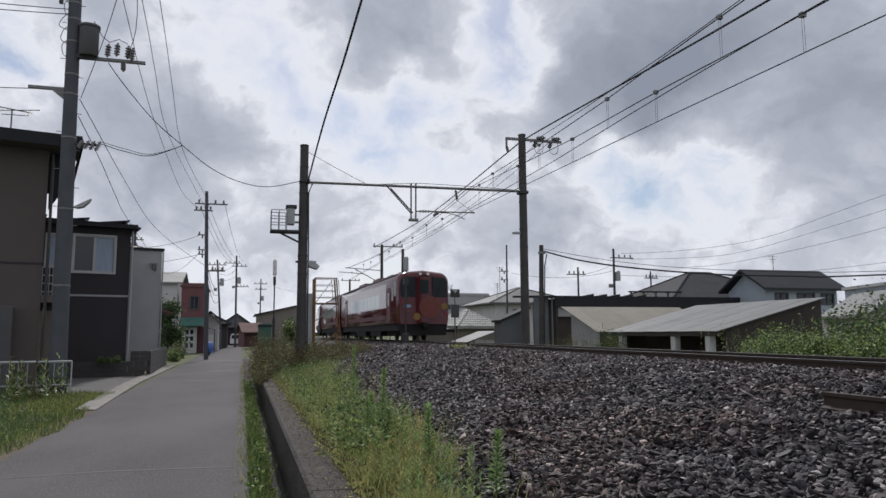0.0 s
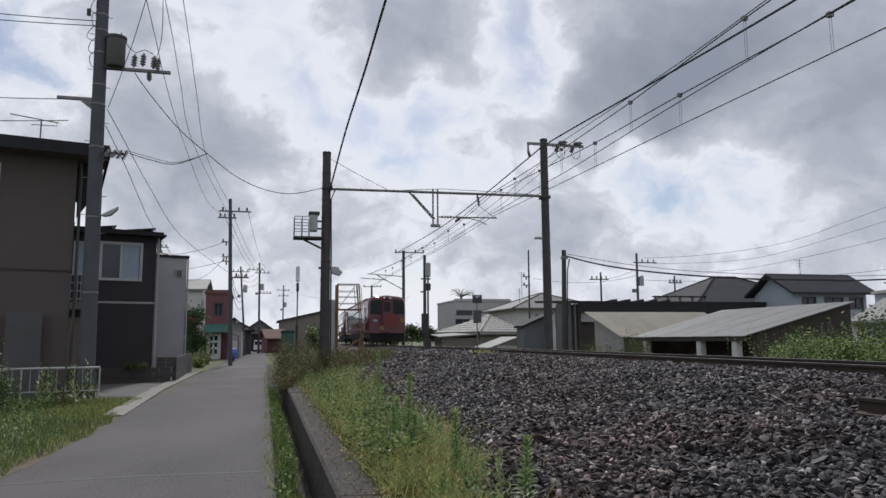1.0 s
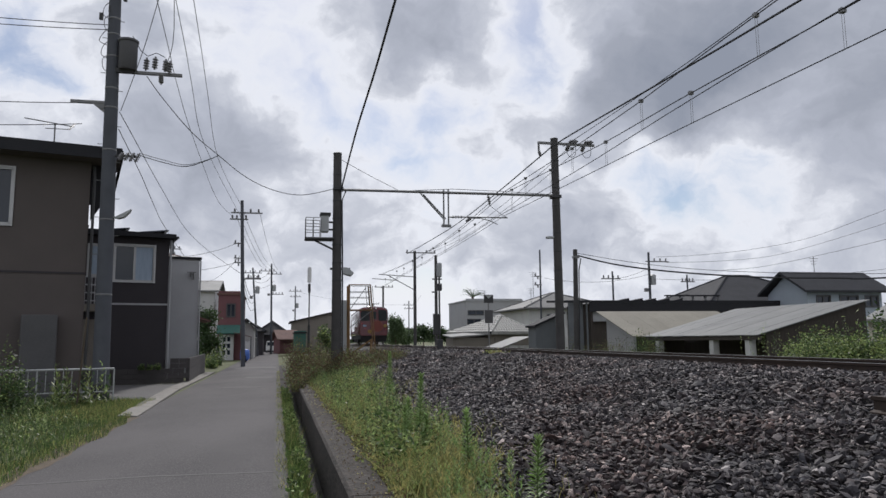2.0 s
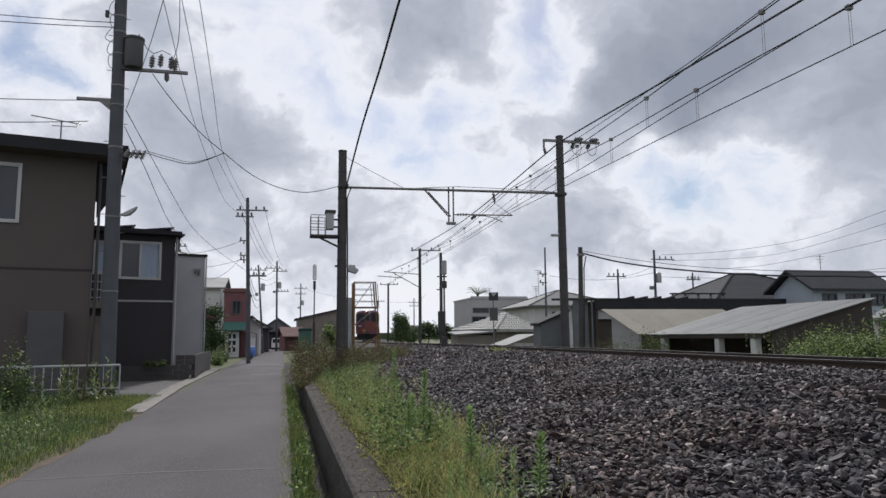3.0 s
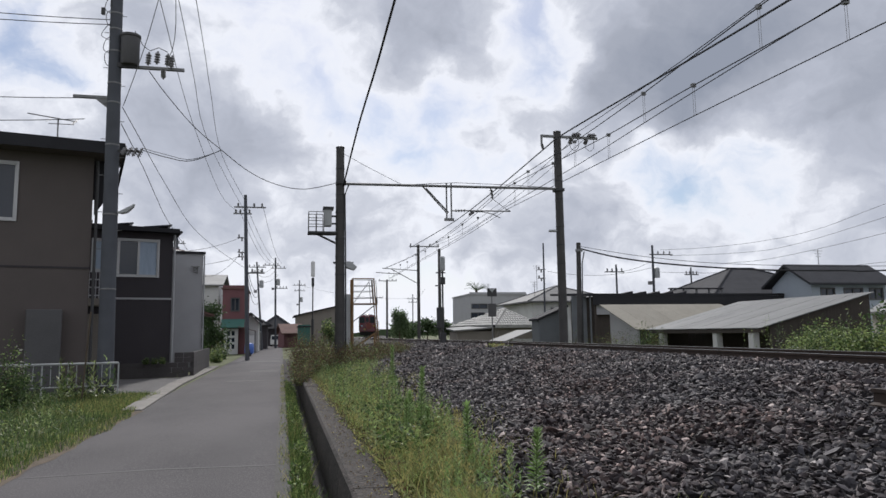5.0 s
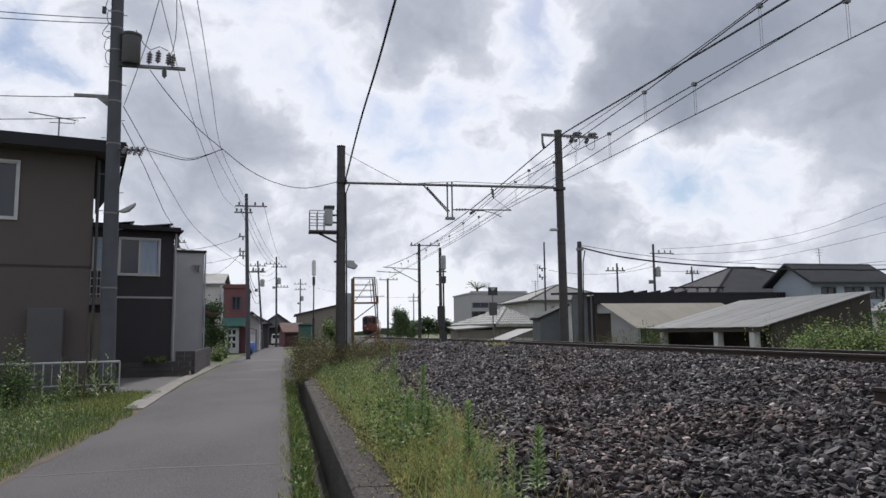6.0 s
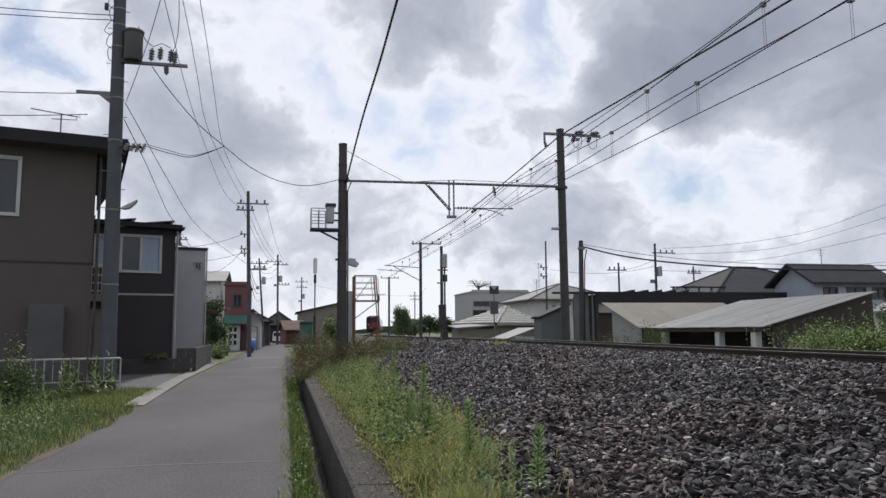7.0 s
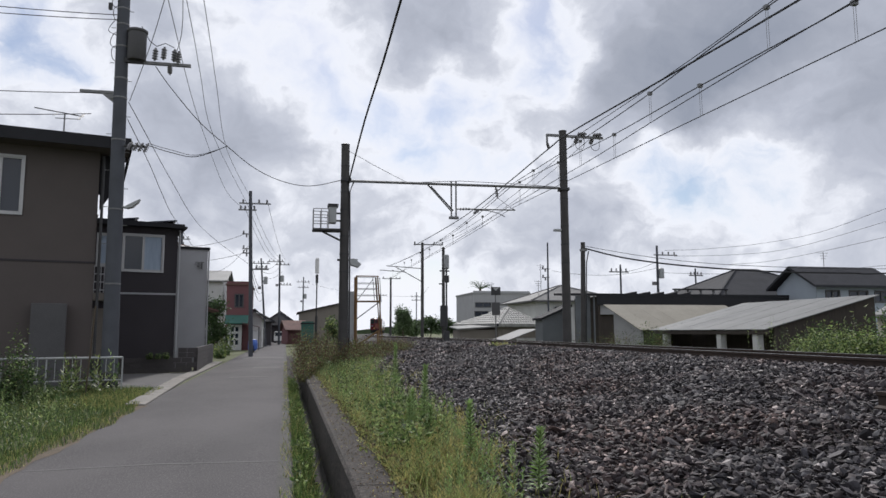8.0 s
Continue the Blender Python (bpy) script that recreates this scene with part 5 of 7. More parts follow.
far_pole(26.5, 53, 7.0, 0, [(6.4, -1.0, 0.7)], None, 0.1)
far_pole(33.9, 54, 6.9, 0, [(6.3, -0.6, 0.7)], None, 0.09)
far_pole(49.0, 40, 9.0, 0, [(8.0, -0.9, 0.9), (7.4, -0.6, 0.6)], 6.0, 0.14)
far_pole(25.5, 140, 9.5, 0, [(8.6, -1.2, 1.2), (7.9, -1.0, 1.0)], None, 0.13)


def lane_wires():
    top2 = [(-2.81, 49.4, 9.9), (-2.71, 49.4, 10.29), (-2.65, 49.4, 10.96), (-1.4, 49.4, 10.6)]
    for pts in ([(-2.2, -4, 10.5), (-3.31, 19.5, 10.58), (-3.6, 25, 10.6), (-3.75, 31.5, 10.45), (-3.57, 43, 9.87), top2[0]], [(-1.9, -4, 10.6), (-2.84, 19.5, 10.63), (-3.1, 25, 10.6), (-3.38, 33, 10.45), top2[1]],
                [(-1.5, -4, 10.6), (-2.39, 19.5, 10.67), (-2.65, 26, 10.57), (-3.04, 36, 10.64), top2[2]]):
        cable("power_wire", pts, 0.011, PALE_WIRE, "high-voltage wire strung along the lane", "lane wires")
    for i, p in enumerate(top2):
        cable("power_wire", sag(p, (-1.6 + 0.5 * i, 97, 11.2), 0.8), 0.014, WIRE, "high-voltage wire between far poles", "lane wires")
    cable("service_cable", [(-4.78, 22.3, 8.52), (-4.83, 25, 8.41), (-5.0, 29, 8.4), (-5.14, 33, 8.38), (-5.2, 42, 8.02), (-4.2, 46, 7.2), (-2.39, 49.4, 6.12)], 0.013, PALE_WIRE, "spiral-wrapped service cable along the lane", "lane wires")
    cable("service_cable", [(-4.79, 22.3, 8.0), (-4.98, 27, 7.72), (-5.3, 32, 7.5), (-5.57, 38, 7.24), (-6.0, 60, 6.4)], 0.013, PALE_WIRE, "spiral-wrapped service cable along the lane", "lane wires")
    cable("service_cable", [(-4.08, 22.4, 9.74), (-3.67, 22.9, 9.23), (-2.9, 23.8, 8.46), (-2.1, 24.8, 7.96), (-1.21, 25.8, 7.46), (-0.24, 26.7, 7.21), (0.82, 27.5, 7.24), (2.05, 28.25, 7.68)], 0.014, WIRE,
          "drooping black cable from utility pole to gantry", "lane wires")
    cable("service_cable", [(-4.1, 22.1, 7.16), (-3.61, 23, 7.2), (-2.98, 24, 7.35), (-2.1, 24.8, 7.96)], 0.014, WIRE, "slack black cable bundle below the transformer", "lane wires")
    cable("service_cable", [(-4.1, 22.1, 7.22), (-3.6, 23, 7.28), (-2.98, 24, 7.4), (-2.1, 24.8, 7.95)], 0.01, WIRE, "slack black cable bundle below the transformer", "lane wires")
    cable("house_drop", [(-1.0, 12, 12.5), (-3.32, 19, 10.34), (-4.02, 20.8, 9.53), (-4.73, 22.2, 8.53)], 0.011, PALE_WIRE, "thin wire reaching down to the utility pole", "lane wires")
    cable("house_drop", [(-2.2, 13, 11.5), (-2.99, 20, 10.3), (-3.55, 22.2, 9.94)], 0.011, PALE_WIRE, "thin wire reaching down to the crossarm", "lane wires")
    for z0, z1 in ((11.25, 11.2), (11.1, 10.9), (8.75, 8.6), (8.1, 7.75)):
        cable("house_drop", sag((-5.0 if z0 > 9 else -5.8, 22.3, z0), (-16, 21, z1), 0.25), 0.013, WIRE, "wire leading off over the tan house", "lane wires")
    cable("house_drop", sag((-2.7, 49.4, 8.3), (-8.5, 46, 7.0), 0.5), 0.014, WIRE, "drop wire to a house", "lane wires")
    cable("house_drop", sag((-2.7, 49.4, 7.0), (-9.5, 46, 6.2), 0.5), 0.014, WIRE, "drop wire to a house", "lane wires")
    cable("house_drop", sag((-2.6, 49.4, 7.4), (-7.0, 70, 7.3), 0.5), 0.014, WIRE, "drop wire to the red house", "lane wires")
    for i in range(3):
        cable("power_wire", sag((-1.4 + i * 0.4, 97, 10.7 - 0.5 * i), (-2.8, 85, 9.4 - 0.7 * i), 0.5), 0.02, WIRE, "tangled wire between far poles", "lane wires")
        cable("power_wire", sag((-2.4, 49.4, 6.5 - 0.4 * i), (-2.6, 85, 7.6 - 0.9 * i), 1.2), 0.02, WIRE, "slack wire along the lane", "lane wires")
    # wires over the houses beyond the track
    for pts in ([(31.67, 55, 8.5), (33.94, 52, 8.35), (36.27, 48, 8.4), (38.01, 44, 8.78), (39.99, 40, 9.93), (44, 30, 12.5)], [(32.59, 55, 8.02), (35.84, 51, 7.8), (37.97, 47, 7.94), (39.91, 40, 9.03), (43, 30, 11)],
                [(35.3, 51, 7.0), (36.0, 46, 6.9), (39.0, 38, 7.9), (42, 30, 9.5)]):
        cable("power_wire", pts, 0.014, WIRE, "power wire over the houses beyond the track", "wires beyond the track")
    for a, b, d in (((21, 54, 6.5), (31, 55, 7.0), 0.5), ((26.5, 53, 6.4), (31, 55, 7.6), 0.2), ((31, 55, 6.6), (49, 40, 7.2), 0.7), ((20, 100, 8.0), (25.5, 140, 8.6), 0.4), ((3, 130, 10.6), (25, 140, 8.7), 0.8)):
        cable("power_wire", sag(a, b, d), 0.014, WIRE, "thin wire between far poles", "wires beyond the track")


lane_wires()


# ---- houses ----
def window(house, m, x0, x1, z0, z1, y=0.0, curtain=True, sashes=2, mat=FRAME):
    """A sliding window let into the wall face y of a house's own space: reveal, frame, panes, curtain."""
    w = part("window", Shape().box(x0 - 0.02, y + 0.04, z0 - 0.02, x1 + 0.02, y + 0.06, z1 + 0.02, m), GLASS, house)
    f = Shape()
    t = 0.06
    f.box(x0 - t, y - 0.05, z0 - t, x1 + t, y + 0.05, z0, m).box(x0 - t, y - 0.05, z1, x1 + t, y + 0.05, z1 + t, m)
    f.box(x0 - t, y - 0.05, z0, x0, y + 0.05, z1, m).box(x1, y - 0.05, z0, x1 + t, y + 0.05, z1, m)
    part("window_frame", f, mat, w)
    n = sashes
    for i in range(n):
        a, b = x0 + (x1 - x0) * i / n, x0 + (x1 - x0) * (i + 1) / n
        s = Shape().box(a, y - 0.02, z0, a + 0.045, y + 0.03, z1, m).box(b - 0.045, y - 0.02, z0, b, y + 0.03, z1, m)
        s.box(a, y - 0.02, z0, b, y + 0.03, z0 + 0.05, m).box(a, y - 0.02, z1 - 0.05, b, y + 0.03, z1, m)
        part("sash", s, mat, w)
        if curtain and i == n - 1:
            part("curtain", Shape().box(a + 0.05, y + 0.028, z0 + 0.05, b - 0.05, y + 0.036, z1 - 0.05, m), CURTAIN, w, "pale lace curtain behind the pane")
    return w


def wall_with_openings(m, x0, x1, z0, z1, holes, y=0.0, thick=0.16):
    """A wall along x in the house's space with rectangular holes right through it."""
    s, at = Shape(), {}
    xs = sorted({x0, x1, *[h[0] for h in holes], *[h[1] for h in holes]})
    zs = sorted({z0, z1, *[h[2] for h in holes], *[h[3] for h in holes]})

    def vert(i, k, side):
        key = (i, k, side)
        if key not in at:
            at[key] = len(s.v)
            p = Vector((xs[i], y + thick * side, zs[k]))
            s.v.append(tuple(m @ p))
        return at[key]

    def solid(i, k):
        if not (0 <= i < len(xs) - 1 and 0 <= k < len(zs) - 1):
            return False
        return not any(h[0] <= xs[i] and xs[i + 1] <= h[1] and h[2] <= zs[k] and zs[k + 1] <= h[3] for h in holes)

    for i in range(len(xs) - 1):
        for k in range(len(zs) - 1):
            if not solid(i, k):
                continue
            q = [(i, k), (i + 1, k), (i + 1, k + 1), (i, k + 1)]
            s.f.append(tuple(vert(*c, 0) for c in q))
            s.f.append(tuple(vert(*c, 1) for c in reversed(q)))
            for n, (di, dk) in enumerate(((0, -1), (1, 0), (0, 1), (-1, 0))):
                if not solid(i + di, k + dk):
                    a, b = q[n], q[(n + 1) % 4]
                    s.f.append((vert(*b, 0), vert(*a, 0), vert(*a, 1), vert(*b, 1)))
    return s


def tan_house():
    m = turned(-6.0, 24.4, 14)
    h = thing("house", "two-storey tan-sided house with dark eaves", "house", (-6, 24.4, 0))
    hole = (-3.32, -2.14, 5.28, 7.03)
    part("wall", wall_with_openings(m, -9.0, 0, 0, 7.6, [hole]), TAN_WALL, h)
    part("wall", Shape().box(-0.16, 0.165, 0, 0, 7.5, 7.6, m), TAN_WALL, h)
    part("wall", Shape().box(-9.0, 7.3, 0, -0.17, 7.46, 7.6, m), TAN_WALL, h)
    part("wall", Shape().box(-9.0, 0.17, 0, -8.84, 7.29, 7.6, m), TAN_WALL, h)
    part("belt_course", Shape().box(-9.0, -0.02, 3.8, 0.01, -0.002, 3.86, m), BROWN_WALL, h)
    window(h, m, *hole, curtain=False)
    r = part("roof", Shape().prism([(-0.75, 7.5), (-0.75, 7.72), (4.0, 8.6), (8.3, 7.9), (8.3, 7.5), (4.0, 8.2)], -9.6, 0.85, "x", m), ROOF_DARK, h)
    part("fascia", Shape().box(-9.62, -0.8, 7.42, 0.87, -0.752, 7.8, m).box(0.852, -0.8, 7.42, 0.9, 8.3, 7.72, m), ROOF_DARK, r)
    part("soffit", Shape().box(-9.5, -0.74, 7.44, 0.85, 0.0, 7.49, m).box(0.005, 0.0, 7.44, 0.85, 1.2, 7.49, m), TAN_WALL, r)
    part("eave_return", Shape().prism([(0.02, 7.42), (0.8, 7.42), (0.35, 6.1), (0.05, 5.6)], 0.4, 0.5, "y", m), ROOF_DARK, r)
    part("downpipe", Shape().tube([m @ Vector(p) for p in ((0.1, -0.1, 7.3), (0.12, -0.1, 6.9), (0.12, -0.1, 0.1))], 0.045), DARK_STEEL, h)
    part("storage_shutter", Shape().box(-1.66, -0.5, 0, -0.7, -0.002, 2.5, m), LOCKER, h, "grey steel storage locker against the wall", bevel=0.02)
    # roof aerial
    a = thing("roof_aerial", "rooftop television aerial with thin rods", "aerial", (-7.6, 26, 8.2))
    part("mast", Shape().tube([(-7.6, 26, 8.0), (-7.6, 26, 9.15)], 0.025, n=6), STEEL, a)
    part("boom", Shape().tube([(-8.5, 25.8, 9.22), (-7.0, 26, 9.05)], 0.02, n=5).tube([(-7.9, 26, 8.95), (-7.1, 26, 8.95)], 0.015, n=5), STEEL, a)
    for k in range(5):
        part("rod", Shape().tube([(-7.1 + 0.03 * k - 0.9 * (k > 3), 25.7, 8.85 + 0.02 * k), (-7.1 + 0.03 * k - 0.9 * (k > 3), 26.3, 9.25)], 0.01, n=4), STEEL, a)


def dark_house():
    m = turned(-4.63, 32.2, 16)
    h = thing("house", "two-storey dark brown house with solar panels", "house", (-4.4, 32.2, 0))
    hole = (-2.13, -0.6, 4.2, 5.7)
    hole2 = (-3.1, -2.45, 4.4, 5.65)
    part("wall", wall_with_openings(m, -4.2, 0, 0, 6.05, [hole, hole2]), BROWN_WALL, h)
    for b in ((-0.16, 0.165, 0, 0, 7, 6.05), (-4.2, 0.165, 0, -4.04, 7, 6.05), (-4.03, 6.84, 0, -0.17, 7, 6.05)):
        part("wall", Shape().box(*b, m), BROWN_WALL, h)
    window(h, m, *hole)
    window(h, m, *hole2, sashes=1, curtain=True)
    part("belt_course", Shape().box(-2.5, -0.03, 3.2, 0.02, -0.002, 3.28, m), GREY_WALL, h)
    bal = part("balcony", Shape().box(-4.2, -0.6, 2.9, -2.35, -0.002, 3.2, m), BEIGE_WALL, h, "small balcony with a pale lattice rail", bevel=0.02)
    for z in (3.3, 3.62, 3.94, 4.26):
        part("balcony_rail", Shape().box(-4.2, -0.6, z, -2.35, -0.56, z + 0.05, m), GREY_WALL, bal)
    for k in range(16):
        part("balcony_bar", Shape().box(-4.2 + k * 0.122, -0.59, 3.2, -4.17 + k * 0.122, -0.565, 4.3, m), GREY_WALL, bal)
    part("lattice_door", Shape().box(-3.5, -0.03, 0.3, -2.4, -0.002, 2.6, m), BEIGE_WALL, h, "pale lattice door under the balcony")
    r = part("roof", Shape().prism([(-4.6, 6.05), (-4.6, 6.28), (0.2, 6.22), (0.22, 6.05)], -0.45, 7.4, "y", m), ROOF_DARK, h)
    part("gutter", Shape().tube([m @ Vector((0.26, -0.45, 6.08)), m @ Vector((0.26, 7.4, 6.08))], 0.06), DARK_STEEL, r)
    part("downpipe", Shape().tube([m @ Vector((0.06, -0.06, 6.0)), m @ Vector((0.06, -0.06, 0.1))], 0.05), GREY_WALL, h, "pale corner downpipe")
    for k in range(3):
        x = -4.3 + k * 1.55
        p = part("solar_panel", Shape().slab([(m @ Vector((x, 0.1, 6.33))), (m @ Vector((x + 1.15, 0.1, 6.48))), (m @ Vector((x + 1.15, 3.0, 6.48))), (m @ Vector((x, 3.0, 6.33)))], 0.05), SOLAR, r)
        part("panel_stand", Shape().box(x + 1.0, 0.15, 6.2, x + 1.05, 2.9, 6.43, m), STEEL, p)


def grey_house():
    m = turned(-4.0, 38.2, 14)
    h = thing("house", "pale grey flat-roofed house beside the dark house", "house", (-4, 38.2, 0))
    part("wall", Shape().box(-5, 0, 0, 0, 0.16, 5.85, m), GREY_WALL, h)
    for b in ((-0.16, 0.165, 0, 0, 7.9, 5.85), (-5, 0.165, 0, -4.84, 7.9, 5.85), (-4.83, 7.74, 0, -0.17, 7.9, 5.85)):
        part("wall", Shape().box(*b, m), GREY_WALL, h)
    part("roof", Shape().box(-5.1, -0.08, 5.852, 0.1, 8, 5.97, m), ROOF_DARK, h)
    part("roof_deck", Shape().slab([m @ Vector(q) for q in ((-3.2, 0.3, 6.0), (-0.5, 0.3, 6.0), (-1.2, 3.4, 6.5), (-3.2, 3.4, 6.5))], 0.06), PALE_TILE, h, "pale low roof deck with rusty battens")
    for k in range(5):
        part("roof_batten", Shape().tube([m @ Vector((-2.9 + k * 0.5, 0.3, 6.03)), m @ Vector((-3.1 + k * 0.4, 3.3, 6.53))], 0.025, n=5), RUST_ROOF, h)
    part("downpipe", Shape().tube([m @ Vector((0.05, -0.05, 5.8)), m @ Vector((0.05, -0.05, 0.8))], 0.04), GREY_WALL, h)
    part("vent_bracket", Shape().box(-0.62, -0.22, 5.15, -0.2, -0.16, 5.2, m).box(-0.45, -0.2, 4.95, -0.4, -0.002, 5.2, m).box(-0.3, -0.12, 4.85, -0.26, -0.002, 5.2, m), STEEL, h)
    part("canopy", Shape().slab([m @ Vector(p) for p in ((0.0, 0.6, 3.0), (0.75, 0.6, 2.75), (0.75, 2.6, 2.75), (0.0, 2.6, 3.0))], 0.08), RUST_ROOF, h, "small rusty tiled canopy")


def block_wall():
    w = thing("block_wall", "low dark concrete block wall round the house plot", "garden wall", (-3.5, 31, 0))
    m = turned(-3.5, 30.8, 8)
    for r in range(5):
        for i in range(10):
            part("block", Shape().box(-0.42 * i - 0.41 + 0.2 * (r % 2) - 0.2, 0, r * 0.2, -0.42 * i + 0.2 * (r % 2) - 0.2, 0.14, r * 0.2 + 0.19, m) if r < 3 else
                 Shape().box(-0.05 - 0.35 * (i % 2) - 0.34, 0.002 * i, r * 0.2, -0.05 - 0.35 * (i % 2), 0.14, r * 0.2 + 0.19, m), BLOCK, w) if r < 3 or i < 2 else None
    for r in range(5):
        for i in range(24):
            y = 30.95 + i * 0.42
            x = -3.5 - (y - 30.8) * 0.035
            part("block", Shape().box(x - 0.14, y, r * 0.2, x, y + 0.41, r * 0.2 + 0.19), BLOCK, w)


def fence():
    f = thing("pipe_fence", "low white steel pipe fence before the tan house", "fence", (-6.5, 21.2, 0))
    part("top_rail", Shape().tube([(-10, 20.6, 0.92), (-4.45, 21.6, 0.92)], 0.03, n=8), CABINET_GREY, f)
    part("bottom_rail", Shape().tube([(-10, 20.6, 0.3), (-4.45, 21.6, 0.3)], 0.02, n=6), CABINET_GREY, f)
    for i in range(28):
        t = i / 27
        x, y = -10 + 5.55 * t, 20.6 + t
        part("baluster", Shape().tube([(x, y, 0.0 if i % 9 == 0 else 0.28), (x, y, 0.92)], 0.022 if i % 9 == 0 else 0.01, n=6), CABINET_GREY, f)


def plain_house(label, x0, x1, y0, y1, z, wall, roofmat, roof="gable", ridge="x", rise=1.4, over=0.45, turn=0.0, holes=(), base=0.0, thick=0.16):
    """A house with four walls, a real roof and windows let into the face towards the lane or track."""
    cx, cy = (x0 + x1) / 2, y0
    m = turned(cx, cy, turn)
    a, b, d = x0 - cx, x1 - cx, y1 - y0
    h = thing("house", label, "house", (cx, cy, base))
    part("wall", wall_with_openings(m, a, b, base, z, holes, 0, thick), wall, h)
    part("wall", Shape().box(a, thick + 0.004, base, a + thick, d, z, m), wall, h)
    part("wall", Shape().box(b - thick, thick + 0.004, base, b, d, z, m), wall, h)
    part("wall", Shape().box(a + thick + 0.004, d - thick, base, b - thick - 0.004, d, z, m), wall, h)
    for q in holes:
        window(h, m, *q, curtain=random.random() < 0.35 and wall is not RED_WALL, mat=LOCKER if wall in (RED_WALL, BLUE_GREY_WALL, GREY_WALL) else FRAME)
    o = over
    if roof == "gable" and ridge == "x":
        r = part("roof", Shape().prism([(-o, z - 0.1), (d / 2, z + rise), (d + o, z - 0.1), (d + o, z + 0.06), (d / 2, z + rise + 0.18), (-o, z + 0.06)], a - o, b + o, "x", m), roofmat, h)
        for e0, e1 in ((a + 0.01, a + 0.15), (b - 0.15, b - 0.01)):
            part("gable", Shape().prism([(0.0, z + 0.002), (d, z + 0.002), (d / 2, z + rise - 0.06)], e0, e1, "x", m), wall, h)
    elif roof == "gable":
        w = b - a
        r = part("roof", Shape().prism([(a - o, z - 0.1), (0, z + rise), (b + o, z - 0.1), (b + o, z + 0.06), (0, z + rise + 0.18), (a - o, z + 0.06)], -o, d + o, "y", m), roofmat, h)
        for e0, e1 in ((0.01, 0.15), (d - 0.15, d - 0.01)):
            part("gable", Shape().prism([(a, z + 0.002), (b, z + 0.002), (0, z + rise - 0.06)], e0, e1, "y", m), wall, h)
    elif roof == "hip":
        k = min(d, b - a) / 2 + o
        e = [(a - o, -o, z), (b + o, -o, z), (b + o, d + o, z), (a - o, d + o, z)]
        if b - a > d:
            t = [(a - o + k, d / 2, z + rise), (b + o - k, d / 2, z + rise)]
            f = [(0, 1, 5, 4), (1, 2, 5), (2, 3, 4, 5), (3, 0, 4), (3, 2, 1, 0)]
        else:
            t = [(0, -o + k, z + rise), (0, d + o - k, z + rise)]
            f = [(0, 1, 4), (1, 2, 5, 4), (2, 3, 5), (3, 0, 4, 5), (3, 2, 1, 0)]
        r = part("roof", Shape().add(e + t, f, m).box(a - o, -o, z - 0.14, b + o, d + o, z - 0.002, m), roofmat, h)
        rid = Shape()
        for i, j in ([(0, 4), (3, 4), (1, 5), (2, 5), (4, 5)] if b - a > d else [(0, 4), (1, 4), (2, 5), (3, 5), (4, 5)]):
            p = e + t
            rid.tube([m @ Vector(p[i]), m @ Vector(p[j])], 0.09, n=6)
        part("ridge_tiles", rid, roofmat, r)
    elif roof == "shed":
        r = part("roof", Shape().prism([(a - o, z - 0.05), (b + o, z + rise - 0.05), (b + o, z + rise + 0.1), (a - o, z + 0.1)], -o, d + o, "y", m), roofmat, h)
        part("gable", Shape().prism([(a, z + 0.002), (b, z + 0.002), (b, z + rise - 0.1)], 0.01, 0.15, "y", m), wall, h)
    else:
        r = part("roof", Shape().box(a - 0.12, -0.12, z + 0.002, b + 0.12, d + 0.12, z + 0.16, m), roofmat, h)
        part("parapet", Shape().box(a, -0.05, z + 0.162, b, 0.1, z + 0.35, m), wall, r)
    return h


tan_house()
dark_house()
grey_house()
block_wall()
fence()

# further down the lane
plain_house("white house with a pale shallow roof", -9.4, -6.2, 74, 84, 6.7, WHITE_WALL, SHEET_ROOF, "gable", "x", 1.3, holes=((0.2, 1.2, 3.6, 4.7),))
red = plain_house("faded red two-storey flat-roofed shop", -5.35, -3.3, 68, 76, 5.95, RED_WALL, RUST_ROOF, "flat", holes=((-0.25, 0.45, 3.95, 5.1),))
part("awning", Shape().prism([(-0.9, 2.45), (-0.85, 2.35), (0.05, 3.05), (0.05, 3.2)], -5.4, -3.35, "x", Matrix.Translation((0, 67.9, 0))), GREEN_SHEET, red, "green sheet-metal awning")
part("shopfront", Shape().box(-5.2, 67.7, 0, -3.9, 67.98, 2.3), WHITE_WALL, red, "white lattice shop door")
for _i in range(2):
    for _j in range(3):
        part("door_pane", Shape().box(-4.85 + _i * 0.4, 67.68, 0.5 + _j * 0.6, -4.6 + _i * 0.4, 67.698, 0.9 + _j * 0.6), GLASS, red)
plain_house("dark hip-roofed house down the lane", -4.6, -1.8, 92, 100, 3.0, BROWN_WALL, ROOF_DARK, "hip", rise=1.0)
plain_house("dark low house with a broad metal roof", -3.6, 1.8, 120, 130, 2.8, BROWN_WALL, ROOF_DARK, "hip", rise=2.3)
plain_house("weathered shed with a rusty red roof by the lane", 0.3, 2.7, 101, 105, 1.9, RED_WALL, RUST_ROOF, "gable", "x", 1.2, turn=12)
plain_house("green painted sheet-metal shed", 2.1, 3.7, 97, 100, 2.7, GREEN_SHEET, ROOF_DARK, "flat")
plain_house("beige warehouse with a long sloping roof", 2.2, 8.4, 112, 124, 4.6, BEIGE_WALL, ROOF_DARK, "shed", rise=1.6)
plain_house("dark house roof behind the lane", -8.5, -4.6, 110, 118, 3.2, BROWN_WALL, ROOF_DARK, "hip", rise=1.8)
plain_house("small beige house behind the poles", -3.9, -2.4, 76.5, 82, 3.0, WHITE_WALL, ROOF_DARK, "gable", "y", 0.9)

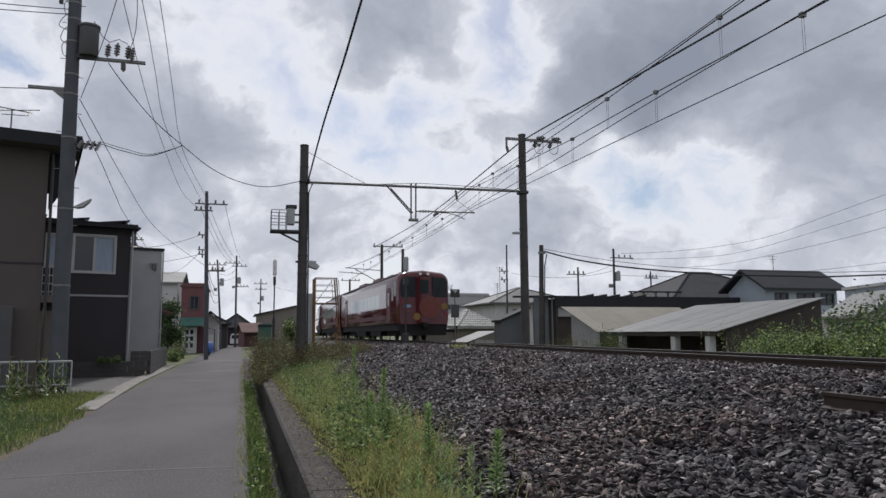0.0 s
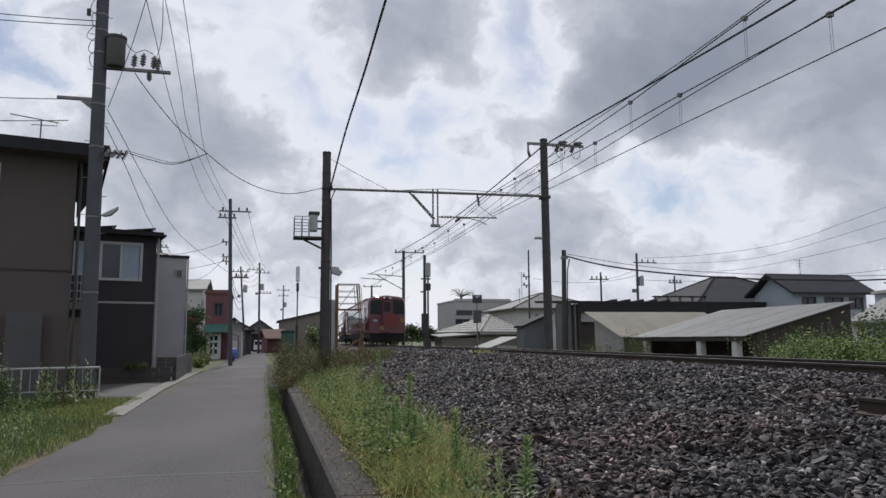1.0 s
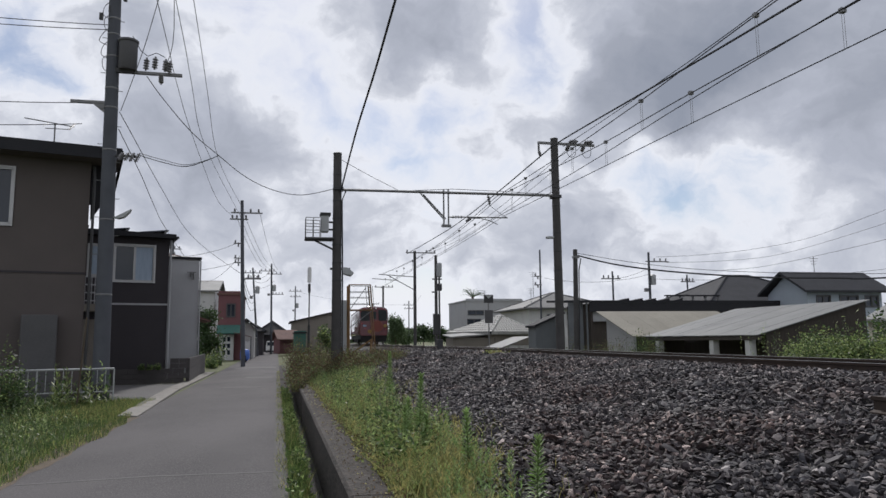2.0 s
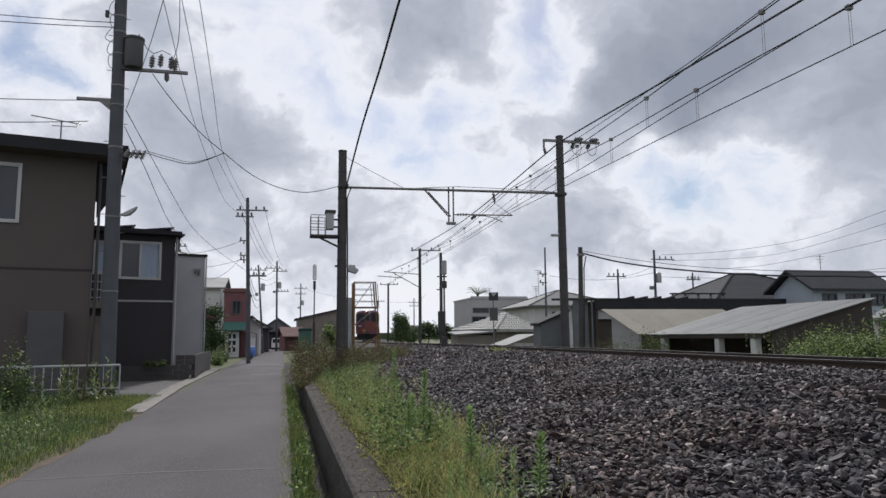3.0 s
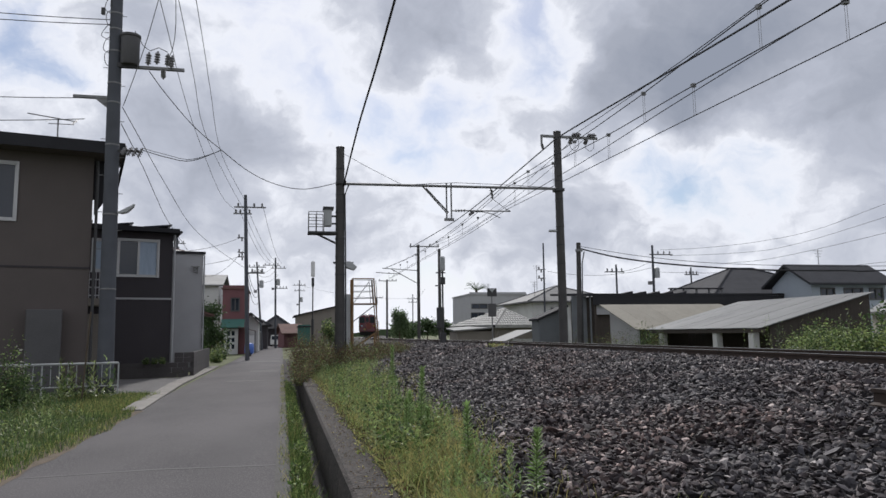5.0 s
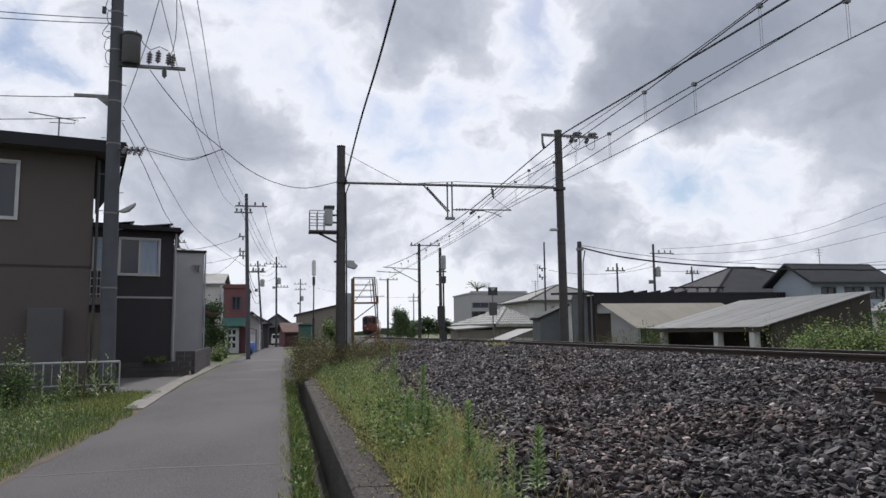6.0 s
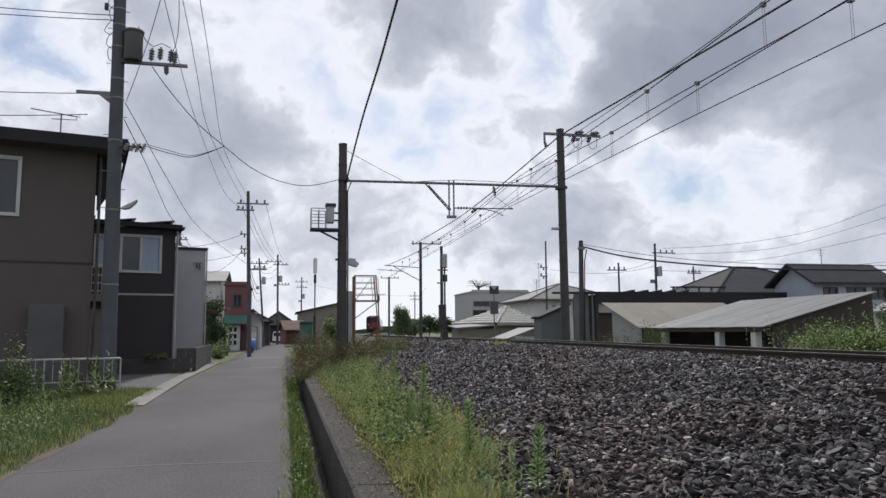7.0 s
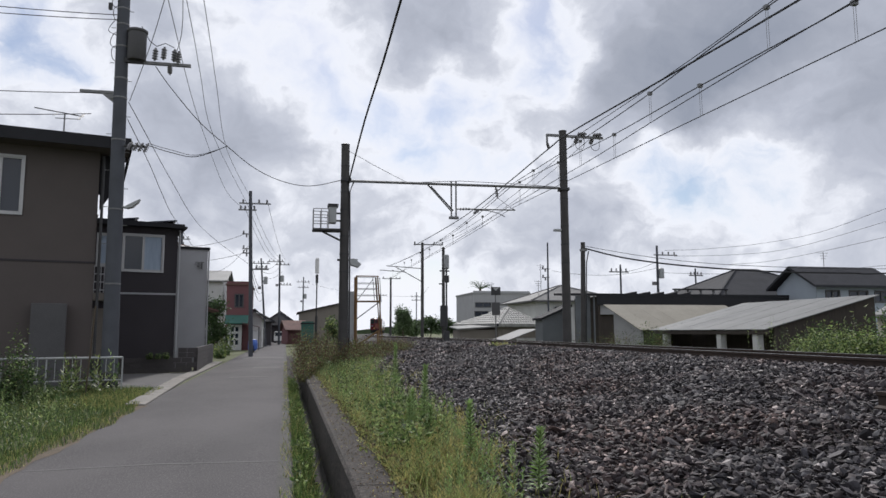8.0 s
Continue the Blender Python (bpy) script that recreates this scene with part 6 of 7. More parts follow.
# beyond the track
plain_house("grey flat-roofed two-storey office block", 25.3, 33.5, 95, 105, 6.9, GREY_WALL, GREY_WALL, "flat", holes=((-3.9, -2.0, 3.3, 4.4), (-0.6, 0.9, 3.3, 4.4), (-3.8, -1.6, 5.0, 5.6)))
plain_house("off-white house with a grey tiled hipped roof", 23.6, 32.0, 65, 74, 4.6, WHITE_WALL, GREY_TILE, "hip", rise=1.75, over=0.7, holes=((-2.4, -1.2, 2.9, 4.0), (-0.3, 1.5, 2.8, 4.1)))
plain_house("grey shed with a sloping roof", 16.6, 18.5, 44.6, 46, 2.4, SLATE_WALL, ROOF_DARK, "shed", rise=0.9, over=0.15)
plain_house("house with a dark hipped tile roof", 30.8, 41.8, 46, 55.0, 4.0, BEIGE_WALL, ROOF_TILE, "hip", rise=2.5, over=0.7, holes=((-3.4, -2.6, 2.7, 3.5),))
plain_house("pale blue-grey house with dark gabled roof", 33.84, 39.7, 40, 43.8, 4.5, BLUE_GREY_WALL, ROOF_TILE, "gable", "x", 1.3, over=0.5, holes=((-2.2, -1.2, 3.5, 4.2), (-0.4, 1.0, 3.5, 4.2), (1.6, 2.6, 3.5, 4.2)))
plain_house("small cream house with a shallow gable", 25.5, 28.6, 23.5, 29, 2.3, CREAM_WALL, SHEET_ROOF, "gable", "y", 1.0, over=0.2, turn=-25, holes=((-0.3, 0.5, 1.3, 2.1),))
plain_house("blue-grey flat-roofed building behind the shrubs", 29.5, 38.0, 23.5, 31, 3.9, BLUE_GREY_WALL, GREY_WALL, "flat", turn=-20)


def long_roof():
    h = thing("workshop", "long dark low-roofed workshop beyond the track", "workshop", (27, 44, 0))
    part("roof", Shape().prism([(42.6, 3.9), (42.6, 4.05), (47.6, 4.3), (47.6, 4.15)], 18.6, 34.5, "x"), ROOF_DARK, h)
    part("fascia", Shape().box(19.6, 42.62, 3.3, 34.4, 42.68, 3.89), ROOF_DARK, h, "deep dark fascia under the roof edge")
    part("wall", Shape().box(19.9, 43.2, 0, 34.2, 43.36, 3.88), DARK_WOOD, h)
    part("wall", Shape().box(19.9, 43.364, 0, 20.06, 47, 3.88), DARK_WOOD, h)
    part("wall", Shape().box(34.04, 43.364, 0, 34.2, 47, 3.88), DARK_WOOD, h)
    part("side_wall", Shape().box(18.3, 43.0, 0, 19.3, 43.12, 3.9), SLATE_WALL, h, "grey boarded wall panel")
    part("drainpipe", Shape().tube([(19.45, 42.75, 0), (19.45, 42.75, 3.9)], 0.06), SLATE_WALL, h)
    part("shutter_box", Shape().box(19.9, 42.9, 2.7, 22.6, 43.19, 3.3), GREY_WALL, h, "grey shutter box over the opening")
    for k in range(5):
        part("roof_light", Shape().prism([(22.0 + k * 1.0, 4.06), (22.95 + k * 1.0, 4.06), (22.95 + k * 1.0, 4.26)], 43.6, 44.4, "y"), ROOF_DARK, h, "low sawtooth roof light")
    rc = part("ridge_cap", Shape().box(26.6, 45.0, 4.5, 30.8, 45.4, 4.58), ROOF_DARK, h)
    for k in range(5):
        part("ridge_stand", Shape().box(26.7 + k, 45.1, 4.1, 26.78 + k, 45.3, 4.498), STEEL, rc)
    for k in range(7):
        part("post", Shape().box(19.7 + k * 2.3, 42.7, 0, 19.85 + k * 2.3, 42.85, 3.9), DARK_WOOD, h)


def sheet_roofs():
    s = thing("open_shed", "open lean-to shed with a pale corrugated sheet roof", "shed", (18.8, 26, 0))
    sx = (21.3 - 16.4)
    for k in range(10):
        y0 = 22.0 + k * 0.8
        part("roof_sheet", Shape().slab([(16.4, y0, 1.66 + 0.006 * (k % 2)), (16.4, y0 + 0.795, 1.66 + 0.006 * (k % 2)), (21.3, y0 + 0.795, 2.92 + 0.006 * (k % 2)), (21.3, y0, 2.92 + 0.006 * (k % 2))], 0.03), SHEET_ROOF, s)
    for y in (22.7, 24.9, 29.0):
        part("post", Shape().box(16.5, y - 0.14, 0, 16.78, y + 0.14, 1.66), WHITE_WALL, s, "white concrete post", bevel=0.02)
    part("eave_beam", Shape().box(16.45, 22, 1.48, 16.6, 30, 1.62), DARK_WOOD, s)
    part("end_wall", Shape().prism([(16.9, 0), (21.2, 0), (21.2, 2.84), (16.9, 1.72)], 22.15, 22.25, "y"), DARK_WOOD, s)
    part("back_wall", Shape().box(21.1, 22.26, 0, 21.22, 30, 2.84), DARK_WOOD, s)
    part("inner_wall", Shape().box(18.5, 22.3, 0, 18.6, 30, 2.1), DARK_WOOD, s)
    t = thing("storage_shed", "low shed with a cream sheet roof and white end wall", "shed", (19, 32, 0))
    for k in range(8):
        x0 = 15.6 + k * 0.86
        part("roof_sheet", Shape().slab([(x0 + 0.55 * (1 if k < 1 else 1) * 0.6, 30.1, 1.68), (x0 + 0.855 + 0.33, 30.1, 1.68), (x0 + 0.855, 33.2, 2.95), (x0, 33.2, 2.95)], 0.03), CREAM_SHEET, t)
    part("end_wall", Shape().prism([(30.3, 0), (33.1, 0), (33.1, 2.85), (30.3, 1.7)], 16.1, 16.2, "x"), GREY_WALL, t, "pale boarded end wall")
    part("back_wall", Shape().box(16.2, 33.0, 0, 22.3, 33.1, 2.85), DARK_WOOD, t)
    w = thing("low_wall_roof", "bright low sheet roof beside the track", "shed", (16.5, 50, 0))
    part("roof", Shape().slab([(15.2, 48, 1.0), (17.5, 48, 1.8), (17.5, 52, 1.8), (15.2, 52, 1.0)], 0.05), SHEET_ROOF, w)
    part("body", Shape().box(15.9, 48.1, 0, 17.4, 51.9, 1.15), WHITE_WALL, w)
    v = thing("lean_to", "flat grey lean-to before the tiled house", "shed", (16, 56, 0))
    part("roof", Shape().slab([(13.2, 54.5, 1.85), (17.2, 54.5, 2.1), (17.2, 57.4, 2.3), (13.2, 57.4, 2.05)], 0.1), SHEET_ROOF, v)
    part("body", Shape().box(13.5, 54.8, 0, 17.0, 57.3, 1.75), BEIGE_WALL, v)


def tiled_house():
    """A small house set cornerwise, its hipped roof of pale pantiles."""
    N, Lc, R, top = Vector((16.3, 54, 2.12)), Vector((14.2, 60.4, 2.12)), Vector((21.6, 57.2, 2.12)), Vector((19.1, 60.0, 3.62))
    B = Lc + R - N
    h = thing("house", "small house with pale tiled hipped roof", "house", (18, 58, 0))
    ctr = (N + B) / 2
    for a, b in ((N, R), (Lc, N), (R, B), (B, Lc)):
        p, q = ctr.lerp(a, 0.86), ctr.lerp(b, 0.86)
        n = (q - p).cross(Vector((0, 0, 1))).normalized() * 0.07
        part("wall", Shape().add([(p + n).xy.to_3d(), (q + n).xy.to_3d(), (q - n).xy.to_3d(), (p - n).xy.to_3d()] + [v + Vector((0, 0, 2.1)) for v in ((p + n).xy.to_3d(), (q + n).xy.to_3d(), (q - n).xy.to_3d(), (p - n).xy.to_3d())],
             [(0, 1, 2, 3), (4, 7, 6, 5), (0, 4, 5, 1), (1, 5, 6, 2), (2, 6, 7, 3), (3, 7, 4, 0)]), BEIGE_WALL, h)
    r = part("roof", Shape().add([N, R, B, Lc, top] + [v - Vector((0, 0, 0.12)) for v in (N, R, B, Lc)], [(0, 1, 4), (1, 2, 4), (2, 3, 4), (3, 0, 4), (0, 5, 6, 1), (1, 6, 7, 2), (2, 7, 8, 3), (3, 8, 5, 0), (8, 7, 6, 5)]), PALE_TILE, h)
    rid = Shape()
    for v in (N, R, Lc):
        rid.tube([v, top], 0.13, n=6)
    part("ridge_tiles", rid, ROOF_TILE, r, "dark ridge tiles along the hips")
    for a, b in ((N, R), (Lc, N)):
        s = Shape()
        for row in range(8):
            u0, u1 = row / 8, (row + 1) / 8
            p0, p1 = a.lerp(top, u0), b.lerp(top, u0)
            k = max(1, int(20 * (1 - u0)))
            for i in range(k):
                e = p0.lerp(p1, (i + 0.5) / k)
                f = e + (top - (a + b) / 2) * (1 / 8)
                s.tube([e + Vector((0, 0, 0.05)), f + Vector((0, 0, 0.01))], (p1 - p0).length / k * 0.34, n=6)
        tagged(part("pantile_layer", s, PALE_TILE, r), kind="stuff")


long_roof()
sheet_roofs()
tiled_house()


# ---- trees and shrubs ----
def tree(rng, x, y, z, h, spread_, n, leaf, mats, shares, label, trunk=0.14, low=0.3):
    t = thing("tree", label, "tree", (x, y, z))
    wood = Shape().tube([(x, y, z), (x + 0.05 * h * rng.uniform(-1, 1), y, z + h * 0.4), (x + 0.08 * h * rng.uniform(-1, 1), y, z + h * 0.85)], trunk, trunk * 0.3, 8)
    ends = []
    for i in range(16):
        a, u = i * 2.4 + rng.uniform(-0.4, 0.4), rng.uniform(low, 0.85)
        L = spread_ * rng.uniform(0.5, 1.0) * (1.1 - 0.5 * u)
        o = Vector((x, y, z + h * u))
        e = o + Vector((math.cos(a) * L, math.sin(a) * L, h * rng.uniform(0.05, 0.22)))
        wood.tube([o, o.lerp(e, 0.5) + Vector((0, 0, 0.04 * h)), e], trunk * 0.35, trunk * 0.1, 5)
        ends += [np.array(o.lerp(e, 0.6)), np.array(e)]
    part("trunk", wood, BARK, t)
    c = np.array(ends)[rng.integers(0, len(ends), n)]
    p = c + rng.normal(size=(n, 3)) * np.array([spread_, spread_, h * 0.45]) * 0.2
    d = rng.normal(size=(n, 3))
    d /= np.linalg.norm(d, axis=1, keepdims=True)
    q = np.cross(d, rng.normal(size=(n, 3)))
    q /= np.linalg.norm(q, axis=1, keepdims=True)
    L = (leaf * rng.uniform(0.6, 1.5, n))[:, None]
    v = np.stack([p, p + d * L * 0.5 + q * L * 0.3, p + d * L, p + d * L * 0.5 - q * L * 0.3], 1).reshape(-1, 3) - np.array((x, y, z))
    ob = new("crown", fast_mesh("crown", v, np.arange(n * 4).reshape(n, 4), mats, rng.choice(len(mats), n, p=shares)))
    ob.parent = t
    return t


def greenery():
    rng = np.random.default_rng(5)
    tree(rng, -5.35, 57, 0, 4.0, 1.15, 4600, 0.17, [DARK_LEAF, LEAF], [0.7, 0.3], "dense dark green garden tree between the houses", low=0.1)
    for x, y, s in ((-4.6, 50, (0.7, 0.9, 1.0)), (-3.9, 47, (0.5, 0.8, 0.7)), (-4.2, 53, (0.8, 0.8, 1.4))):
        clump("garden_shrub", rng, (x, y, 0), s, 1000, 0.12, [LEAF, GRASS], [0.6, 0.4], "leafy green shrub beside the lane")
    for k in range(3):
        clump("potted_shrub", rng, (-4.6 - 0.32 * k, 30.3, 0.55), (0.16, 0.16, 0.28), 500, 0.05, [LEAF, GRASS], [0.7, 0.3], "small round clipped shrub on the low wall")
    clump("dark_bush", rng, (-6.4, 18.2, 0), (1.2, 0.9, 1.25), 6500, 0.065, [LEAF, DARK_LEAF, WEED], [0.5, 0.3, 0.2], "dark leafy bush in the verge")
    clump("dark_bush", rng, (-8.6, 17.5, 0), (1.4, 1.0, 0.9), 5500, 0.065, [LEAF, DARK_LEAF, WEED], [0.5, 0.3, 0.2], "dark leafy bush in the verge")
    clump("tall_verge_weed", rng, (-6.1, 18.6, 0), (0.3, 0.3, 1.95), 700, 0.07, [WEED, LEAF, WHITE_BLOOM], [0.4, 0.45, 0.15], "tall pale flowering weed by the fence", "weed")
    wf = rng.uniform(-1, 1, (46, 2)) * np.array([0.75, 0.4])
    sprays("tall_verge_weed", rng, np.stack([-5.0 + wf[:, 0], 20.6 + wf[:, 1], np.full(46, -0.02)], 1), 0.85, 0.2, [GRASS, WEED, LEAF], [0.4, 0.3, 0.3], "long-leaved pale weeds round the utility pole", k=13, at=(-4.85, 20.6, 0))
    for i in range(14):
        x, y = 14.4 + rng.uniform(0, 2.0), 20.4 - i * 0.62 + rng.uniform(-0.3, 0.3)
        clump("track_weeds", rng, (x + 1.0, y, 0.0), (1.1, 0.9, rng.uniform(1.45, 1.8)), 14000, 0.085, [LEAF, WEED, GRASS, DARK_LEAF], [0.36, 0.26, 0.28, 0.1], "rank green weeds beyond the track")
    spots = np.stack([rng.uniform(14.4, 17.6, 260), rng.uniform(11.8, 20.6, 260), np.full(260, -0.02)], 1)
    sprays("track_weeds", rng, spots, 1.6, 0.11, [WEED, GRASS, LEAF], [0.3, 0.4, 0.3], "tall feathery weeds beyond the track", at=(15.5, 16, 0))
    for x, y, h in ((19.3, 18.5, 2.6), (20.8, 17.2, 3.0), (18.0, 17.0, 2.2), (21.5, 19.5, 3.1)):
        clump("hedge_shrub", rng, (x, y, 0), (1.5, 1.2, h), 6500, 0.13, [LEAF, DARK_LEAF, GRASS], [0.5, 0.4, 0.1], "dense green shrub before the cream house")
    for x, y, s in ((13.3, 27.5, (0.6, 0.7, 1.6)), (14.6, 29.0, (0.9, 0.8, 1.9)), (12.6, 31, (0.7, 0.8, 1.3)), (15.2, 27, (0.5, 0.5, 1.4)), (12.2, 36, (0.8, 1.0, 1.1)), (13.4, 38, (0.8, 1.0, 1.2)), (12.4, 44, (0.8, 1.0, 1.1)), (15.9, 36, (1.0, 1.0, 1.7))):
        clump("track_weeds", rng, (x, y, 0.0), s, 2600, 0.055, [BROWN_WEED, LEAF, GRASS], [0.45, 0.3, 0.25], "straggling brown-green weeds beyond the track")
    clump("shed_bush", rng, (15.7, 28.6, 0), (0.8, 0.8, 2.0), 6500, 0.06, [LEAF, GRASS, DARK_LEAF], [0.5, 0.25, 0.25], "leafy green bush at the shed's corner")
    for x, y in ((9.6, 24.0), (8.0, 40), (7.6, 33)):
        clump("track_tuft", rng, (x - 2.2, y, bank_z(x - 2.2, y) - 0.06), (0.5, 0.7, 0.22), 500, 0.07, [GRASS, DRY_GRASS], [0.6, 0.4], "low green tuft in the ballast")
    tree(rng, 18.3, 112, 0, 5.0, 1.5, 5200, 0.26, [HAZED_LEAF, LEAF], [0.85, 0.15], "bushy green tree beside the far track")
    tree(rng, 20.6, 118, 0, 3.2, 1.4, 2400, 0.3, [HAZED_LEAF, LEAF], [0.7, 0.3], "bushy green tree beside the far track")
    for i in range(7):
        tree(rng, 24 + i * 3.4, 150 + rng.uniform(-6, 6), 0, rng.uniform(3.2, 4.6), 2.6, 1800, 0.45, [DARK_LEAF, HAZED_LEAF], [0.6, 0.4], "far dark tree beyond the houses")
    tree(rng, 3.2, 50, 0, 2.6, 0.8, 1500, 0.13, [LEAF, GRASS], [0.6, 0.4], "small green tree beside the bank", 0.06, 0.2)
    # spiky palm over the office roof
    p = thing("palm", "spiky palm crown above the office roof", "palm", (31, 112, 0))
    part("trunk", Shape().tube([(31, 112, 0), (31, 112, 8.6)], 0.25, 0.2, 8), BARK, p)
    for i in range(30):
        a, e = i * 2.4, rng.uniform(0.0, 1.0)
        d = Vector((math.cos(a), math.sin(a) * 0.6, e)).normalized() * 2.2
        o = Vector((31, 112, 8.5))
        part("frond", Shape().tube([o, o + d * 0.6 + Vector((0, 0, 0.25)), o + d + Vector((0, 0, -0.2))], 0.045, 0.012, 4), HAZED_LEAF, p)
    # ridge of far woods and low hills at the horizon
    s = Shape()
    n = 160
    for i in range(n):
        a0, a1 = radians(-75 + 150 * i / n), radians(-75 + 150 * (i + 1) / n)
        h0, h1 = (2 + 5 * (0.5 + noise.noise((j * 0.21, 3.3, 0))) + 3 * noise.noise((j * 1.3, 0.2, 0)) for j in (i, i + 1))
        R = 620
        s.add([(math.sin(a0) * R, math.cos(a0) * R, -1), (math.sin(a1) * R, math.cos(a1) * R, -1), (math.sin(a1) * R, math.cos(a1) * R, h1), (math.sin(a0) * R, math.cos(a0) * R, h0),
               (math.sin(a0) * (R + 60), math.cos(a0) * (R + 60), -1), (math.sin(a1) * (R + 60), math.cos(a1) * (R + 60), -1)], [(0, 1, 2, 3), (3, 2, 5, 4)])
    single("far_woods", s, HAZED_LEAF, "low line of far woods at the horizon", "woods", kind="backdrop")


greenery()


# ---- small things along the lane ----
def lane_clutter():
    t = thing("covered_motorbike", "motorbike under a blue cover beside the lane", "motorbike", (-2.6, 60, 0))
    part("cover", Shape().prism([(59.2, 0.15), (59.3, 0.75), (59.7, 1.1), (60.2, 0.9), (60.8, 0.85), (61, 0.2)], -2.9, -2.2, "x"), TARP, t, bevel=0.12)
    part("wheel", Shape().tube([(-2.65, 59.3, 0.28), (-2.45, 59.3, 0.28)], 0.28, n=14), TRAIN_DARK, t)
    part("wheel", Shape().tube([(-2.65, 60.8, 0.28), (-2.45, 60.8, 0.28)], 0.28, n=14), TRAIN_DARK, t)
    f = thing("sheet_fence", "grey corrugated sheet fence along the lane", "fence", (-2.6, 66, 0))
    for i in range(14):
        y = 62.5 + i * 0.9
        part("sheet", Shape().box(-2.75, y, 0.05, -2.7, y + 0.88, 1.6 + 0.1 * (i % 3)), GREY_WALL, f)
    c = thing("parked_van", "small white van parked down the lane", "van", (-0.9, 112, 0))
    part("body", Shape().prism([(-0.74, 0.3), (0.74, 0.3), (0.74, 1.0), (0.62, 1.75), (-0.62, 1.75), (-0.74, 1.0)], 112, 115.3, "y", Matrix.Translation((-0.95, 0, 0))), WHITE_PAINT, c, bevel=0.05)
    part("windscreen", Shape().box(-1.5, 111.94, 1.05, -0.4, 111.99, 1.6), GLASS, c)
    for sx in (-1.6, -0.45):
        for sy in (112.6, 114.7):
            part("wheel", Shape().tube([(sx, sy, 0.28), (sx + 0.15, sy, 0.28)], 0.28, n=12), TRAIN_DARK, c)
    for x, y in ((-3.0, 66), (-2.9, 79)):
        v = thing("lane_awning", "sloping awning over a lane-side stall", "awning", (x, y, 0))
        part("cloth", Shape().slab([(x - 0.8, y, 2.5), (x + 0.7, y, 2.1), (x + 0.7, y + 1.8, 2.1), (x - 0.8, y + 1.8, 2.5)], 0.05), WHITE_PAINT if y > 70 else RUST_ROOF, v)
        part("post", Shape().tube([(x + 0.65, y + 0.1, 0), (x + 0.65, y + 0.1, 2.1)], 0.03, n=6), STEEL, v)
        part("post", Shape().tube([(x + 0.65, y + 1.7, 0), (x + 0.65, y + 1.7, 2.1)], 0.03, n=6), STEEL, v)
    s = thing("bamboo_stake", "leaning wooden stake in the verge", "stake", (-5.8, 20.2, 0))
    part("stake", Shape().tube([(-5.02, 20.2, 0), (-4.9, 20.25, 2.3)], 0.022, n=6), BARK, s)


lane_clutter()


def aerials():
    for x, y, z, h in ((25.2, 68, 5.8, 2.6), (24.2, 66, 5.0, 1.6), (38.0, 44, 5.4, 1.9), (29.5, 100, 7.0, 1.8)):
        a = thing("roof_aerial", "thin rooftop television aerial", "aerial", (x, y, z))
        part("mast", Shape().tube([(x, y, z), (x, y, z + h)], 0.025, n=5), STEEL, a)
        for k in range(3):
            part("rod", Shape().tube([(x - 0.4 + 0.1 * k, y, z + h - 0.2 * k - 0.1), (x + 0.4 - 0.1 * k, y, z + h - 0.2 * k - 0.1)], 0.015, n=4), STEEL, a)


aerials()


# ---- the train ----
CAR = 20.6


def car_section(w=1.45, z0=0.95, zs=3.28, top=3.84):
    """Half outlines of the car body: straight sides, rounded shoulders, shallow roof."""
    pts = [(w - 0.06, z0), (w, z0 + 0.25), (w, zs)]
    for k in range(1, 6):
        a = k / 5 * math.pi / 2
        pts.append((w - 0.5 + 0.5 * math.cos(a), zs + (top - 0.1 - zs) * math.sin(a)))
    pts.append((0, top))
    return pts + [(-x, z) for x, z in reversed(pts[:-1])]


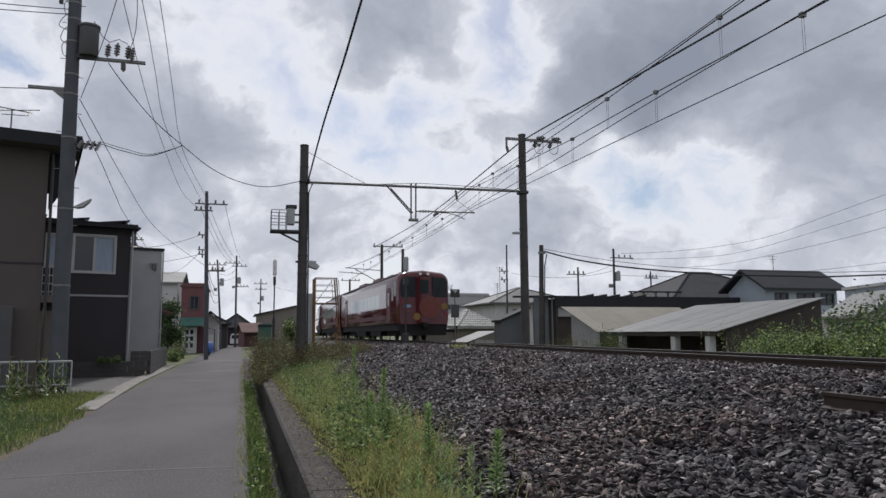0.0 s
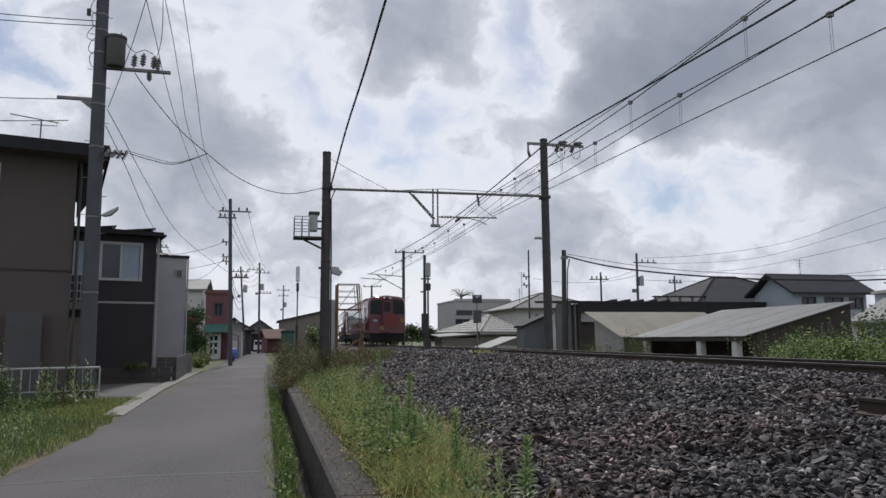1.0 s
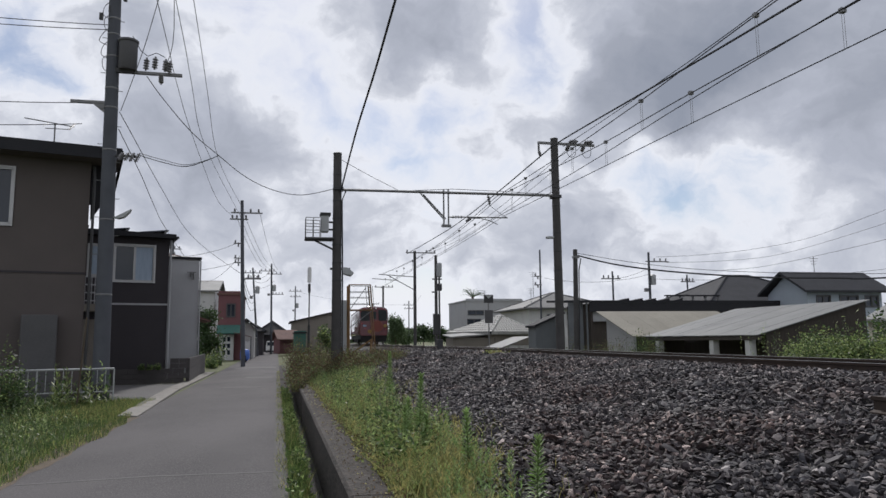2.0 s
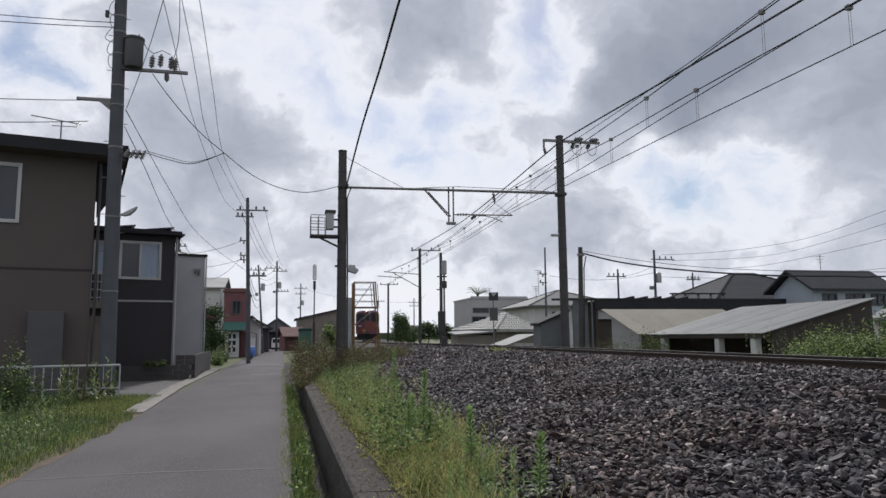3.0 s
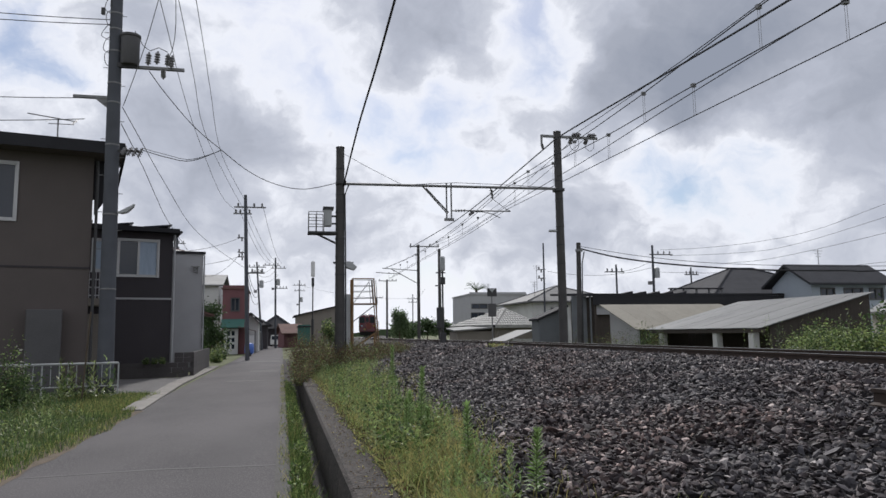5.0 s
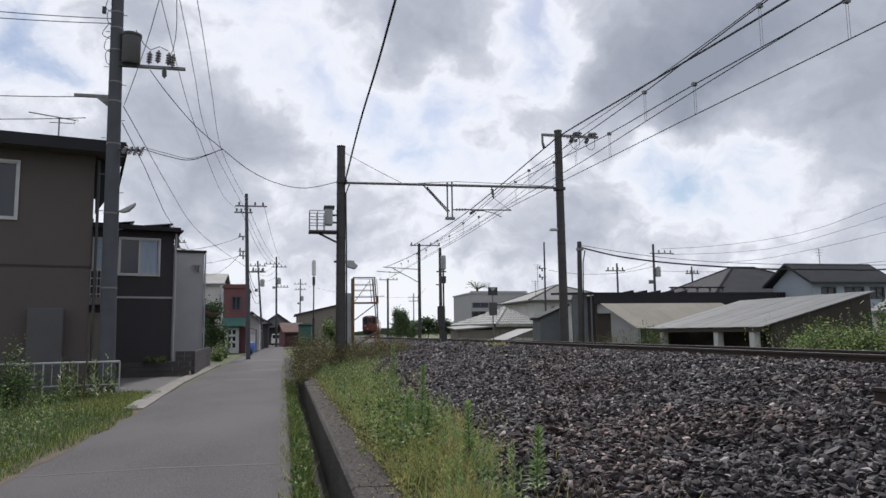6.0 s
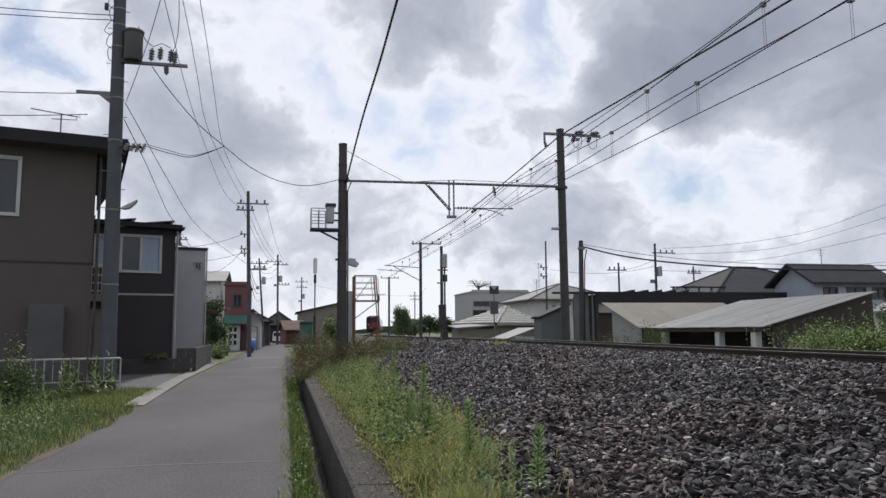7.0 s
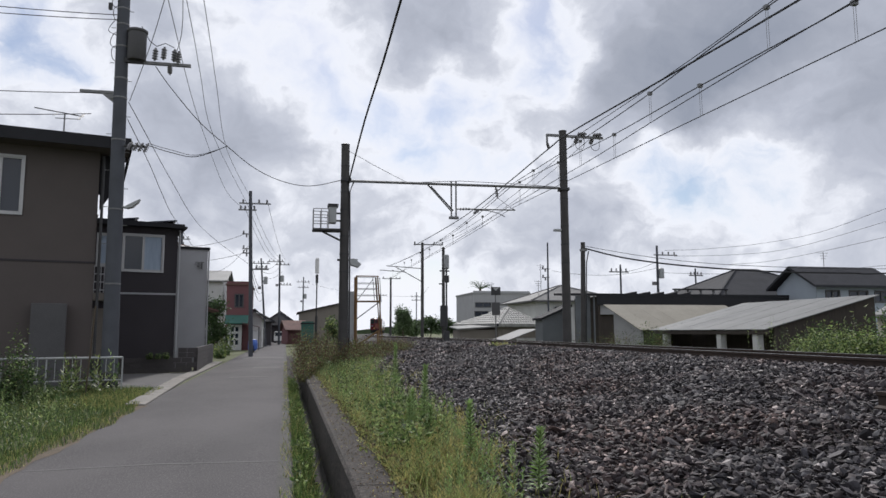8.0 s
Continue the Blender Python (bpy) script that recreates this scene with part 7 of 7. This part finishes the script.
def train_car(lead):
    """A car in its own space: the tail face at y = 0, running towards +y; rails at z = 0."""
    c = thing("train_car", "red diesel express train car with decorated end" if lead else "red diesel express train car coupled ahead", "train car", (0, 0, 0), "train cars")
    sec = car_section()
    n = len(sec)
    s = Shape()
    rows = [(0.0, 0.93, -0.05), (0.12, 0.97, -0.02), (0.4, 1.0, 0), (CAR - 0.3, 1.0, 0), (CAR, 0.96, -0.03)] if lead else [(0, 0.97, -0.02), (0.2, 1, 0), (CAR - 0.2, 1, 0), (CAR, 0.97, -0.02)]
    v = [(x * k, y, 0.95 + (z - 0.95) * k + d) for y, k, d in rows for x, z in sec]
    f = [(i * n + j, i * n + (j + 1) % n, (i + 1) * n + (j + 1) % n, (i + 1) * n + j) for i in range(len(rows) - 1) for j in range(n)]
    f += [tuple(range(n))[::-1], tuple(range((len(rows) - 1) * n, len(rows) * n))]
    s.add(v, f)
    body = part("body", s, TRAIN_RED, c, smooth=True)
    for y0, y1, z1 in ((5.0, 6.6, 3.98), (8.5, 11, 4.06), (14, 16.5, 4.06)):
        part("roof_unit", Shape().box(-0.7, y0, 3.8, 0.7, y1, z1), TRAIN_ROOF, c, bevel=0.06)
    for x in (-1.36, 1.28):
        part("rain_gutter", Shape().box(x, 0.7, 3.52, x + 0.08, CAR - 0.5, 3.62), TRAIN_DARK, c)
    part("roof_cover", Shape().prism([(-1.05, 3.7), (1.05, 3.7), (0.9, 3.83), (0, 3.87), (-0.9, 3.83)], 1.6, CAR - 0.6, "y"), TRAIN_DARK, c, "grimy dark roof covering")
    part("underframe", Shape().box(-1.3, 0.5, 0.55, 1.3, CAR - 0.4, 0.96).box(-1.25, 5.5, 0.25, 1.25, 8.8, 0.6).box(-1.25, 10.5, 0.25, 1.25, 14.2, 0.6), TRAIN_DARK, c)
    for yb in (3.2, CAR - 3.2):
        bg = part("bogie", Shape().box(-1.0, yb - 1.5, 0.3, -0.85, yb + 1.5, 0.72).box(0.85, yb - 1.5, 0.3, 1.0, yb + 1.5, 0.72).box(-0.9, yb - 0.25, 0.35, 0.9, yb + 0.25, 0.7), TRAIN_DARK, c)
        for dy in (-1.05, 1.05):
            for sx in (-0.58, 0.5):
                part("wheel", Shape().tube([(sx, yb + dy, 0.43), (sx + 0.1, yb + dy, 0.43)], 0.43, n=18), RAIL, bg)
    for side in (-1, 1):
        x0, x1 = (side * 1.448, side * 1.462) if side > 0 else (side * 1.462, side * 1.448)
        for k in range(8):
            y = 5.0 + k * 1.32
            part("side_window", Shape().box(x0, y, 1.95, x1, y + 1.16, 2.72), PALE_SHEEN_GLASS, c, "side window with a pale reflection put into its colour", bevel=0.0)
        part("upper_band", Shape().box(side * 1.452 - 0.005, 3.0, 1.86, side * 1.452 + 0.005, 17.1, 3.24), TRAIN_PALE, c, "pale pinkish decorated band round the windows")
        for y in (1.9, 17.3):
            d = part("side_door", Shape().box(x0, y, 1.0, x1, y + 0.95, 2.95), TRAIN_ROOF, c)
            part("door_window", Shape().box(side * 1.466 - 0.004, y + 0.25, 1.95, side * 1.466 + 0.004, y + 0.7, 2.7), TRAIN_GLASS, d)
        part("cab_window", Shape().box(x0, 1.15, 2.2, x1, 1.55, 2.95), TRAIN_GLASS, c)
        part("body_stripe", Shape().box(side * 1.456 - 0.005, 3.2, 1.2, side * 1.456 + 0.005, 16.8, 1.45), TRAIN_ROOF, c, "dull decorated band along the side")
    if lead:
        for sg in (-1, 1):
            o = [(sg * 0.47, 2.36), (sg * 1.3, 2.36), (sg * 1.33, 3.1), (sg * 1.22, 3.42), (sg * 0.47, 3.46)]
            part("windscreen", Shape().prism(o, -0.03, 0.05, "y"), TRAIN_GLASS, c, bevel=0.015)
            part("wiper", Shape().tube([(sg * 0.6, -0.05, 2.4), (sg * 0.95, -0.06, 2.95)], 0.012, n=5), TRAIN_DARK, c)
            part("corner_window", Shape().box(sg * 1.456 - 0.006, 0.42, 2.42, sg * 1.456 + 0.006, 0.98, 3.25), TRAIN_GLASS, c)
        d = part("end_door", Shape().box(-0.4, -0.025, 1.0, 0.4, 0.05, 3.45), TRAIN_RED, c)
        part("door_window", Shape().box(-0.24, -0.04, 2.55, 0.24, -0.026, 3.3), TRAIN_GLASS, d)
        for sx in (-0.415, 0.415):
            part("door_seam", Shape().box(sx - 0.015, -0.03, 1.0, sx + 0.015, 0.04, 3.46), TRAIN_DARK, c)

        def disc(name, x, z, r, y, mat, label=""):
            part(name, Shape().tube([(x, y, z), (x, y + 0.012, z)], r, n=28), mat, c, label)
        disc("round_decal", 0.32, 1.82, 0.6, -0.052, ORANGE, "plain round orange decal")
        disc("yellow_decal", -0.42, 1.3, 0.2, -0.066, YELLOW)
        disc("yellow_decal", 1.13, 1.86, 0.18, -0.052, YELLOW)
        part("pale_decal", Shape().prism([(-1.12, 1.84), (-0.95, 1.76), (-0.72, 1.82), (-0.74, 1.94), (-1.05, 1.98)], -0.05, -0.03, "y"), BLUE, c)
        for sx, z in ((-1.2, 2.1), (-0.9, 1.62), (1.2, 1.5)):
            disc("tail_lamp", sx, z, 0.07, -0.07, RED_DECAL, "red tail lamp lens")
        for sx in (-0.22, 0.22):
            disc("head_lamp", sx, 3.62, 0.08, -0.02, WHITE_PAINT)
        part("number_panel", Shape().box(-0.3, -0.012, 3.5, 0.3, 0.04, 3.56), TRAIN_DARK, c)
        part("air_hose", Shape().tube([(0.5, 0.05, 0.9), (0.52, -0.15, 0.7), (0.5, -0.12, 0.45)], 0.025, n=6), TRAIN_DARK, c)
        part("skirt", Shape().prism([(-1.35, 0.95), (1.35, 0.95), (1.25, 0.3), (-1.25, 0.3)], 0.1, 0.3, "y"), TRAIN_DARK, c)
        part("coupler", Shape().box(-0.15, -0.35, 0.7, 0.15, 0.4, 1.0), TRAIN_DARK, c, bevel=0.03)
    else:
        part("gangway", Shape().box(-0.45, -0.4, 1.0, 0.45, 0.02, 3.2), TRAIN_DARK, c)
    return c


TRAIN = [train_car(True), train_car(False), train_car(False)]


def motions():
    """The train draws away along the curving track."""
    start, speed = 37.3, 17.0
    for i, car in enumerate(TRAIN):
        rows = []
        for k in range(33):
            t = k * 0.25
            s0 = float(np.interp(start + speed * t, _YS, _SS)) + i * (CAR + 0.5)
            x, y, head = track_at(s0 + CAR / 2)
            a = Matrix.Rotation(radians(head), 4, "Z")
            rows.append((t, Matrix.Translation((x + 0.04, y, RAIL_Z)) @ a @ Matrix.Translation((0, -CAR / 2, 0))))
        walk(car, rows)


motions()
